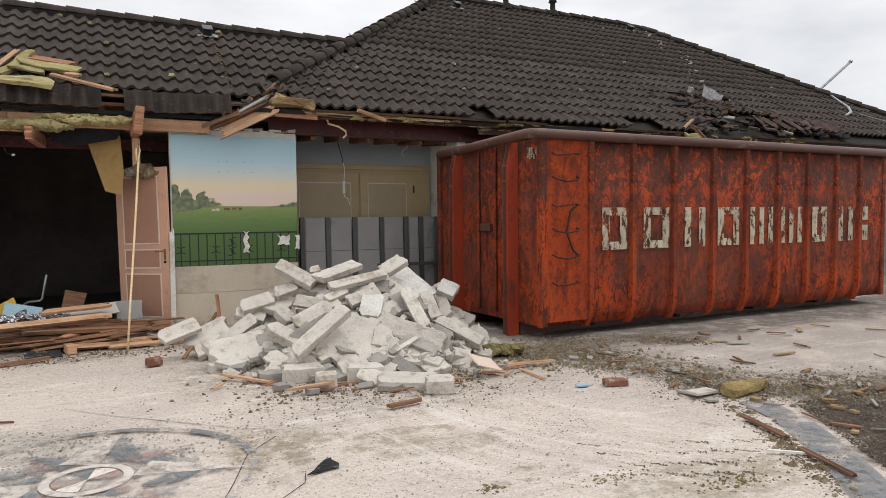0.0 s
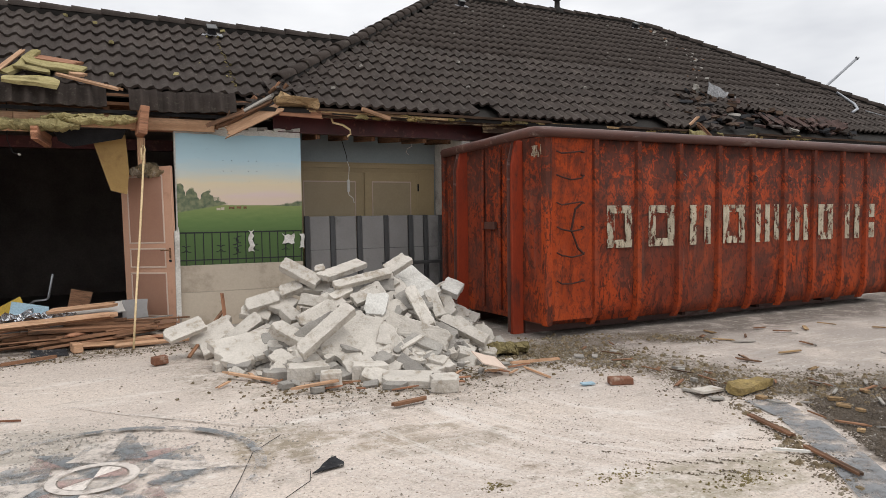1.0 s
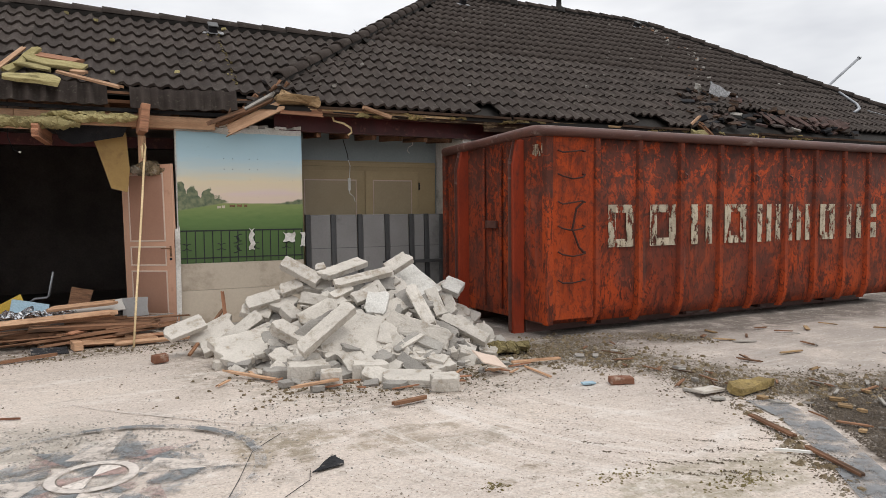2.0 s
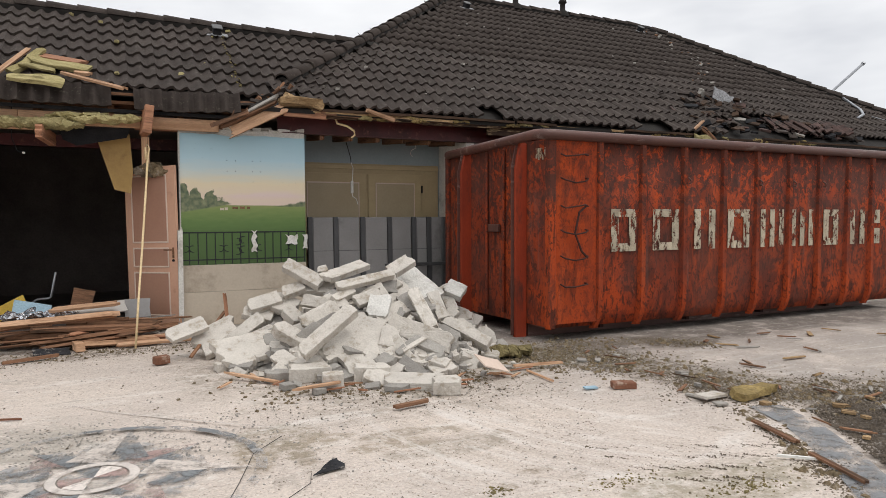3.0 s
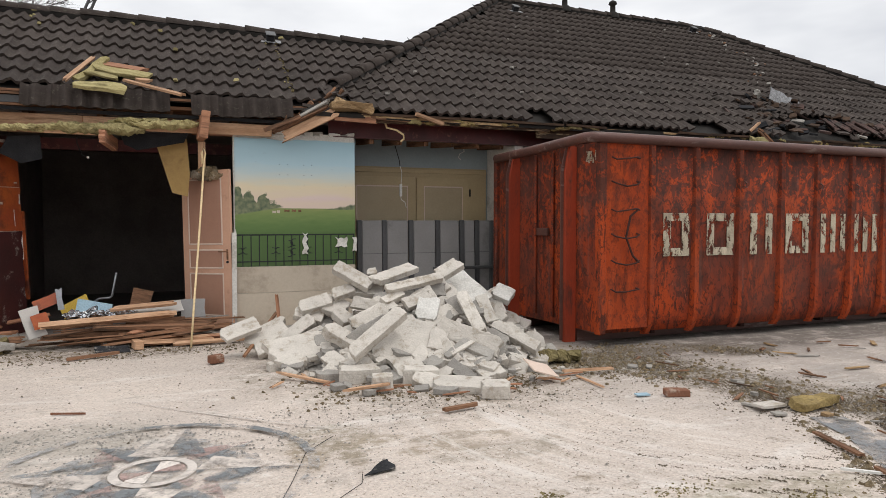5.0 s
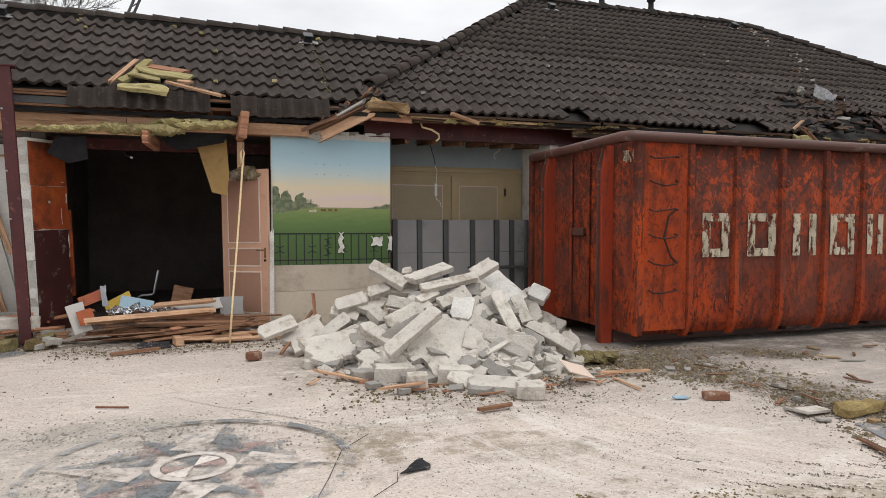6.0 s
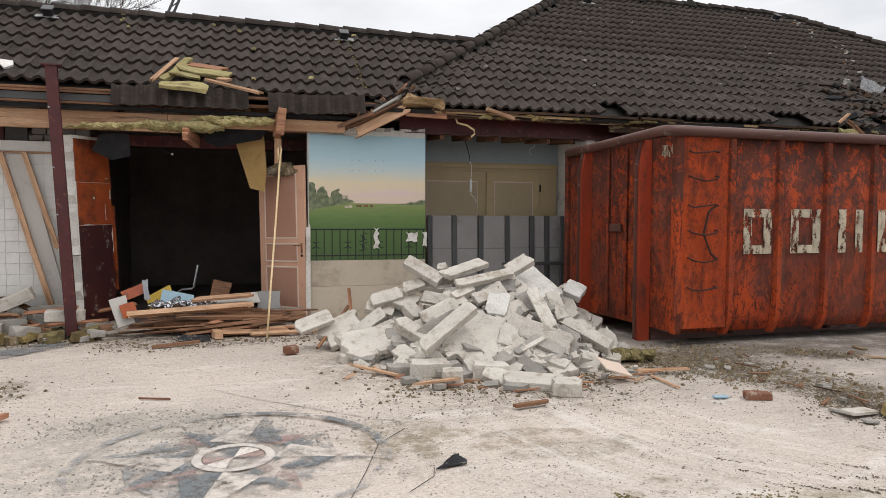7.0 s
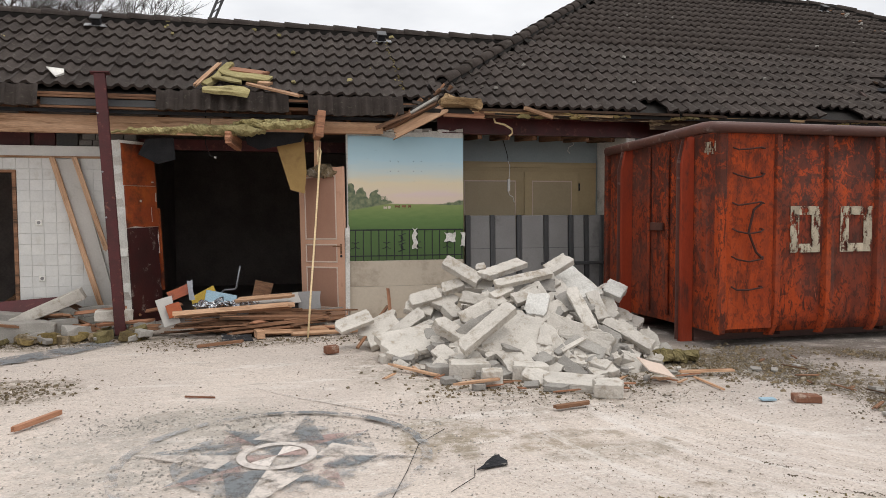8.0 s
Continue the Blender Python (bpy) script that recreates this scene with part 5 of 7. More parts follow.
# ---- eaves of the wing ----
def wing_eaves():
    e = thing("eaves_wing", "torn eaves with hanging tiles and bare timber", "eaves", kind="structure")
    hung = tile_mesh(9)
    rng = random.Random(4)
    for x0, n, gap in ((-6.33, 10, 0.345), (-1.56, 5, 0.32), (0.29, 4, 0.312)):
        for i in range(n):
            ob = new("hung_tile", hung)
            ob.parent = e
            ob.matrix_basis = pose(x0 + i * gap, 9.265, 2.83 + rng.uniform(-0.015, 0.015), 90 + rng.uniform(-4, 3), rng.uniform(-1.5, 1.5), 0) @ Matrix.Diagonal((gap / 0.35, 0.62, 2.0, 1))
    part("batten", box(-6.5, 2.0, 9.27, 9.31, 3.00, 3.03), M_OLDWOOD, e)
    part("batten", box(-3.0, -1.4, 9.25, 9.29, 2.965, 2.992), M_OLDWOOD, e)
    part("zinc_strip", box(-2.9, -1.5, 9.272, 9.285, 2.87, 2.955), M_GREYD, e, "grey metal flashing strip")
    part("batten", box(-2.9, -1.5, 9.24, 9.268, 2.835, 2.86), M_OLDWOOD, e)
    part("felt_edge", box(-6.5, 1.5, 9.27, 9.31, 2.785, 2.825), M_BLACK, e)
    part("fascia_beam", box(-6.5, -0.95, 9.40, 9.48, 2.55, 2.775, 0.006), M_PINE, e, "pine fascia beam")
    part("fascia_beam", box(-0.945, 1.30, 9.36, 9.43, 2.62, 2.77, 0.006), M_PINE, e, "pine fascia beam")
    part("wall_plate", box(0.3, 1.55, 9.50, 9.60, 2.62, 2.78, 0.006), M_REDPINE, e, "pine wall plate")
    part("soffit", box(-6.5, 2.1, 9.35, 9.80, 2.90, 2.94), M_OLDWOOD, e)
    for i in range(10):
        part("rafter", box(-5.6 + i * 0.8, -5.53 + i * 0.8, 9.45, 10.6, 2.76, 2.90), M_OLDWOOD, e)
    return e


wing_eaves()
wool((-2.1, 9.24, 2.555), (-0.9, 9.22, 2.62), 0.16, 0.07, 1)
wool((-1.3, 9.20, 2.60), (-0.25, 9.20, 2.60), 0.2, 0.13, 2)
wool((-0.45, 9.22, 2.66), (0.42, 9.24, 2.72), 0.2, 0.09, 3)
wool((-0.65, 9.24, 2.71), (0.0, 9.24, 2.74), 0.15, 0.06, 8)
tagged(part("beam_stub", chunk(0.10, 0.34, 0.42, 33, 1, 0.012), M_REDPINE, m=pose(0.42, 9.22, 2.69, 0, 6, 4)), "sawn-off pine beam end jutting from the eaves", "beam")
plank((-1.33, 9.25, 2.545), (-0.75, 9.25, 2.54), 0.05, 0.03, M_PINE, "splintered pine lath hanging under the wool", roll=0)
plank((-0.72, 9.05, 2.50), (-0.62, 9.7, 2.46), 0.15, 0.07, M_REDPINE, "pine joist stub in the opening", "beam", "joist_stub", roll=90)
plank((0.42, 9.62, 2.12), (0.42, 9.62, 2.52), 0.11, 0.09, M_PINE, "short pine stud above the door", "beam", "stud")
for k, pts in enumerate((((-0.55, 2.60), (0.25, 2.62), (0.2, 2.50), (-0.35, 2.38), (-0.5, 2.45)), ((-1.75, 2.50), (-1.42, 2.52), (-1.40, 2.24), (-1.62, 2.18), (-1.85, 2.30)))):
    tagged(part("felt_flap", prism(list(pts), 9.44 + 0.03 * k, 9.45 + 0.03 * k), M_BLACK), "black roofing felt hanging torn in the opening", "felt")
tagged(part("hanging_board", prism([(-0.14, 2.50), (0.24, 2.57), (0.27, 2.10), (0.24, 1.81), (0.05, 1.86)], 9.62, 9.635), M_GOLD), "ochre hardboard sheet hanging askew in the opening", "board")
hc = tagged(part("hanging_cable", tube([(-1.02, 9.5, 2.90), (-1.03, 9.5, 2.45), (-0.98, 9.5, 2.30), (-0.92, 9.5, 2.28)], 0.006, sides=5), M_BLACK), "thin black cable hanging from the ceiling", "cable")
part("plug", tube([(-0.925, 9.5, 2.28), (-0.90, 9.5, 2.275)], 0.013, sides=6), M_WHITE, hc, "small white plug")
tagged(part("steel_lintel", box(-2.1, 2.4, 10.4, 10.5, 2.45, 2.60), M_STEEL), "dark maroon steel beam across the room", "beam")
for i in range(3):
    tagged(part("insulation_tuft", fluff(0.30, 0.16, 0.13 + 0.06 * (i == 1), 90 + i, 0.04), M_LITTER if i else M_DEBRIS, m=pose(0.26 + 0.11 * i, 9.66 - 0.03 * i, 2.10 + 0.03 * (i == 1))), "grey-brown wool tuft on top of the door", "insulation")


# ---- the door ----
def door():
    a, b = Vector((0.20, 10.02, 0)), Vector((0.775, 9.41, 0))
    d = b - a
    W, H = d.length, 2.10
    o = thing("panel_door", "salmon-painted panel door standing loose beside the painted wall", "door", Matrix.Translation((a.x, a.y, 0.06)) @ pose(0, 0, 0, 0, 0, math.degrees(math.atan2(d.y, d.x))) @ pose(0, 0, 0, 0, -1.2))
    part("leaf", box(0, W, 0, 0.04, 0, H, 0.003), M_DOOR, o)
    for z0, z1 in ((1.12, 1.97), (0.80, 1.02), (0.16, 0.70)):
        pf = part("panel_field", box(0.13, W - 0.15, -0.006, -0.001, z0, z1), M_DOOR2, o, "darker brown field")
        fr = None
        for x0, x1, y0, y1 in ((0.11, W - 0.13, z0 - 0.02, z0), (0.11, W - 0.13, z1, z1 + 0.02), (0.11, 0.13, z0, z1), (W - 0.15, W - 0.13, z0, z1)):
            fr = box(x0, x1, -0.012, -0.0005, y0, y1, 0.003, fr)
        part("moulding", fr, M_TRIM, pf, "pale moulding round the field")
    hd = part("handle_plate", box(W - 0.075, W - 0.045, -0.008, -0.001, 0.90, 1.04, 0.002), M_OLDWOOD, o, "dull brass handle plate")
    part("lever", tube([(W - 0.06, -0.004, 1.01), (W - 0.06, -0.05, 1.01), (W - 0.17, -0.05, 1.01)], 0.009), M_OLDWOOD, hd, "dull brass lever")
    part("key_hole", tube([(W - 0.06, -0.012, 0.87), (W - 0.06, -0.0005, 0.87)], 0.018), M_BLACK, o)
    part("lock_front", box(W - 0.001, W + 0.003, 0.008, 0.032, 0.88, 1.12), M_BLACK, o)


door()
tagged(part("bent_tube", tube([(0.22, 8.52, 0.0), (0.27, 8.70, 0.55), (0.33, 8.90, 1.15), (0.385, 9.08, 1.75), (0.43, 9.22, 2.27), (0.445, 9.24, 2.36), (0.425, 9.22, 2.40), (0.40, 9.2, 2.36), (0.405, 9.19, 2.22)], 0.0135, sides=8), M_ROPE, smooth=True), "cream plastic conduit leaning against the door", "conduit")
plank((0.795, 9.40, 0.2), (0.80, 9.41, 1.35), 0.06, 0.02, M_PLASTER, "torn white plaster strip beside the door", "strip", "plaster_strip", roll=40, split=0.05)


# ---- recess with built-in doors and grey folding panels ----
def cabinet():
    c = thing("built_in_wardrobe", "ochre built-in wardrobe with pale-lined double doors", "wardrobe", pose(2.6, 10.53, 0))
    part("surround", box(-0.13, 2.42, -0.02, 0.0, 0.05, 2.36), M_OCHRE, c)
    part("head_moulding", box(-0.13, 2.42, -0.045, -0.021, 2.27, 2.33, 0.004), M_OCHRE, c)
    for x0, x1 in ((0.02, 1.13), (1.16, 2.10)):
        dd = part("door", box(x0, x1, -0.045, -0.021, 0.08, 2.20, 0.003), M_OCHRE, c)
        part("field", box(x0 + 0.14, x1 - 0.14, -0.05, -0.0455, 0.3, 2.04), M_OCHRE2, dd)
        fr = None
        for a0, a1, z0, z1 in ((x0 + 0.125, x1 - 0.125, 2.04, 2.06), (x0 + 0.125, x1 - 0.125, 0.28, 0.30), (x0 + 0.125, x0 + 0.14, 0.3, 2.04), (x1 - 0.14, x1 - 0.125, 0.3, 2.04)):
            fr = box(a0, a1, -0.056, -0.0455, z0, z1, 0.002, fr)
        part("moulding", fr, M_TRIM, dd, "pale moulding line")
    part("hinge", box(2.105, 2.125, -0.05, -0.02, 1.9, 2.02), M_IRON, c)


cabinet()


def grey_panels():
    rng = random.Random(3)
    xs = (2.58, 2.97, 3.39, 3.83, 4.24, 4.50, 4.78)
    for i, (x0, x1) in enumerate(zip(xs, xs[1:])):
        w = (x1 - x0) - 0.085
        p = thing("grey_panel", "grey screen panel with dark edge strip standing in the recess", "panel", pose(x0 + 0.08, 9.78 + 0.012 * (i % 2), 0.03, -2, 0, rng.uniform(-2, 2)), "grey panels in the recess")
        bd = part("board", box(0, w, 0, 0.05, 0, 1.47, 0.01), M_GREY, p)
        part("edge_strip", box(-0.075, -0.004, -0.012, 0.05, 0, 1.475, 0.006), M_GREYD, p, "dark grey edge strip")
        part("seam", box(0, w, -0.004, -0.0005, 0.97, 0.976), M_GREYD, bd)
    tagged(part("dark_strip", box(4.73, 4.79, 9.74, 9.78, 0.03, 1.50, 0.006), M_GREYD), "dark grey upright strip ending the row of panels", "strip")
    tagged(part("cross_strip", box(3.75, 4.85, 9.70, 9.735, 0.74, 0.79, 0.005), M_GREYD), "dark rail across the grey panels", "rail")


grey_panels()


def red_beam():
    g = thing("steel_beam", "maroon steel girder across the head of the recess", "beam", pose(2.1, 9.55, 2.67))
    part("web", box(0, 17.0, -0.005, 0.005, 0.012, 0.228), M_STEEL, g)
    for z in (0.0, 0.228):
        part("flange", box(0, 17.0, -0.07, 0.07, z, z + 0.012), M_STEEL, g)


red_beam()
for i in range(6):
    x = 2.75 + i * 0.42
    plank((x, 9.6, 2.66), (x + 0.05, 10.55, 2.74), 0.07, 0.10, M_OLDWOOD, "weathered ceiling joist above the recess", "beam", "joist", seed=i)
tagged(part("ceiling_recess", box(2.58, 5.06, 9.63, 10.55, 2.80, 2.84), M_OLDWOOD), "bare boards above the recess", "ceiling", kind="structure")
hw = tagged(part("hanging_wire", tube([(3.22, 10.1, 2.81), (3.33, 10.08, 2.42), (3.34, 10.08, 2.34)], 0.006, sides=5), M_BLACK), "black wire hanging in the recess", "cable")
part("flex", tube([(3.34, 10.08, 2.34), (3.37, 10.08, 2.25), (3.355, 10.08, 2.05)], 0.006, sides=5), M_WHITE, hw, "white flex")
part("connector_block", box(3.33, 3.37, 10.065, 10.09, 1.87, 2.06, 0.004), M_WHITE, hw, "white connector box")
part("flex_tail", tube([(3.35, 10.08, 1.87), (3.36, 10.08, 1.82), (3.42, 10.08, 1.78), (3.44, 10.08, 1.70)], 0.006, sides=5), M_WHITE, hw)
tagged(part("ceiling_flex", tube([(4.45, 10.2, 2.75), (4.48, 10.2, 2.62), (4.40, 10.2, 2.58), (4.38, 10.2, 2.52), (4.42, 10.2, 2.48)], 0.007, sides=5), M_WHITE), "short white flex on the recess ceiling", "cable")
tagged(part("bent_conduit", tube([(2.84, 9.3, 2.95), (2.88, 9.29, 2.81), (3.02, 9.28, 2.78), (3.12, 9.27, 2.72), (3.13, 9.27, 2.66), (3.08, 9.27, 2.62)], 0.015, sides=6), M_ROPE, smooth=True), "bent cream conduit under the eaves", "conduit")


# ---- eaves of the main roof ----
def main_eaves():
    e = thing("eaves_main", "rotten eaves with split battens and crumbling wool", "eaves", kind="structure")
    rng = random.Random(12)
    part("fascia", box(5.25, 19.9, 9.20, 9.24, 2.76, 2.97), M_FASCIA, e, "rotten dark fascia with flakes of cream paint")
    part("soffit", box(2.2, 19.9, 9.24, 9.62, 2.93, 2.96), M_OLDWOOD, e)
    for row, (y, z, m_) in enumerate(((9.10, 2.965, M_ROT), (9.13, 2.925, M_TORN), (9.17, 2.885, M_FASCIA))):
        x = 2.5
        while x < 18:
            ln = rng.uniform(0.6, 2.2)
            if rng.random() < 0.85:
                plank((x, y + rng.uniform(-0.02, 0.02), z + rng.uniform(-0.02, 0.015)), (x + ln, y + rng.uniform(-0.02, 0.02), z + rng.uniform(-0.02, 0.015)), 0.05, 0.035, m_ if rng.random() < 0.55 or x < 4.5 else M_ROT, name="batten", parent=e, seed=row * 50 + int(x * 7), split=0.04)
            x += ln + rng.uniform(-0.1, 0.12)
    for i in range(26):
        x = rng.uniform(3, 18)
        part("wool_scrap", fluff(rng.uniform(0.15, 0.5), 0.06, 0.05, i, 0.03), M_BATT if i % 3 else M_WOOL, e, m=pose(x, 9.12, rng.uniform(2.88, 2.95), 0, rng.uniform(-6, 6), 0))


main_eaves()
plank((1.42, 9.22, 2.60), (2.10, 9.12, 2.95), 0.13, 0.05, M_PINE, "pine barge board broken off at the roof corner", roll=82, split=0.05)
plank((1.34, 9.16, 2.69), (1.98, 9.07, 3.03), 0.07, 0.06, M_OLDWOOD, "weathered batten over the broken roof corner", roll=70, split=0.06)
plank((1.52, 9.12, 2.80), (1.95, 9.06, 3.06), 0.04, 0.04, M_CONC2, "grey splintered lath at the roof corner", roll=50, split=0.08)
plank((2.07, 9.14, 2.90), (2.66, 9.12, 2.88), 0.10, 0.05, M_REDPINE, "pine trimmer board below the corner tiles", roll=90, split=0.03)
plank((2.62, 9.12, 2.93), (3.40, 9.14, 2.91), 0.08, 0.05, M_OLDWOOD, "splintered trimmer board below the corner tiles", roll=90, split=0.04)
plank((1.20, 9.12, 2.68), (1.60, 9.08, 2.85), 0.05, 0.05, M_OLDWOOD, "splintered lath at the roof corner", split=0.06)
plank((3.22, 9.02, 2.98), (3.62, 9.0, 2.86), 0.07, 0.05, M_PINE, "loose pine offcut hanging from the eaves", split=0.01)
lump("ridge_mortar", 2.30, 9.10, 3.0, 0.55, 0.13, 0.14, 71, M_TORN, "crumbling wooden filler under the hip tile", "filler", rough=0.075)
for i in range(16):
    rng = random.Random(200 + i)
    lump("roof_splinter", 1.55 + 0.05 * i + rng.uniform(-0.1, 0.1), 9.2 + 0.02 * i, 2.86 + 0.03 * i + rng.uniform(-0.05, 0.05), rng.uniform(0.1, 0.3), rng.uniform(0.03, 0.06), rng.uniform(0.03, 0.08), 200 + i, M_TILE if i % 2 else M_OLDWOOD, "broken splinter at the torn roof corner", "splinter", rng.uniform(-30, 30), rng.uniform(-60, 10), rng.uniform(-40, 40), 0.01)


# ---- things on the roofs ----
def slope_at(x, y, main=True):
    return ZM + (y - EM) * math.tan(PITCH) if main else ZW + (y - EW) * math.tan(PITCH)


def roof_vent(x, y, main):
    v = thing("roof_vent", "small black roof vent on crumpled lead flashing", "vent", Matrix.Translation((x, y, slope_at(x, y, main) + 0.05)) @ pose(0, 0, 0, 33), "roof vents")
    part("flashing", prism(ragged(-0.16, 0.16, -0.06, 0.05, 0.04, 0.035, int(x * 10), "tblr"), -0.006, 0.006), M_LEAD, v, "crumpled lead flashing", pose(0, 0, 0.03, -90))
    hood = part("hood", box(-0.06, 0.06, -0.03, 0.12, 0.02, 0.13, 0.015), M_BLACK, v)
    part("hood_cap", box(-0.075, 0.075, -0.05, 0.13, 0.131, 0.15, 0.006), M_GREYD, hood)


for x, y, k in ((-2.69, 11.14, False), (1.54, 11.13, False), (7.50, 14.12, True), (12.88, 14.32, True)):
    roof_vent(x, y, k)


def finial(x):
    f = thing("ridge_ventilator", "dark pot-shaped ventilator on the ridge", "ventilator", pose(x, RM, HM + 0.02), "ridge ventilators")
    prof = ((0.17, 0.0), (0.15, 0.12), (0.07, 0.18), (0.065, 0.34), (0.11, 0.37), (0.09, 0.43), (0.02, 0.47))
    bm = bmesh.new()
    rings = [[bm.verts.new((r * math.cos(a), r * math.sin(a), z)) for a in np.linspace(0, math.tau, 12, endpoint=False)] for r, z in prof]
    for u, v in zip(rings, rings[1:]):
        for i in range(12):
            bm.faces.new((u[i], u[(i + 1) % 12], v[(i + 1) % 12], v[i]))
    bm.faces.new(rings[-1])
    part("pot", bm, M_UNDER, f, smooth=True)


finial(9.20)
finial(10.63)


def skylight():
    s = thing("roof_hatch", "grey metal roof hatch behind the ridge", "roof hatch", pose(11.86, RM + 0.45, HM - 0.12))
    part("upstand", box(-0.44, 0.44, 0, 0.7, 0, 0.38), M_ZINC, s)
    part("lid", box(-0.49, 0.49, -0.06, 0.76, 0.381, 0.42, 0.01), M_GREYD, s)


skylight()


def bent_pipe():
    pts = [(15.8, 10.2, 3.78), (16.15, 10.3, 3.90), (16.5, 10.6, 4.08), (16.98, 11.6, 4.70)]
    top = (18.27, 11.7, 5.57)
    o = thing("bent_mast", "bent galvanised mast pipe lying on the roof", "mast", pose(0, 0, 0))
    part("pipe", tube(pts + [(17.06, 11.7, 4.77), top], 0.035, sides=8), M_ZINC, o, smooth=True)
    part("end_cap", tube([top, (18.31, 11.7, 5.60)], 0.05, sides=8), M_ZINC, o)


bent_pipe()
tagged(part("roof_cable", tube([(16.3, 10.2, 3.85), (16.9, 9.8, 3.62), (17.2, 9.4, 3.3), (17.1, 9.1, 2.7)], 0.012, sides=5), M_ZINC), "grey cable trailing over the eaves", "cable")
# timber and wool dropped on the wing roof
for i, (x0, y0, x1, y1, w, h, m_) in enumerate(((-1.11, 9.23, -0.87, 9.86, 0.05, 0.15, M_PINE), (-0.46, 9.29, 0.17, 9.02, 0.055, 0.16, M_PINE), (-0.72, 9.72, -0.26, 9.62, 0.17, 0.15, M_REDPINE), (-0.33, 9.36, -0.20, 9.34, 0.10, 0.15, M_PINE))):
    plank((x0, y0, slope_at(0, y0, False) + h), (x1, y1, slope_at(0, y1, False) + h), w, 0.03, m_, "broken pine board thrown on the roof tiles", seed=i, roll=25, split=0.05)
for i, (x0, y0, x1, y1, w, t) in enumerate(((-1.08, 9.22, -0.67, 9.84, 0.11, 0.07), (-0.84, 9.63, -0.18, 9.44, 0.24, 0.09), (-1.02, 9.15, -0.44, 9.12, 0.2, 0.07), (-0.92, 9.44, -0.52, 9.34, 0.18, 0.07))):
    ang = math.degrees(math.atan2((y1 - y0) / CP, x1 - x0))
    xm, ym = (x0 + x1) / 2, (y0 + y1) / 2
    ob = part("wool_batt", chunk(math.hypot(x1 - x0, (y1 - y0) / CP) * 0.95, w * 0.8, t * 0.6, 620 + i, 4, 0.034), M_WOOL, m=Matrix.Translation((xm, ym, slope_at(0, ym, False) + 0.15)) @ pose(0, 0, 0, -50 - 4 * i) @ pose(0, 0, 0, 0, -ang))
    tagged(ob, "torn batt of yellow mineral wool dropped on the roof tiles", "insulation")
tagged(part("white_shard", prism([(-0.12, 0.03), (0.09, -0.01), (0.11, -0.11), (0.03, -0.19)], -0.012, 0.012), M_PLASTER, m=Matrix.Translation((-2.80, 9.58, slope_at(0, 9.58, False) + 0.12)) @ pose(0, 0, 0, -50)), "triangular white board shard on the roof tiles", "board shard")
rng = random.Random(77)
for i in range(46):
    main = i % 3 > 0
    y = rng.uniform(9.5, 14.6) if main else rng.uniform(9.5, 11.7)
    x = rng.uniform(y - HIPL + 0.5, 15) if main else rng.uniform(-4, min(y - HIPL - 0.4, 3))
    s = rng.uniform(0.015, 0.045)
    lump("roof_crumb", x, y, slope_at(x, y, main) + 0.085, s * 1.6, s, s, 300 + i, M_WOOL if i % 3 == 0 else M_CONC2, "pale crumb of debris lying on the roof tiles", "debris crumb", rng.uniform(0, 40), 0, rng.uniform(0, 180), 0.01)
# smashed patch of the main roof
for i in range(120):
    rng = random.Random(400 + i)
    u = rng.random()
    x = 9.8 + 4.3 * u + rng.uniform(-0.3, 0.3)
    y = 9.12 + rng.random() * (1.75 - 2.2 * abs(u - 0.3))
    tone = rng.random()
    lump("smashed_tile", x, y, slope_at(x, y) + rng.uniform(0.03, 0.13), rng.uniform(0.1, 0.36), rng.uniform(0.04, 0.16), rng.uniform(0.02, 0.05), 400 + i, M_TILE if tone < 0.3 else M_ROT if tone < 0.62 else M_REDTILE if tone < 0.8 else M_CONC2 if tone < 0.815 else M_BLACK, "broken piece in the smashed part of the roof", "broken tile", rng.uniform(-82, -30), rng.uniform(-18, 18), rng.uniform(-60, 60), 0.010)
tumbled = tile_mesh(5)
tumbled.materials[0] = M_REDTILE
rng = random.Random(55)
for i in range(20):
    x, y = 11.7 + 2.3 * i / 19 + rng.uniform(-0.15, 0.15), 9.15 + rng.uniform(0, 0.55)
    ob = new("tumbled_tile", tumbled)
    ob.matrix_basis = Matrix.Translation((x, y, slope_at(x, y) + rng.uniform(0.0, 0.06))) @ pose(0, 0, 0, 33 + rng.uniform(-14, 12), rng.uniform(-16, 16), rng.uniform(-35, 35))
    tagged(ob, "reddish brown roof tile tumbled loose at the smashed eaves", "roof tile", "tumbled tiles")
lump("plaster_lump", 11.15, 10.55, slope_at(0, 10.55) + 0.12, 0.22, 0.13, 0.08, 501, M_CONC2, "pale mortar lump in the smashed roof", "mortar lump", 30, 10, 20, 0.04)
tagged(part("bent_sheet", prism(ragged(-0.36, 0.36, -0.16, 0.16, 0.10, 0.06, 6, "tblr"), -0.01, 0.01), M_LEAD, m=Matrix.Translation((11.75, 10.42, slope_at(0, 10.42) + 0.12)) @ pose(0, 0, 0, -22, 24, -12)), "buckled grey metal sheet in the smashed roof", "metal sheet")
lump("wool_tuft", 9.55, 9.0, 2.82, 0.28, 0.26, 0.16, 502, M_WOOL, "tuft of yellow wool bulging from the eaves", "insulation", rough=0.07)
for i, (a, c) in enumerate((((9.62, 9.05, 3.05), (10.05, 8.95, 2.66)), ((9.7, 9.1, 3.1), (10.2, 9.0, 2.64)), ((9.45, 9.1, 3.05), (9.65, 9.1, 3.2)))):
    plank(a, c, 0.06, 0.03, M_OLDWOOD if i < 2 else M_PINE, "splintered batten sticking from the smashed eaves", seed=i, split=0.04)

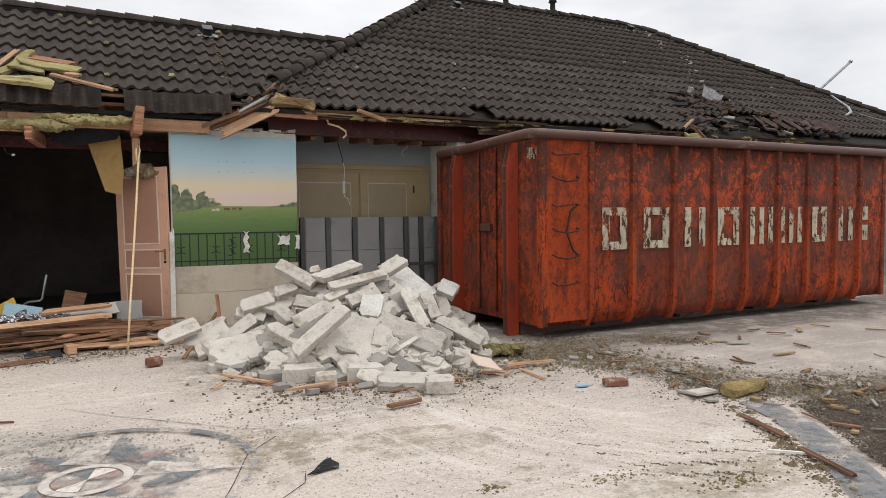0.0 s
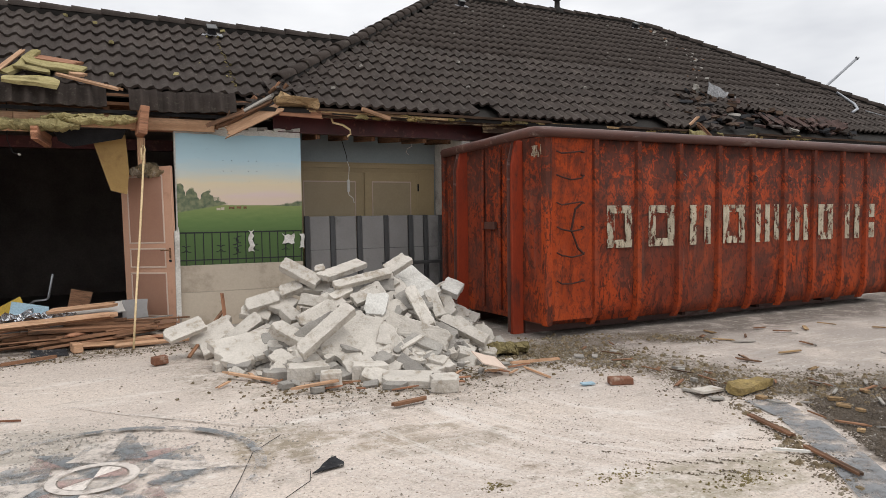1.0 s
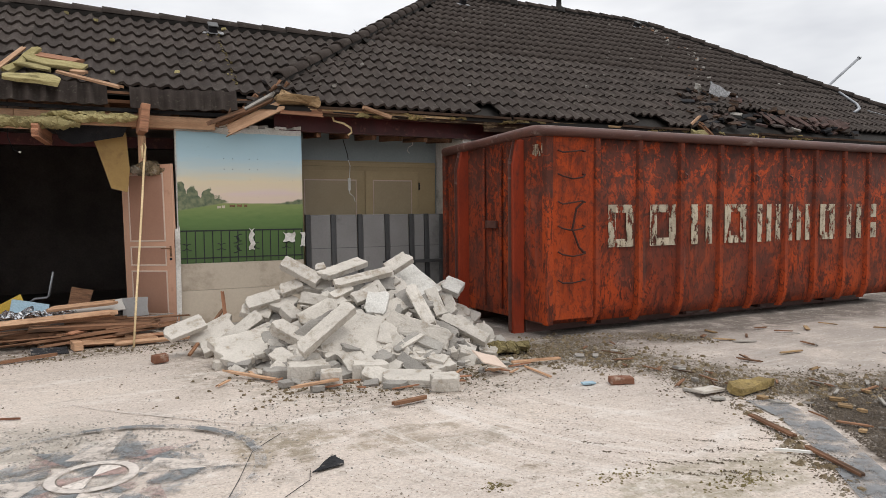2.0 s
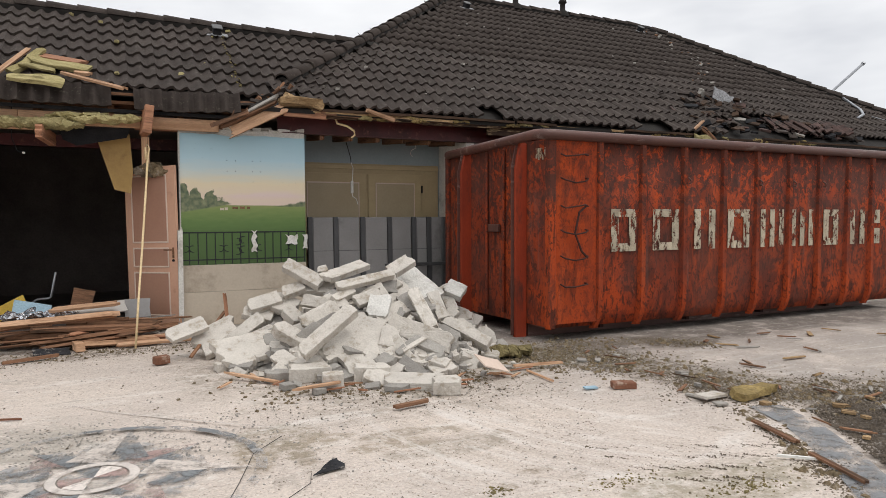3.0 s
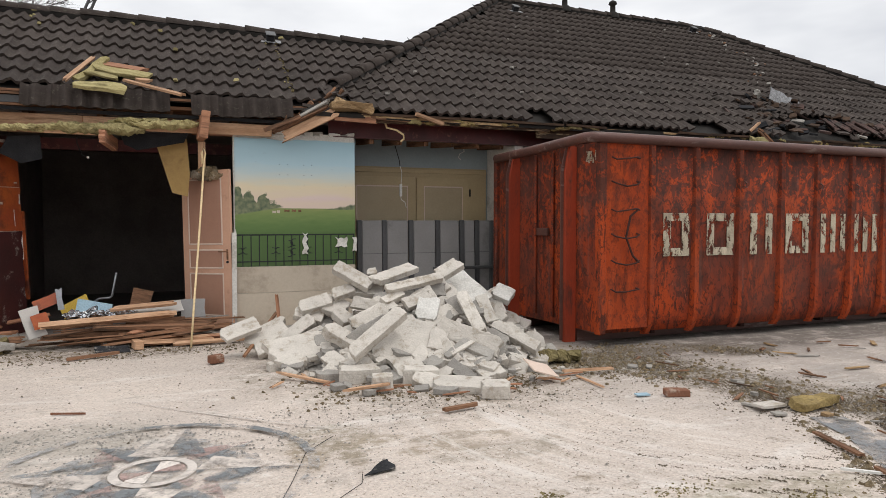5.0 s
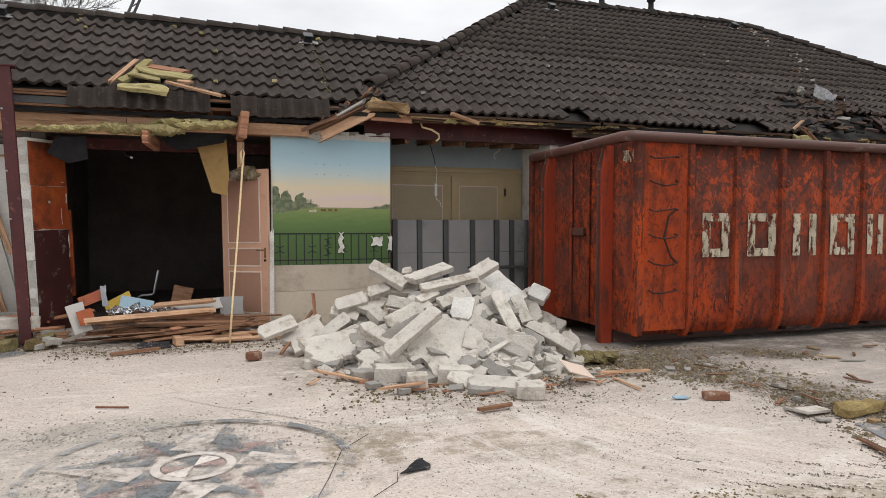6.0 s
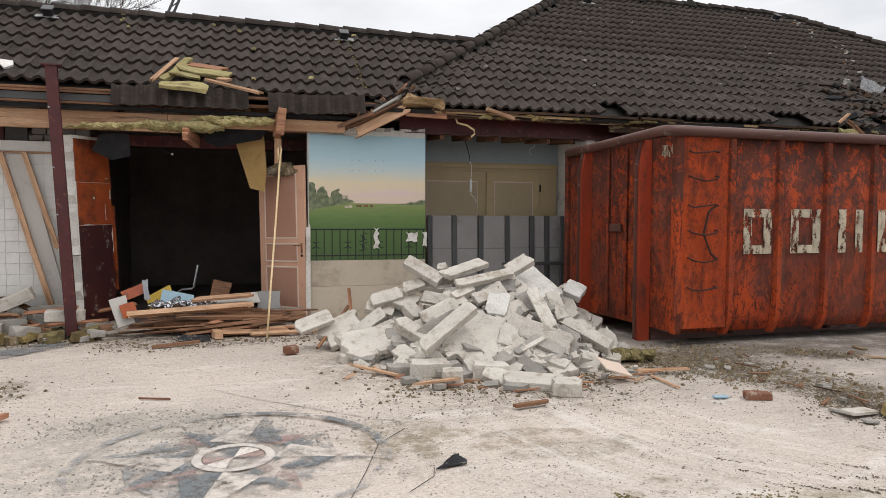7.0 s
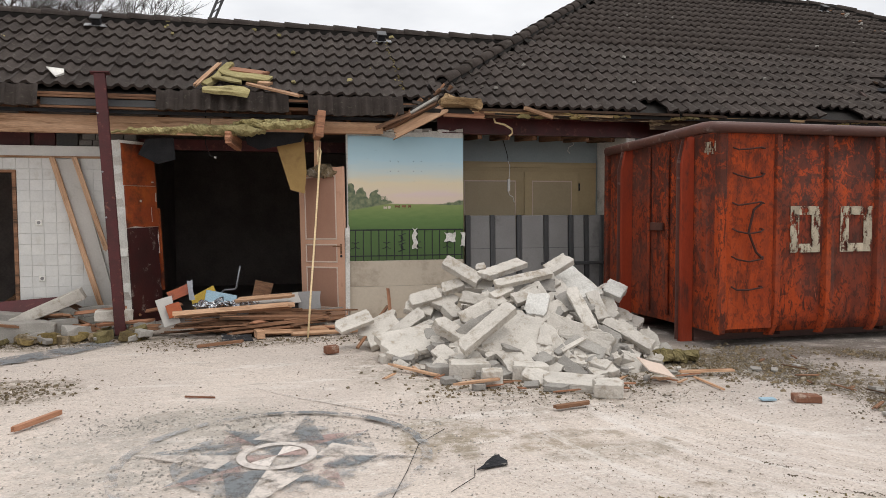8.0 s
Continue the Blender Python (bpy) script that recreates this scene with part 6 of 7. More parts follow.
rng = random.Random(91)
for i in range(34):
    u = i / 33
    x, y = (13.5 - 0.5 * u - 1.6 * max(0, u - 0.6) * 2 + rng.gauss(0, 0.12), 14.7 - 3.8 * u + rng.gauss(0, 0.12))
    s = rng.uniform(0.02, 0.05)
    lump("roof_crumb", x, y, slope_at(x, y) + 0.085, s * 1.8, s, s, 700 + i, M_CONC2 if i % 3 else M_OLDWOOD, "pale crumb of debris lying on the roof tiles", "debris crumb", 33, 0, rng.uniform(0, 180), 0.008)
for i in range(26):
    y = 11.25 - 0.072 * i
    lump("moss_crumb", 1.60 + rng.gauss(0, 0.015), y, slope_at(0, y, False) + 0.085, 0.03, 0.014, 0.04, 740 + i, M_MOSS, "greenish moss streak below the roof vent", "moss", 33, 0, rng.uniform(0, 180), 0.008)


# ---- wood heap in front of the room ----
rng = random.Random(21)
WOODS = (
    ((-1.35, 8.95, 0.29), (0.03, 8.95, 0.36), 0.09, 0.06, 1), ((-0.64, 9.2, 0.42), (0.05, 9.2, 0.46), 0.11, 0.03, 1),
    ((-0.81, 8.9, 0.24), (0.44, 8.9, 0.20), 0.10, 0.04, 0), ((-0.80, 8.78, 0.11), (0.46, 8.82, 0.20), 0.12, 0.03, 0),
    ((-0.27, 8.72, 0.06), (0.45, 8.70, 0.05), 0.08, 0.05, 1), ((0.05, 8.62, 0.04), (0.92, 8.66, 0.05), 0.05, 0.03, 1),
    ((0.15, 8.72, 0.09), (0.85, 8.80, 0.08), 0.05, 0.03, 1), ((-1.1, 9.05, 0.16), (0.2, 9.0, 0.14), 0.12, 0.05, 0),
    ((-0.9, 8.95, 0.30), (0.15, 9.02, 0.29), 0.06, 0.03, 0), ((-0.7, 8.74, 0.05), (0.2, 8.8, 0.12), 0.08, 0.03, 0),
)
for i, (a, c, w, t, fresh) in enumerate(WOODS):
    plank(a, c, w, t, M_PINE if fresh else M_OLDWOOD, "fresh pine beam on the heap of demolition wood" if fresh else "old brown board in the heap of demolition wood", seed=i, roll=rng.uniform(-40, 40), split=0.05)
for i in range(60):
    x, y = rng.uniform(-1.15, 0.5), rng.uniform(8.75, 9.45)
    z = max(0.03, 0.30 - 0.5 * abs(y - 9.1)) * rng.uniform(0.2, 1.0)
    a, ln = rng.gauss(0.08, 0.3), rng.uniform(0.25, 0.9)
    dx, dy = math.cos(a) * ln / 2, math.sin(a) * ln / 2
    plank((x - dx, y - dy, z), (x + dx, y + dy, z + rng.uniform(-0.04, 0.05)), rng.uniform(0.02, 0.09), rng.uniform(0.010, 0.03), M_OLDWOOD if rng.random() < 0.75 else M_REDPINE if rng.random() < 0.7 else M_CONC2, "splintered board in the heap of demolition wood", seed=i + 30, roll=rng.uniform(-60, 60), split=0.07)


def sheet(x, y, z, w, h, rx, ry, rz, material, label, seed, t=0.012, name="board_scrap", category="board"):
    return tagged(part(name, prism(ragged(-w / 2, w / 2, -h / 2, h / 2, 0.15, 0.02, seed, "tr"), -t / 2, t / 2), material, m=pose(x, y, z, rx, ry, rz)), label, category)


sheet(-1.48, 9.10, 0.31, 0.20, 0.36, -18, -14, 20, M_BOARD, "white-edged panel scrap in the wood heap", 1, 0.03)
sheet(-1.40, 9.06, 0.33, 0.17, 0.17, -18, -14, 20, M_ORANGEP, "orange laminate scrap in the wood heap", 2)
sheet(-1.36, 9.3, 0.53, 0.30, 0.14, -30, -22, 10, M_ORANGEP, "orange laminate scrap in the wood heap", 3)
sheet(-1.22, 9.25, 0.56, 0.07, 0.26, -10, -6, 10, M_ZINC, "grey metal strip in the wood heap", 4)
sheet(-1.10, 9.62, 0.42, 0.34, 0.20, -40, -28, 0, M_YELLOW, "yellow board scrap in the wood heap", 5)
sheet(-0.88, 9.50, 0.40, 0.40, 0.22, -45, 14, 8, M_PBLUE, "pale blue board scrap in the wood heap", 6)
sheet(-0.37, 9.62, 0.34, 0.25, 0.55, -12, 14, 10, M_OLDWOOD, "worn brown board leaning in the room", 7, 0.02)
sheet(0.28, 9.4, 0.36, 0.30, 0.24, -20, 0, 0, M_GREY, "grey board scrap by the door", 8)
sheet(-0.25, 9.35, 0.38, 0.8, 0.30, -70, -4, 5, M_BOARD, "dirty white board in the wood heap", 9)
sheet(-0.62, 8.58, 0.03, 0.36, 0.22, -80, 4, 10, M_FELT, "black felt scrap before the wood heap", 10)
tagged(part("chrome_leg", tube([(-1.05, 9.9, 0.04), (-0.98, 9.86, 0.40), (-0.85, 9.82, 0.49), (-0.72, 9.8, 0.50), (-0.695, 9.8, 0.52), (-0.64, 9.8, 0.82)], 0.014, sides=8), M_ZINC, smooth=True), "bent chrome furniture leg sticking from the heap", "furniture leg")
for i in range(5):
    tagged(part("foil_scrap", fluff(rng.uniform(0.2, 0.4), 0.14, 0.05, 40 + i, 0.06), M_FOIL, m=pose(-1.18 + 0.11 * i, 9.2 + 0.05 * (i % 2), 0.36, 0, rng.uniform(-15, 15), rng.uniform(-20, 40))), "crumpled silver foil in the wood heap", "foil")
lump("timber_block", -0.36, 8.66, 0.055, 0.10, 0.10, 0.22, 601, M_PINE, "short pine block before the wood heap", "wood block", 0, 0, 12, 0.006, cuts=1)
lump("brick", 0.43, 7.48, 0.05, 0.15, 0.08, 0.10, 602, M_BRICK, "red brick lying on the screed", "brick", 0, 0, 15, 0.006, cuts=1)

# ---- broken blocks before the tiled wall ----
for i, (x, y, z, w, h, t, ry, rz, k) in enumerate((
        (-3.15, 9.12, 0.13, 0.75, 0.24, 0.22, 3, 8, "g"), (-2.75, 9.35, 0.12, 0.34, 0.24, 0.2, 0, 12, "g"), (-2.95, 9.5, 0.36, 0.85, 0.14, 0.35, -24, 10, "c"),
        (-2.12, 9.2, 0.27, 0.42, 0.13, 0.2, 4, 5, "c"), (-2.35, 9.55, 0.30, 0.5, 0.12, 0.2, -3, 0, "g"), (-3.4, 9.5, 0.25, 0.6, 0.12, 0.3, 10, 20, "g"),
        (-2.5, 9.1, 0.09, 0.34, 0.16, 0.2, 8, 40, "g"), (-1.78, 9.2, 0.12, 0.26, 0.13, 0.16, -8, 25, "g"))):
    lump("wall_block_broken", x, y, z, w, h, t, 620 + i, M_CONC if k == "c" else M_CONC2, "broken pale concrete block before the tiled wall" if k == "c" else "grey building block before the tiled wall", "concrete block", 0, ry, rz, 0.015, cuts=2)
for i in range(22):
    a = rng.uniform(0, math.pi)
    x, y, ln = rng.uniform(-3.6, -1.8), rng.uniform(8.9, 9.6), rng.uniform(0.2, 0.8)
    z = rng.uniform(0.05, 0.35)
    plank((x, y, z), (x + ln * math.cos(a), y + 0.3 * ln * math.sin(a), z + rng.uniform(-0.08, 0.12)), rng.uniform(0.03, 0.09), 0.03, M_OLDWOOD if i % 3 else M_REDPINE, "broken lath among the blocks", seed=70 + i, roll=rng.uniform(0, 90), split=0.05)
for i in range(44):
    w_ = rng.uniform(0.05, 0.16)
    lump("wool_clod", rng.uniform(-3.6, -1.7), 8.75 + rng.uniform(0, 0.5), rng.uniform(0.03, 0.08), w_ * 1.4, w_ * 0.7, w_, 770 + i, (M_MOSS, M_LITTER, M_CONC2, M_BATT)[i % 4], "clod of dirty rubble and wool among the blocks", "rubble clod", 0, rng.uniform(-20, 20), rng.uniform(-60, 60), 0.03)
plank((-4.1, 9.7, 0.30), (-2.9, 9.75, 0.37), 0.2, 0.03, M_STEEL, "maroon board lying at the wall's foot", "board", "maroon_board", roll=60)
for i in range(6):
    plank((-4.4 + 0.1 * i, 10.6 + 0.2 * i, 0.05), (-3.3, 10.4 + 0.1 * i, 0.5 + 0.14 * i), 0.08, 0.03, M_OLDWOOD, "old board leaning inside the kitchen doorway", seed=i, roll=20)

# ---- pieces on the yard ----
plank((-1.90, 5.25, 0.035), (-1.72, 5.62, 0.035), 0.04, 0.035, M_REDPINE, "red-brown stick lying on the yard", "stick", "stick")
plank((-0.86, 5.95, 0.012), (-0.64, 5.87, 0.012), 0.014, 0.014, M_BRICK, "thin red-brown stick on the screed", "stick", "stick")
plank((-1.02, 8.2, 0.02), (-0.55, 8.35, 0.03), 0.05, 0.03, M_OLDWOOD, "old lath on the screed", "stick", "stick")
plank((4.12, 3.37, 0.03), (3.98, 2.93, 0.03), 0.045, 0.015, M_OLDWOOD, "old lath on the dirt", "stick", "stick")
plank((3.87, 2.76, 0.03), (3.72, 2.32, 0.03), 0.04, 0.015, M_OLDWOOD, "old lath on the dirt", "stick", "stick")
plank((3.68, 2.83, 0.02), (3.82, 2.70, 0.02), 0.02, 0.015, M_WHITE, "white plastic strip on the screed", "strip", "plastic_strip")
plank((3.50, 5.60, 0.05), (4.02, 5.58, 0.04), 0.05, 0.02, M_PINE, "pine lath beside the rubble heap", "stick", "stick")
plank((3.55, 5.05, 0.02), (3.57, 5.5, 0.02), 0.02, 0.015, M_PINE, "thin pine splinter on the screed", "stick", "stick")
plank((1.95, 4.86, 0.03), (2.25, 4.92, 0.03), 0.045, 0.025, M_OLDWOOD, "dark wood piece before the rubble heap", "stick", "stick")
plank((1.36, 5.62, 0.06), (1.70, 5.62, 0.08), 0.045, 0.02, M_PINE, "splintered pine piece before the rubble heap", "stick", "stick", split=0.05)
plank((0.95, 6.55, 0.05), (1.30, 6.1, 0.03), 0.04, 0.02, M_PINE, "splintered pine lath before the rubble heap", "stick", "stick", split=0.05)
plank((0.72, 7.5, 0.05), (1.15, 8.1, 0.42), 0.035, 0.02, M_OLDWOOD, "brown lath leaning on the rubble heap", "stick", "stick")
plank((1.15, 7.9, 0.35), (1.13, 7.92, 0.62), 0.04, 0.02, M_REDPINE, "broken lath sticking up from the heap", "stick", "stick", split=0.05)
lump("brick", 4.0, 4.60, 0.03, 0.24, 0.06, 0.10, 640, M_BRICK, "dusty red brick lying on the screed", "brick", 0, 0, -22, 0.006, cuts=1)
sheet(4.40, 4.02, 0.03, 0.30, 0.12, -88, 4, 10, M_CONC, "white board piece lying on the dirt", 20, 0.02)
lump("wool_batt", 4.76, 3.92, 0.045, 0.50, 0.17, 0.06, 641, M_BATT, "ochre mineral wool batt lying on the dirt", "insulation", -85, 0, 8, 0.02, cuts=2)
tagged(part("moss_clump", fluff(0.55, 0.28, 0.09, 42, 0.06), M_MOSS, m=pose(3.5, 6.25, 0.07, 0, 0, -12)), "mossy sod beside the rubble heap", "moss")
sheet(3.15, 5.45, 0.14, 0.30, 0.22, -68, 18, 10, M_TRIM, "torn pinkish cardboard on the rubble heap", 22, 0.012, "cardboard_scrap", "cardboard")
tagged(part("felt_scrap", prism([(-0.15, -0.075), (-0.03, -0.07), (0.06, -0.075), (0.085, -0.03), (0.08, 0.05), (0.095, 0.085), (0.045, 0.075), (-0.03, 0.02), (-0.08, -0.03)], -0.003, 0.003), M_FELT, m=pose(1.15, 3.92, 0.012, -89, 0, 12)), "torn black felt scrap lying flat on the screed", "felt")
sheet(3.72, 4.72, 0.012, 0.12, 0.06, -88, 0, -10, M_PBLUE, "pale blue scrap on the screed", 24)
rng = random.Random(47)
for i in range(22):
    x, y, a, ln = rng.uniform(5.6, 9.5), rng.uniform(4.1, 6.0), rng.uniform(0, math.pi), rng.uniform(0.06, 0.3)
    plank((x, y, 0.015), (x + ln * math.cos(a), y + ln * math.sin(a), 0.02), rng.uniform(0.015, 0.05), 0.012, (M_OLDWOOD, M_CONC2, M_TORN)[i % 3], "scrap of broken lath on the open yard", "stick", "stick", seed=1200 + i, split=0.04)
rng = random.Random(31)
for i in range(46):
    x, y = (4.72 + rng.gauss(0, 0.28), rng.uniform(3.6, 6.2)) if i % 2 else (4.5 + 1.3 * rng.random(), 2.7 + 1.0 * rng.random())
    ln, a = rng.uniform(0.05, 0.24), rng.uniform(0, math.pi)
    if i % 3:
        plank((x, y, 0.02), (x + ln * math.cos(a), y + ln * math.sin(a), 0.025), rng.uniform(0.008, 0.03), 0.01, M_CONC2 if i % 4 == 0 else M_OLDWOOD, "splinter of wood lying in the dirt", "stick", "stick", seed=i, split=0.03)
    else:
        ob = part("stone_lump", broken(rng.uniform(0.05, 0.15), rng.uniform(0.04, 0.10), rng.uniform(0.015, 0.03), 660 + i), M_CONC2 if i % 2 else M_TORN, m=pose(x, y, 0.015, -88, rng.uniform(-6, 6), rng.uniform(0, 180)))
        tagged(ob, "flat broken lump of rubble in the dirt", "rubble lump")
for i in range(26):
    u = rng.random()
    x, y = 1.0 + 2.5 * u + rng.gauss(0, 0.1), 6.25 - 0.75 * min(1, u * 2.2) + rng.gauss(0, 0.1)
    ln, a = rng.uniform(0.06, 0.22), rng.gauss(0.2, 0.7)
    plank((x, y, 0.02), (x + ln * math.cos(a), y + ln * math.sin(a), 0.03), rng.uniform(0.012, 0.035), 0.012, M_REDPINE if i % 3 else M_PINE, "splinter of pine at the foot of the rubble heap", "stick", "stick", seed=900 + i, split=0.03)
for k, pts in enumerate((((0.80, 3.55), (0.98, 3.72), (1.02, 3.86)), ((0.38, 3.3), (0.62, 3.9), (0.78, 4.35), (1.02, 4.62)))):
    tagged(part("thin_wire", tube([(x, y, 0.008) for x, y in pts], 0.0022, sides=5), M_BLACK), "thin dark wire lying on the screed", "wire")


# ---- faded painted compass rose on the screed ----
def worn_paint(name, colour, amount):
    m = surf(name, colour, tuple(c * 0.85 for c in colour), 4, 0.85, 0.2, 40)
    n, l = m.node_tree.nodes, m.node_tree.links
    co, t, r = n.new("ShaderNodeTexCoord"), n.new("ShaderNodeTexNoise"), n.new("ShaderNodeMapRange")
    t.inputs["Scale"].default_value, t.inputs["Detail"].default_value, t.inputs["Roughness"].default_value = 4.5, 8, 0.75
    r.inputs["From Min"].default_value, r.inputs["From Max"].default_value = amount - 0.08, amount + 0.08
    r.inputs["To Min"].default_value, r.inputs["To Max"].default_value = 0.95, 0.0
    l.new(co.outputs["Object"], t.inputs["Vector"])
    l.new(t.outputs[0], r.inputs["Value"])
    l.new(r.outputs[0], n["Principled BSDF"].inputs["Alpha"])
    return m


P_DARK, P_WHITE = worn_paint("worn_slate_paint", (0.21, 0.222, 0.23), 0.495), worn_paint("worn_white_paint", (0.66, 0.60, 0.55), 0.58)
P_FAINT = worn_paint("faint_white_paint", (0.62, 0.555, 0.50), 0.52)
P_RED, P_GREY = worn_paint("worn_red_paint", (0.38, 0.27, 0.245), 0.48), worn_paint("worn_grey_paint", (0.36, 0.355, 0.35), 0.47)


def compass():
    c = thing("painted_compass", "faded compass rose painted on the screed", "floor painting", pose(-0.12, 4.34, 0.006, 0, 0, -14))

    def ring(r0, r1, a0, a1, z):
        bm = bmesh.new()
        k = 40
        A_ = [(bm.verts.new((r0 * math.cos(a), r0 * math.sin(a), z)), bm.verts.new((r1 * math.cos(a), r1 * math.sin(a), z))) for a in np.linspace(a0, a1, k + 1)]
        for u, v in zip(A_, A_[1:]):
            bm.faces.new((u[0], u[1], v[1], v[0]))
        return bm

    part("ring_arc", ring(0.905, 0.965, 0.35, 2.0, 0.0085), P_DARK, c, "slate arc of the ring, less worn")
    part("outer_ring", ring(0.90, 0.97, 0, math.tau, 0.006), P_GREY, c, "faded grey ring")
    part("inner_field", ring(0.25, 0.62, 0, math.tau, 0.004), P_GREY, c)
    part("hub_ring", ring(0.19, 0.245, 0, math.tau, 0.010), P_WHITE, c, "white hub ring")
    for i in range(8):
        a = i * math.tau / 8
        part("hub_wedge", ring(0.0, 0.18, a, a + math.tau / 8, 0.008), (P_RED, P_WHITE, P_DARK, P_DARK, P_RED, P_WHITE, P_DARK, P_DARK)[i], c)
        long = i % 2 == 0
        R_, w = (0.90, 0.24) if long else (0.72, 0.2)
        for s, m_ in ((1, P_FAINT if long else P_RED), (-1, P_DARK)):
            f = [(0.24 * math.cos(a), 0.24 * math.sin(a)), (R_ * math.cos(a), R_ * math.sin(a)), (0.30 * math.cos(a) - s * w * math.sin(a), 0.30 * math.sin(a) + s * w * math.cos(a))]
            bm = flat([(x, y, 0.0075 if long else 0.0065) for x, y in (f if s > 0 else f[::-1])])
            part("star_point", bm, m_, c)


compass()


def strip(name, pts, w, label):
    """A band of smooth grey concrete let into the yard."""
    bm = bmesh.new()
    P_ = [Vector((x, y, 0)) for x, y in pts]
    prev = None
    for i, p in enumerate(P_):
        d = (P_[min(i + 1, len(P_) - 1)] - P_[max(i - 1, 0)]).normalized()
        s = Vector((-d.y, d.x, 0)) * w / 2
        pair = (bm.verts.new(p + s + Vector((0, 0, 0.012))), bm.verts.new(p - s + Vector((0, 0, 0.012))))
        if prev:
            bm.faces.new((prev[0], pair[0], pair[1], prev[1]))
        prev = pair
    bmesh.ops.recalc_face_normals(bm, faces=bm.faces[:])
    tagged(part(name, bm, M_STRIP), label, "paving", kind="structure")


M_STRIP = worn_paint("smooth_grey_concrete", (0.235, 0.24, 0.247), 0.53)
for k, pts in enumerate((((-0.31, 6.1), (0.03, 5.72), (0.48, 5.3), (0.8, 5.02), (1.07, 4.8)), ((0.24, 5.17), (0.45, 5.07), (0.75, 4.93)))):
    bm = bmesh.new()
    rng = random.Random(k)
    prev = None
    fine = [Vector((*(Vector(p).lerp(Vector(q), j / 8)), 0.009)) for p, q in zip(pts, pts[1:]) for j in range(8)]
    for p in fine:
        w_ = rng.uniform(0.002, 0.014)
        pair = (bm.verts.new(p + Vector((0, w_, 0))), bm.verts.new(p - Vector((0, w_, 0))))
        if prev:
            bm.faces.new((prev[0], prev[1], pair[1], pair[0]))
        prev = pair
    tagged(part("chalky_scratch", bm, P_WHITE), "long chalky white scratch in the screed", "scratch", kind="structure")
strip("paving_band", [(-4.5, 7.0), (-3.4, 7.55), (-2.7, 8.05), (-2.05, 8.75)], 0.42, "smooth grey concrete band in the yard")
strip("paving_band_far", [(4.58, 3.66), (4.42, 3.22), (4.12, 2.77), (3.80, 2.36), (3.45, 1.95), (3.0, 1.45)], 0.27, "smooth grey concrete band half under dirt")


# ---- crumbs and dirt, beyond counting ----
def near_line(rng, pts, spread):
    k = rng.randrange(len(pts) - 1)
    u = rng.random()
    return (pts[k][0] + (pts[k + 1][0] - pts[k][0]) * u + rng.gauss(0, spread), pts[k][1] + (pts[k + 1][1] - pts[k][1]) * u + rng.gauss(0, spread))


def crumbs(name, places, lo, hi, material, label, seed, z=0.0):
    rng = random.Random(seed)
    verts, faces = [], []
    for x, y in places:
        s = lo + (hi - lo) * rng.random() ** 3
        k = len(verts)
        a = rng.uniform(0, math.tau)
        ca, sa = math.cos(a), math.sin(a)
        for px, py, pz in ((-1, -0.7, 0), (1, -0.8, 0), (0.9, 0.8, 0), (-0.9, 0.7, 0), (-0.5, -0.4, 0.9), (0.6, -0.3, 1.0), (0.4, 0.5, 0.7), (-0.4, 0.4, 0.8)):
            px, py, pz = px * s * rng.uniform(0.5, 1.2), py * s * rng.uniform(0.5, 1.2), pz * s * rng.uniform(0.5, 1.1)
            verts.append((x + px * ca - py * sa, y + px * sa + py * ca, z + pz - 0.003))
        faces += [tuple(i + k for i in f) for f in ((4, 5, 6, 7), (0, 1, 5, 4), (1, 2, 6, 5), (2, 3, 7, 6), (3, 0, 4, 7))]
    me = bpy.data.meshes.new(name)
    me.from_pydata(verts, [], faces)
    me.materials.append(material)
    tagged(new(name, me), label, "debris", kind="stuff")


rng = random.Random(5)
BAND = [(3.9, 6.4), (4.5, 6.1), (4.7, 5.4), (4.74, 4.7), (4.85, 4.1), (5.3, 3.75), (6.3, 3.35)]
BAND_FAR = [(4.6, 6.6), (5.3, 6.46), (5.9, 6.16), (6.3, 5.7)]
BAND2 = [(4.35, 3.65), (4.05, 3.05), (3.75, 2.6), (3.5, 2.2)]
dark = [near_line(rng, BAND, 0.30) for _ in range(19000)] + [near_line(rng, BAND_FAR, 0.12) for _ in range(3500)] + [near_line(rng, BAND2, 0.06) for _ in range(3000)]
soil = [(0.67 * y_ + 2.5 + abs(rng.gauss(0, 0.6)), y_) for y_ in (rng.uniform(1.6, 3.5) for _ in range(14000))]
clods = [near_line(rng, BAND, 0.32) for _ in range(1500)] + [near_line(rng, BAND_FAR, 0.14) for _ in range(260)] + [near_line(rng, BAND2, 0.08) for _ in range(200)]
dark += [(rng.gauss(2.6, 0.8), rng.gauss(5.25, 0.28)) for _ in range(900)]
dark += [(rng.uniform(-1.6, 0.9), rng.gauss(8.45, 0.28)) for _ in range(900)] + [(rng.uniform(-3.9, -1.7), rng.gauss(8.9, 0.18)) for _ in range(1100)]
dark += [(rng.gauss(-2.35, 0.3), rng.gauss(6.5, 0.3)) for _ in range(900)]
treads = []
for k in range(13):
    for j in range(4):
        x0, y0 = 2.75 + k * 0.135, 3.55 - 0.2 * j - 0.06 * k
        treads += [(x0 + 0.10 * u + rng.gauss(0, 0.009), y0 - 0.11 * u + rng.gauss(0, 0.009)) for u in (rng.random() for _ in range(rng.randrange(10, 90)))]
dark += [(rng.uniform(-3, 6), rng.uniform(2.2, 9)) for _ in range(500)]
specks = [(rng.uniform(-3, 6), rng.uniform(2.2, 9)) for _ in range(3500)] + [(rng.gauss(2.3, 0.9), rng.gauss(3.9, 0.7)) for _ in range(2200)]
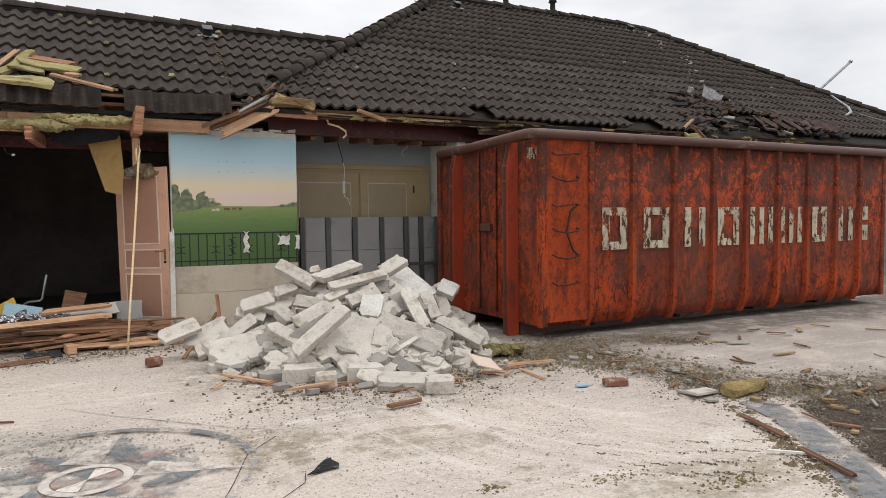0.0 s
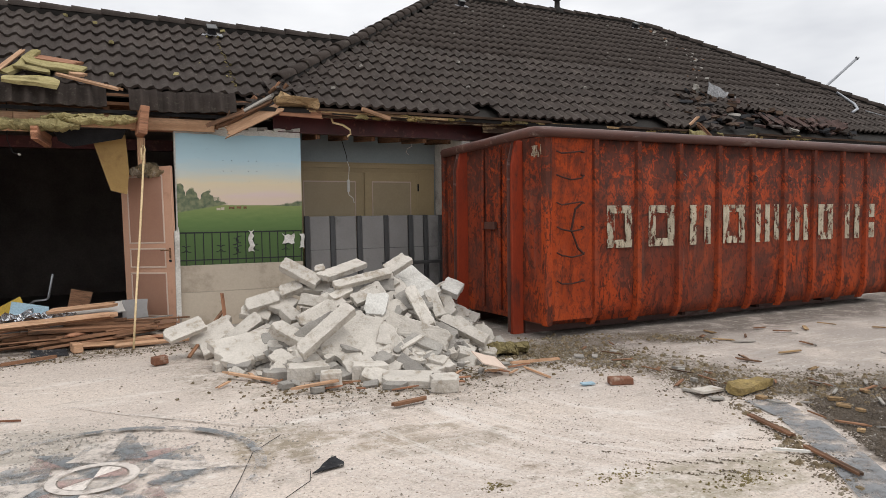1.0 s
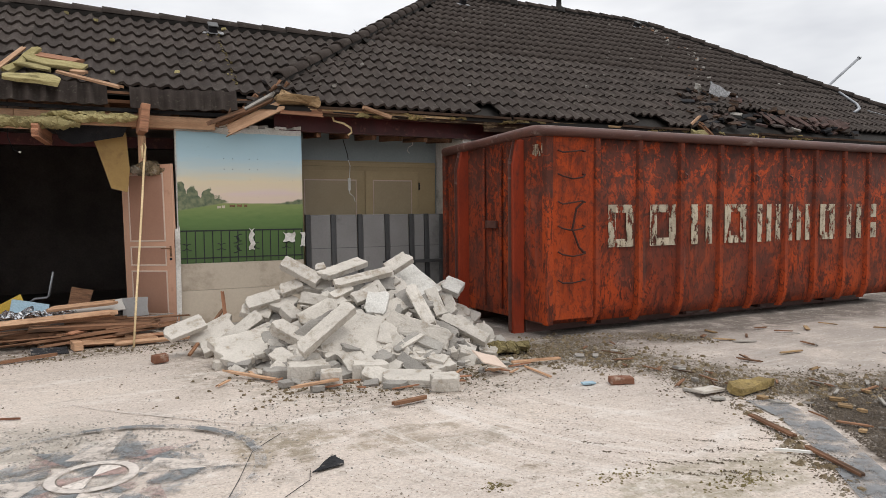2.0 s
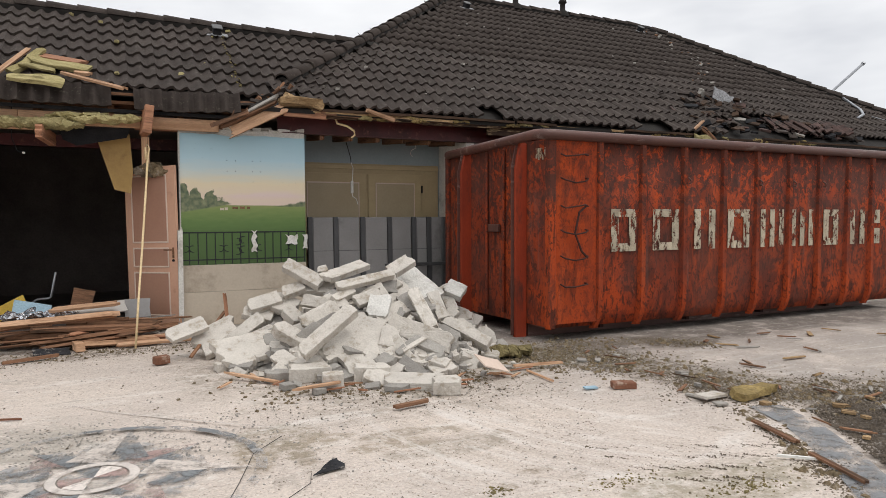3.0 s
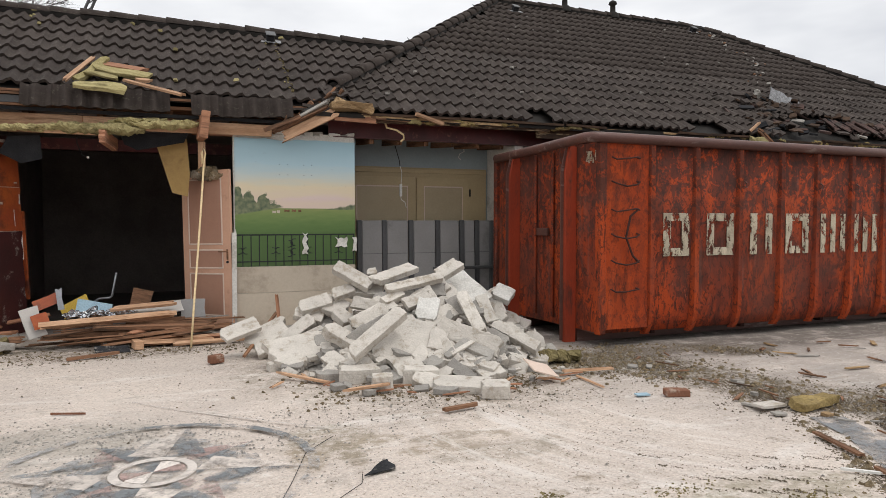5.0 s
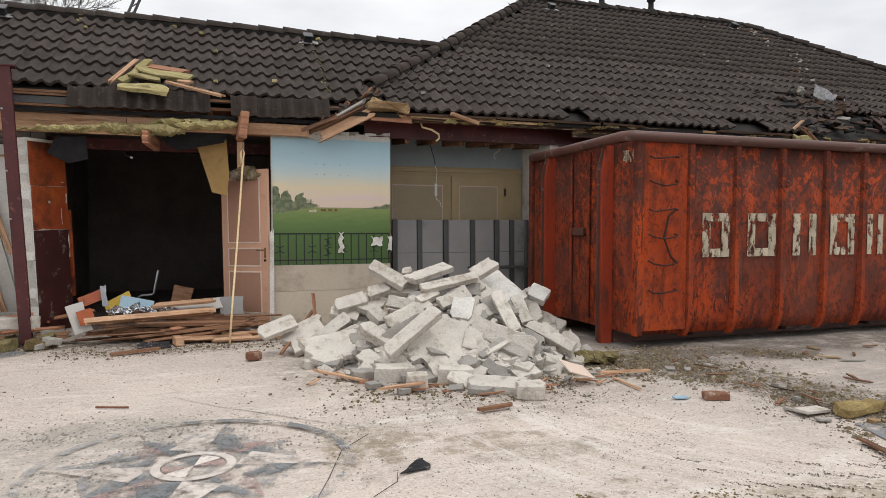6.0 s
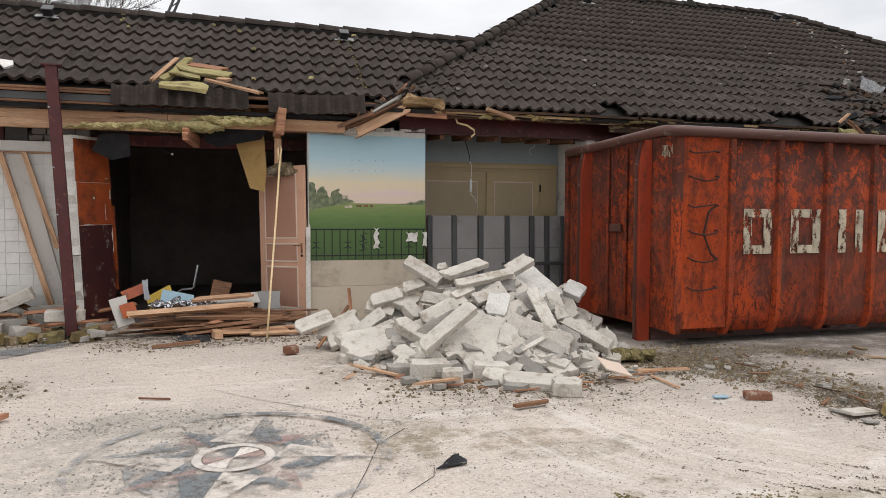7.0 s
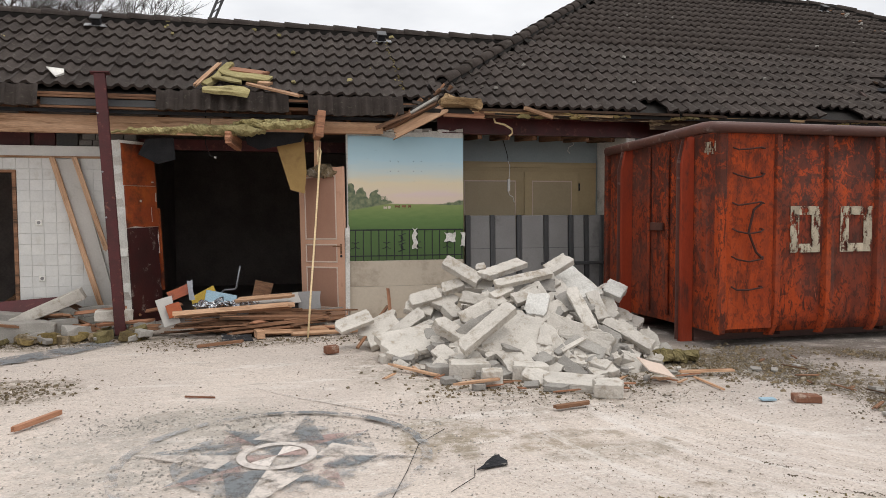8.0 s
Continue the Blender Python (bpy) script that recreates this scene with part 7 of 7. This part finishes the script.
crumbs("tread_dirt", treads, 0.002, 0.0075, M_DEBRIS, "dirt dropped from machine tracks in short dashes", 7)
litter = [(rng.uniform(-3.9, -1.7), rng.gauss(8.95, 0.2)) for _ in range(900)] + [(rng.uniform(-1.7, 1.0), rng.gauss(8.5, 0.2)) for _ in range(600)] + [(rng.gauss(3.9, 0.35), rng.gauss(6.0, 0.25)) for _ in range(500)] + [(rng.gauss(-2.4, 0.3), rng.gauss(6.5, 0.22)) for _ in range(400)]
litter += [(rng.gauss(2.5, 0.75), rng.gauss(5.65, 0.16) + 0.12 * (rng.random() - 0.5)) for _ in range(1500)] + [(rng.gauss(1.3, 0.3), rng.gauss(6.3, 0.25)) for _ in range(160)]
crumbs("dry_litter", litter, 0.004, 0.024, M_LITTER, "dry leaves and moss litter among the rubble", 8)
crumbs("dirt_clods", clods, 0.006, 0.035, M_LITTER, "clods of brown dirt and litter in the trodden band", 12)
crumbs("soil_crumbs", soil, 0.002, 0.013, M_SOIL, "dark damp soil crumbs beside the paving band", 13)
crumbs("dirt_specks", specks, 0.0012, 0.006, M_DEBRIS, "fine dark specks of dirt over the screed", 11)
crumbs("dirt_crumbs", dark, 0.002, 0.012, M_DEBRIS, "brown dirt and small rubble crumbs strewn over the yard", 1)
grey = [(rng.gauss(-0.9, 0.5), rng.gauss(5.15, 0.22)) for _ in range(1500)] + [(rng.gauss(-0.9, 0.3), rng.gauss(4.2, 0.2)) for _ in range(500)]
grey += [(rng.gauss(0.7, 0.5), rng.gauss(4.4, 0.4)) for _ in range(300)] + [near_line(rng, BAND, 0.35) for _ in range(900)] + [(rng.uniform(-3, 6), rng.uniform(2.2, 9)) for _ in range(900)] + [(rng.gauss(-0.2, 0.8), rng.gauss(4.9, 0.5)) for _ in range(1600)]
grey += [(rng.gauss(2.5, 0.9), rng.gauss(5.6, 0.6)) for _ in range(1500)]
crumbs("grey_crumbs", grey, 0.002, 0.011, M_CONC2, "pale grey concrete crumbs strewn over the yard", 2)
moss = [(rng.gauss(2.6, 0.14), rng.gauss(2.98, 0.05)) for _ in range(260)] + [(rng.gauss(3.15, 0.16), rng.gauss(2.62, 0.06)) for _ in range(320)] + [near_line(rng, BAND[:3], 0.3) for _ in range(500)] + [(rng.gauss(1.86, 0.05), rng.gauss(3.18, 0.03)) for _ in range(90)]
crumbs("moss_bits", moss, 0.002, 0.011, M_MOSS, "yellow-green moss crumbs on the screed", 3)


def mound():
    """Fine rubble under the slabs of the heap."""
    bm = bmesh.new()
    R_, K = 34, 96
    rows = []
    for j in range(R_ + 1):
        r = j / R_
        row = []
        for k in range(K):
            a = k / K * math.tau
            x, y = 2.75 + r * (1.3 if math.cos(a) > 0 else 1.65) * math.cos(a), 7.5 + r * 1.8 * math.sin(a)
            z = 0.58 * (1 - r) ** 1.1 + 0.10 * noise.noise(Vector((x * 5, y * 5, 0))) * (1 - r) + 0.05 * noise.noise(Vector((x * 14, y * 14, 2))) + 0.06 * abs(noise.noise(Vector((x * 26, y * 26, 5))))
            row.append(bm.verts.new((x, y, max(z, -0.02) - 0.02 * r)))
        rows.append(row)
    for a, b in zip(rows, rows[1:]):
        for k in range(K):
            bm.faces.new((a[k], a[(k + 1) % K], b[(k + 1) % K], b[k]))
    bmesh.ops.recalc_face_normals(bm, faces=bm.faces[:])
    tagged(part("fine_rubble", bm, M_CONC2), "fine grey rubble filling the heap", "rubble", kind="stuff")


mound()


# ---- beyond the roofs ----
def bare_tree(x, y, h, seed):
    rng = random.Random(seed)
    t = thing("bare_tree", "leafless tree with fine branches behind the wing", "tree", pose(x, y, 0), "bare trees")
    trunk = tube([(0, 0, 0), (0.1, 0.1, h * 0.2), (0.0, 0.2, h * 0.42)], 0.32, sides=8, taper=0.2)
    part("trunk", trunk, M_BARK, t)
    verts, faces = [], []

    def limb(p, d, ln, r, depth):
        q = p + d * ln
        side = d.cross(Vector((0.3, 0.5, 0.8))).normalized()
        up = d.cross(side)
        k = len(verts)
        for c, rr in ((p, r), (q, r * 0.6)):
            for i in range(4):
                a = i * math.pi / 2
                verts.append(tuple(c + (side * math.cos(a) + up * math.sin(a)) * rr))
        faces.extend((k + i, k + (i + 1) % 4, k + 4 + (i + 1) % 4, k + 4 + i) for i in range(4))
        if depth:
            for _ in range(3 if depth > 2 else 4):
                e = (d + Vector((rng.gauss(0, 0.5), rng.gauss(0, 0.5), rng.gauss(0.12, 0.35)))).normalized()
                limb(p + d * ln * rng.uniform(0.55, 1.0), e, ln * rng.uniform(0.6, 0.85), r * 0.6, depth - 1)

    for i in range(7):
        a = i * math.tau / 7
        limb(Vector((0, 0.15, h * rng.uniform(0.3, 0.42))), Vector((math.cos(a) * 0.8, math.sin(a) * 0.8, rng.uniform(0.6, 1.2))).normalized(), h * 0.2, 0.10, 5)
    me = bpy.data.meshes.new("crown")
    me.from_pydata(verts, [], faces)
    me.materials.append(M_BARK)
    new("crown", me).parent = t


bare_tree(-15.0, 40, 18.5, 1)
bare_tree(-10.8, 42, 17.0, 2)


def crane():
    c = thing("crane_boom", "dark lattice crane boom rising behind the roof", "crane", pose(-5.82, 40, 7.0, 0, 22, 0))
    for dx in (-0.14, 0.14):
        for dy in (-0.14, 0.14):
            part("chord", tube([(dx, dy, 0), (dx * 0.9, dy * 0.9, 9)], 0.05, sides=5), M_GREYD, c)
    for i in range(18):
        part("lacing", tube([(-0.14, -0.14, i * 0.5), (0.14, -0.14, i * 0.5 + 0.5)], 0.035, sides=5), M_GREYD, c)
    part("mast", box(-0.25, 0.25, -0.25, 0.25, -7.2, 0.0), M_GREYD, c)


crane()


# ---- roof tiles ----
roof_slope(roof_wing, -8.4, EW, ZW, 39, 7, lambda x, y, r, c: x < y - HIPL + 0.5 and x > -6.5, 300, 1)
roof_slope(roof_main, EM - HIPL, EM, ZM, 56, 19, lambda x, y, r, c: y - HIPL < x < HIPR - y and y < RM + 0.1 and not (x < 2.2 and r < 1) and not (r == 0 and (8.1 < x < 8.9 or 10.4 < x < 16.0 or 5.1 < x < 5.5)) and not (r == 1 and 10.8 < x < 13.4) and not (r == 2 and 11.0 < x < 12.6), 300, 2)
caps(roof_wing, (-7, RW, HW + 0.04), (4.3, RW, HW + 0.04), 1)
caps(roof_main, (C[0] + 0.55, C[1] + 0.55, C[2] + 0.41), (A[0], A[1], A[2] + 0.07), 2)
caps(roof_main, (A[0], A[1], A[2] + 0.07), (B[0], B[1], B[2] + 0.07), 3)
caps(roof_main, (D[0], D[1], D[2] + 0.07), (B[0], B[1], B[2] + 0.07), 4)


# ---- wall tiles ----
def wall_tiles():
    bm = box(0, 0.1495, 0, 0.006, 0, 0.137, 0.0015)
    me = bpy.data.meshes.new("wall_tile")
    bm.to_mesh(me)
    bm.free()
    me.materials.append(M_WTILE)
    for c in range(14):
        for r in range(14):
            x, z = -2.18 - (c + 1) * 0.1525, 2.27 - (r + 1) * 0.14
            if x < -3.41 and z < 2.12:
                continue
            ob = new("wall_tile", me)
            ob.parent = wall_t
            ob.matrix_basis = pose(x, 9.8955, z)


wall_tiles()
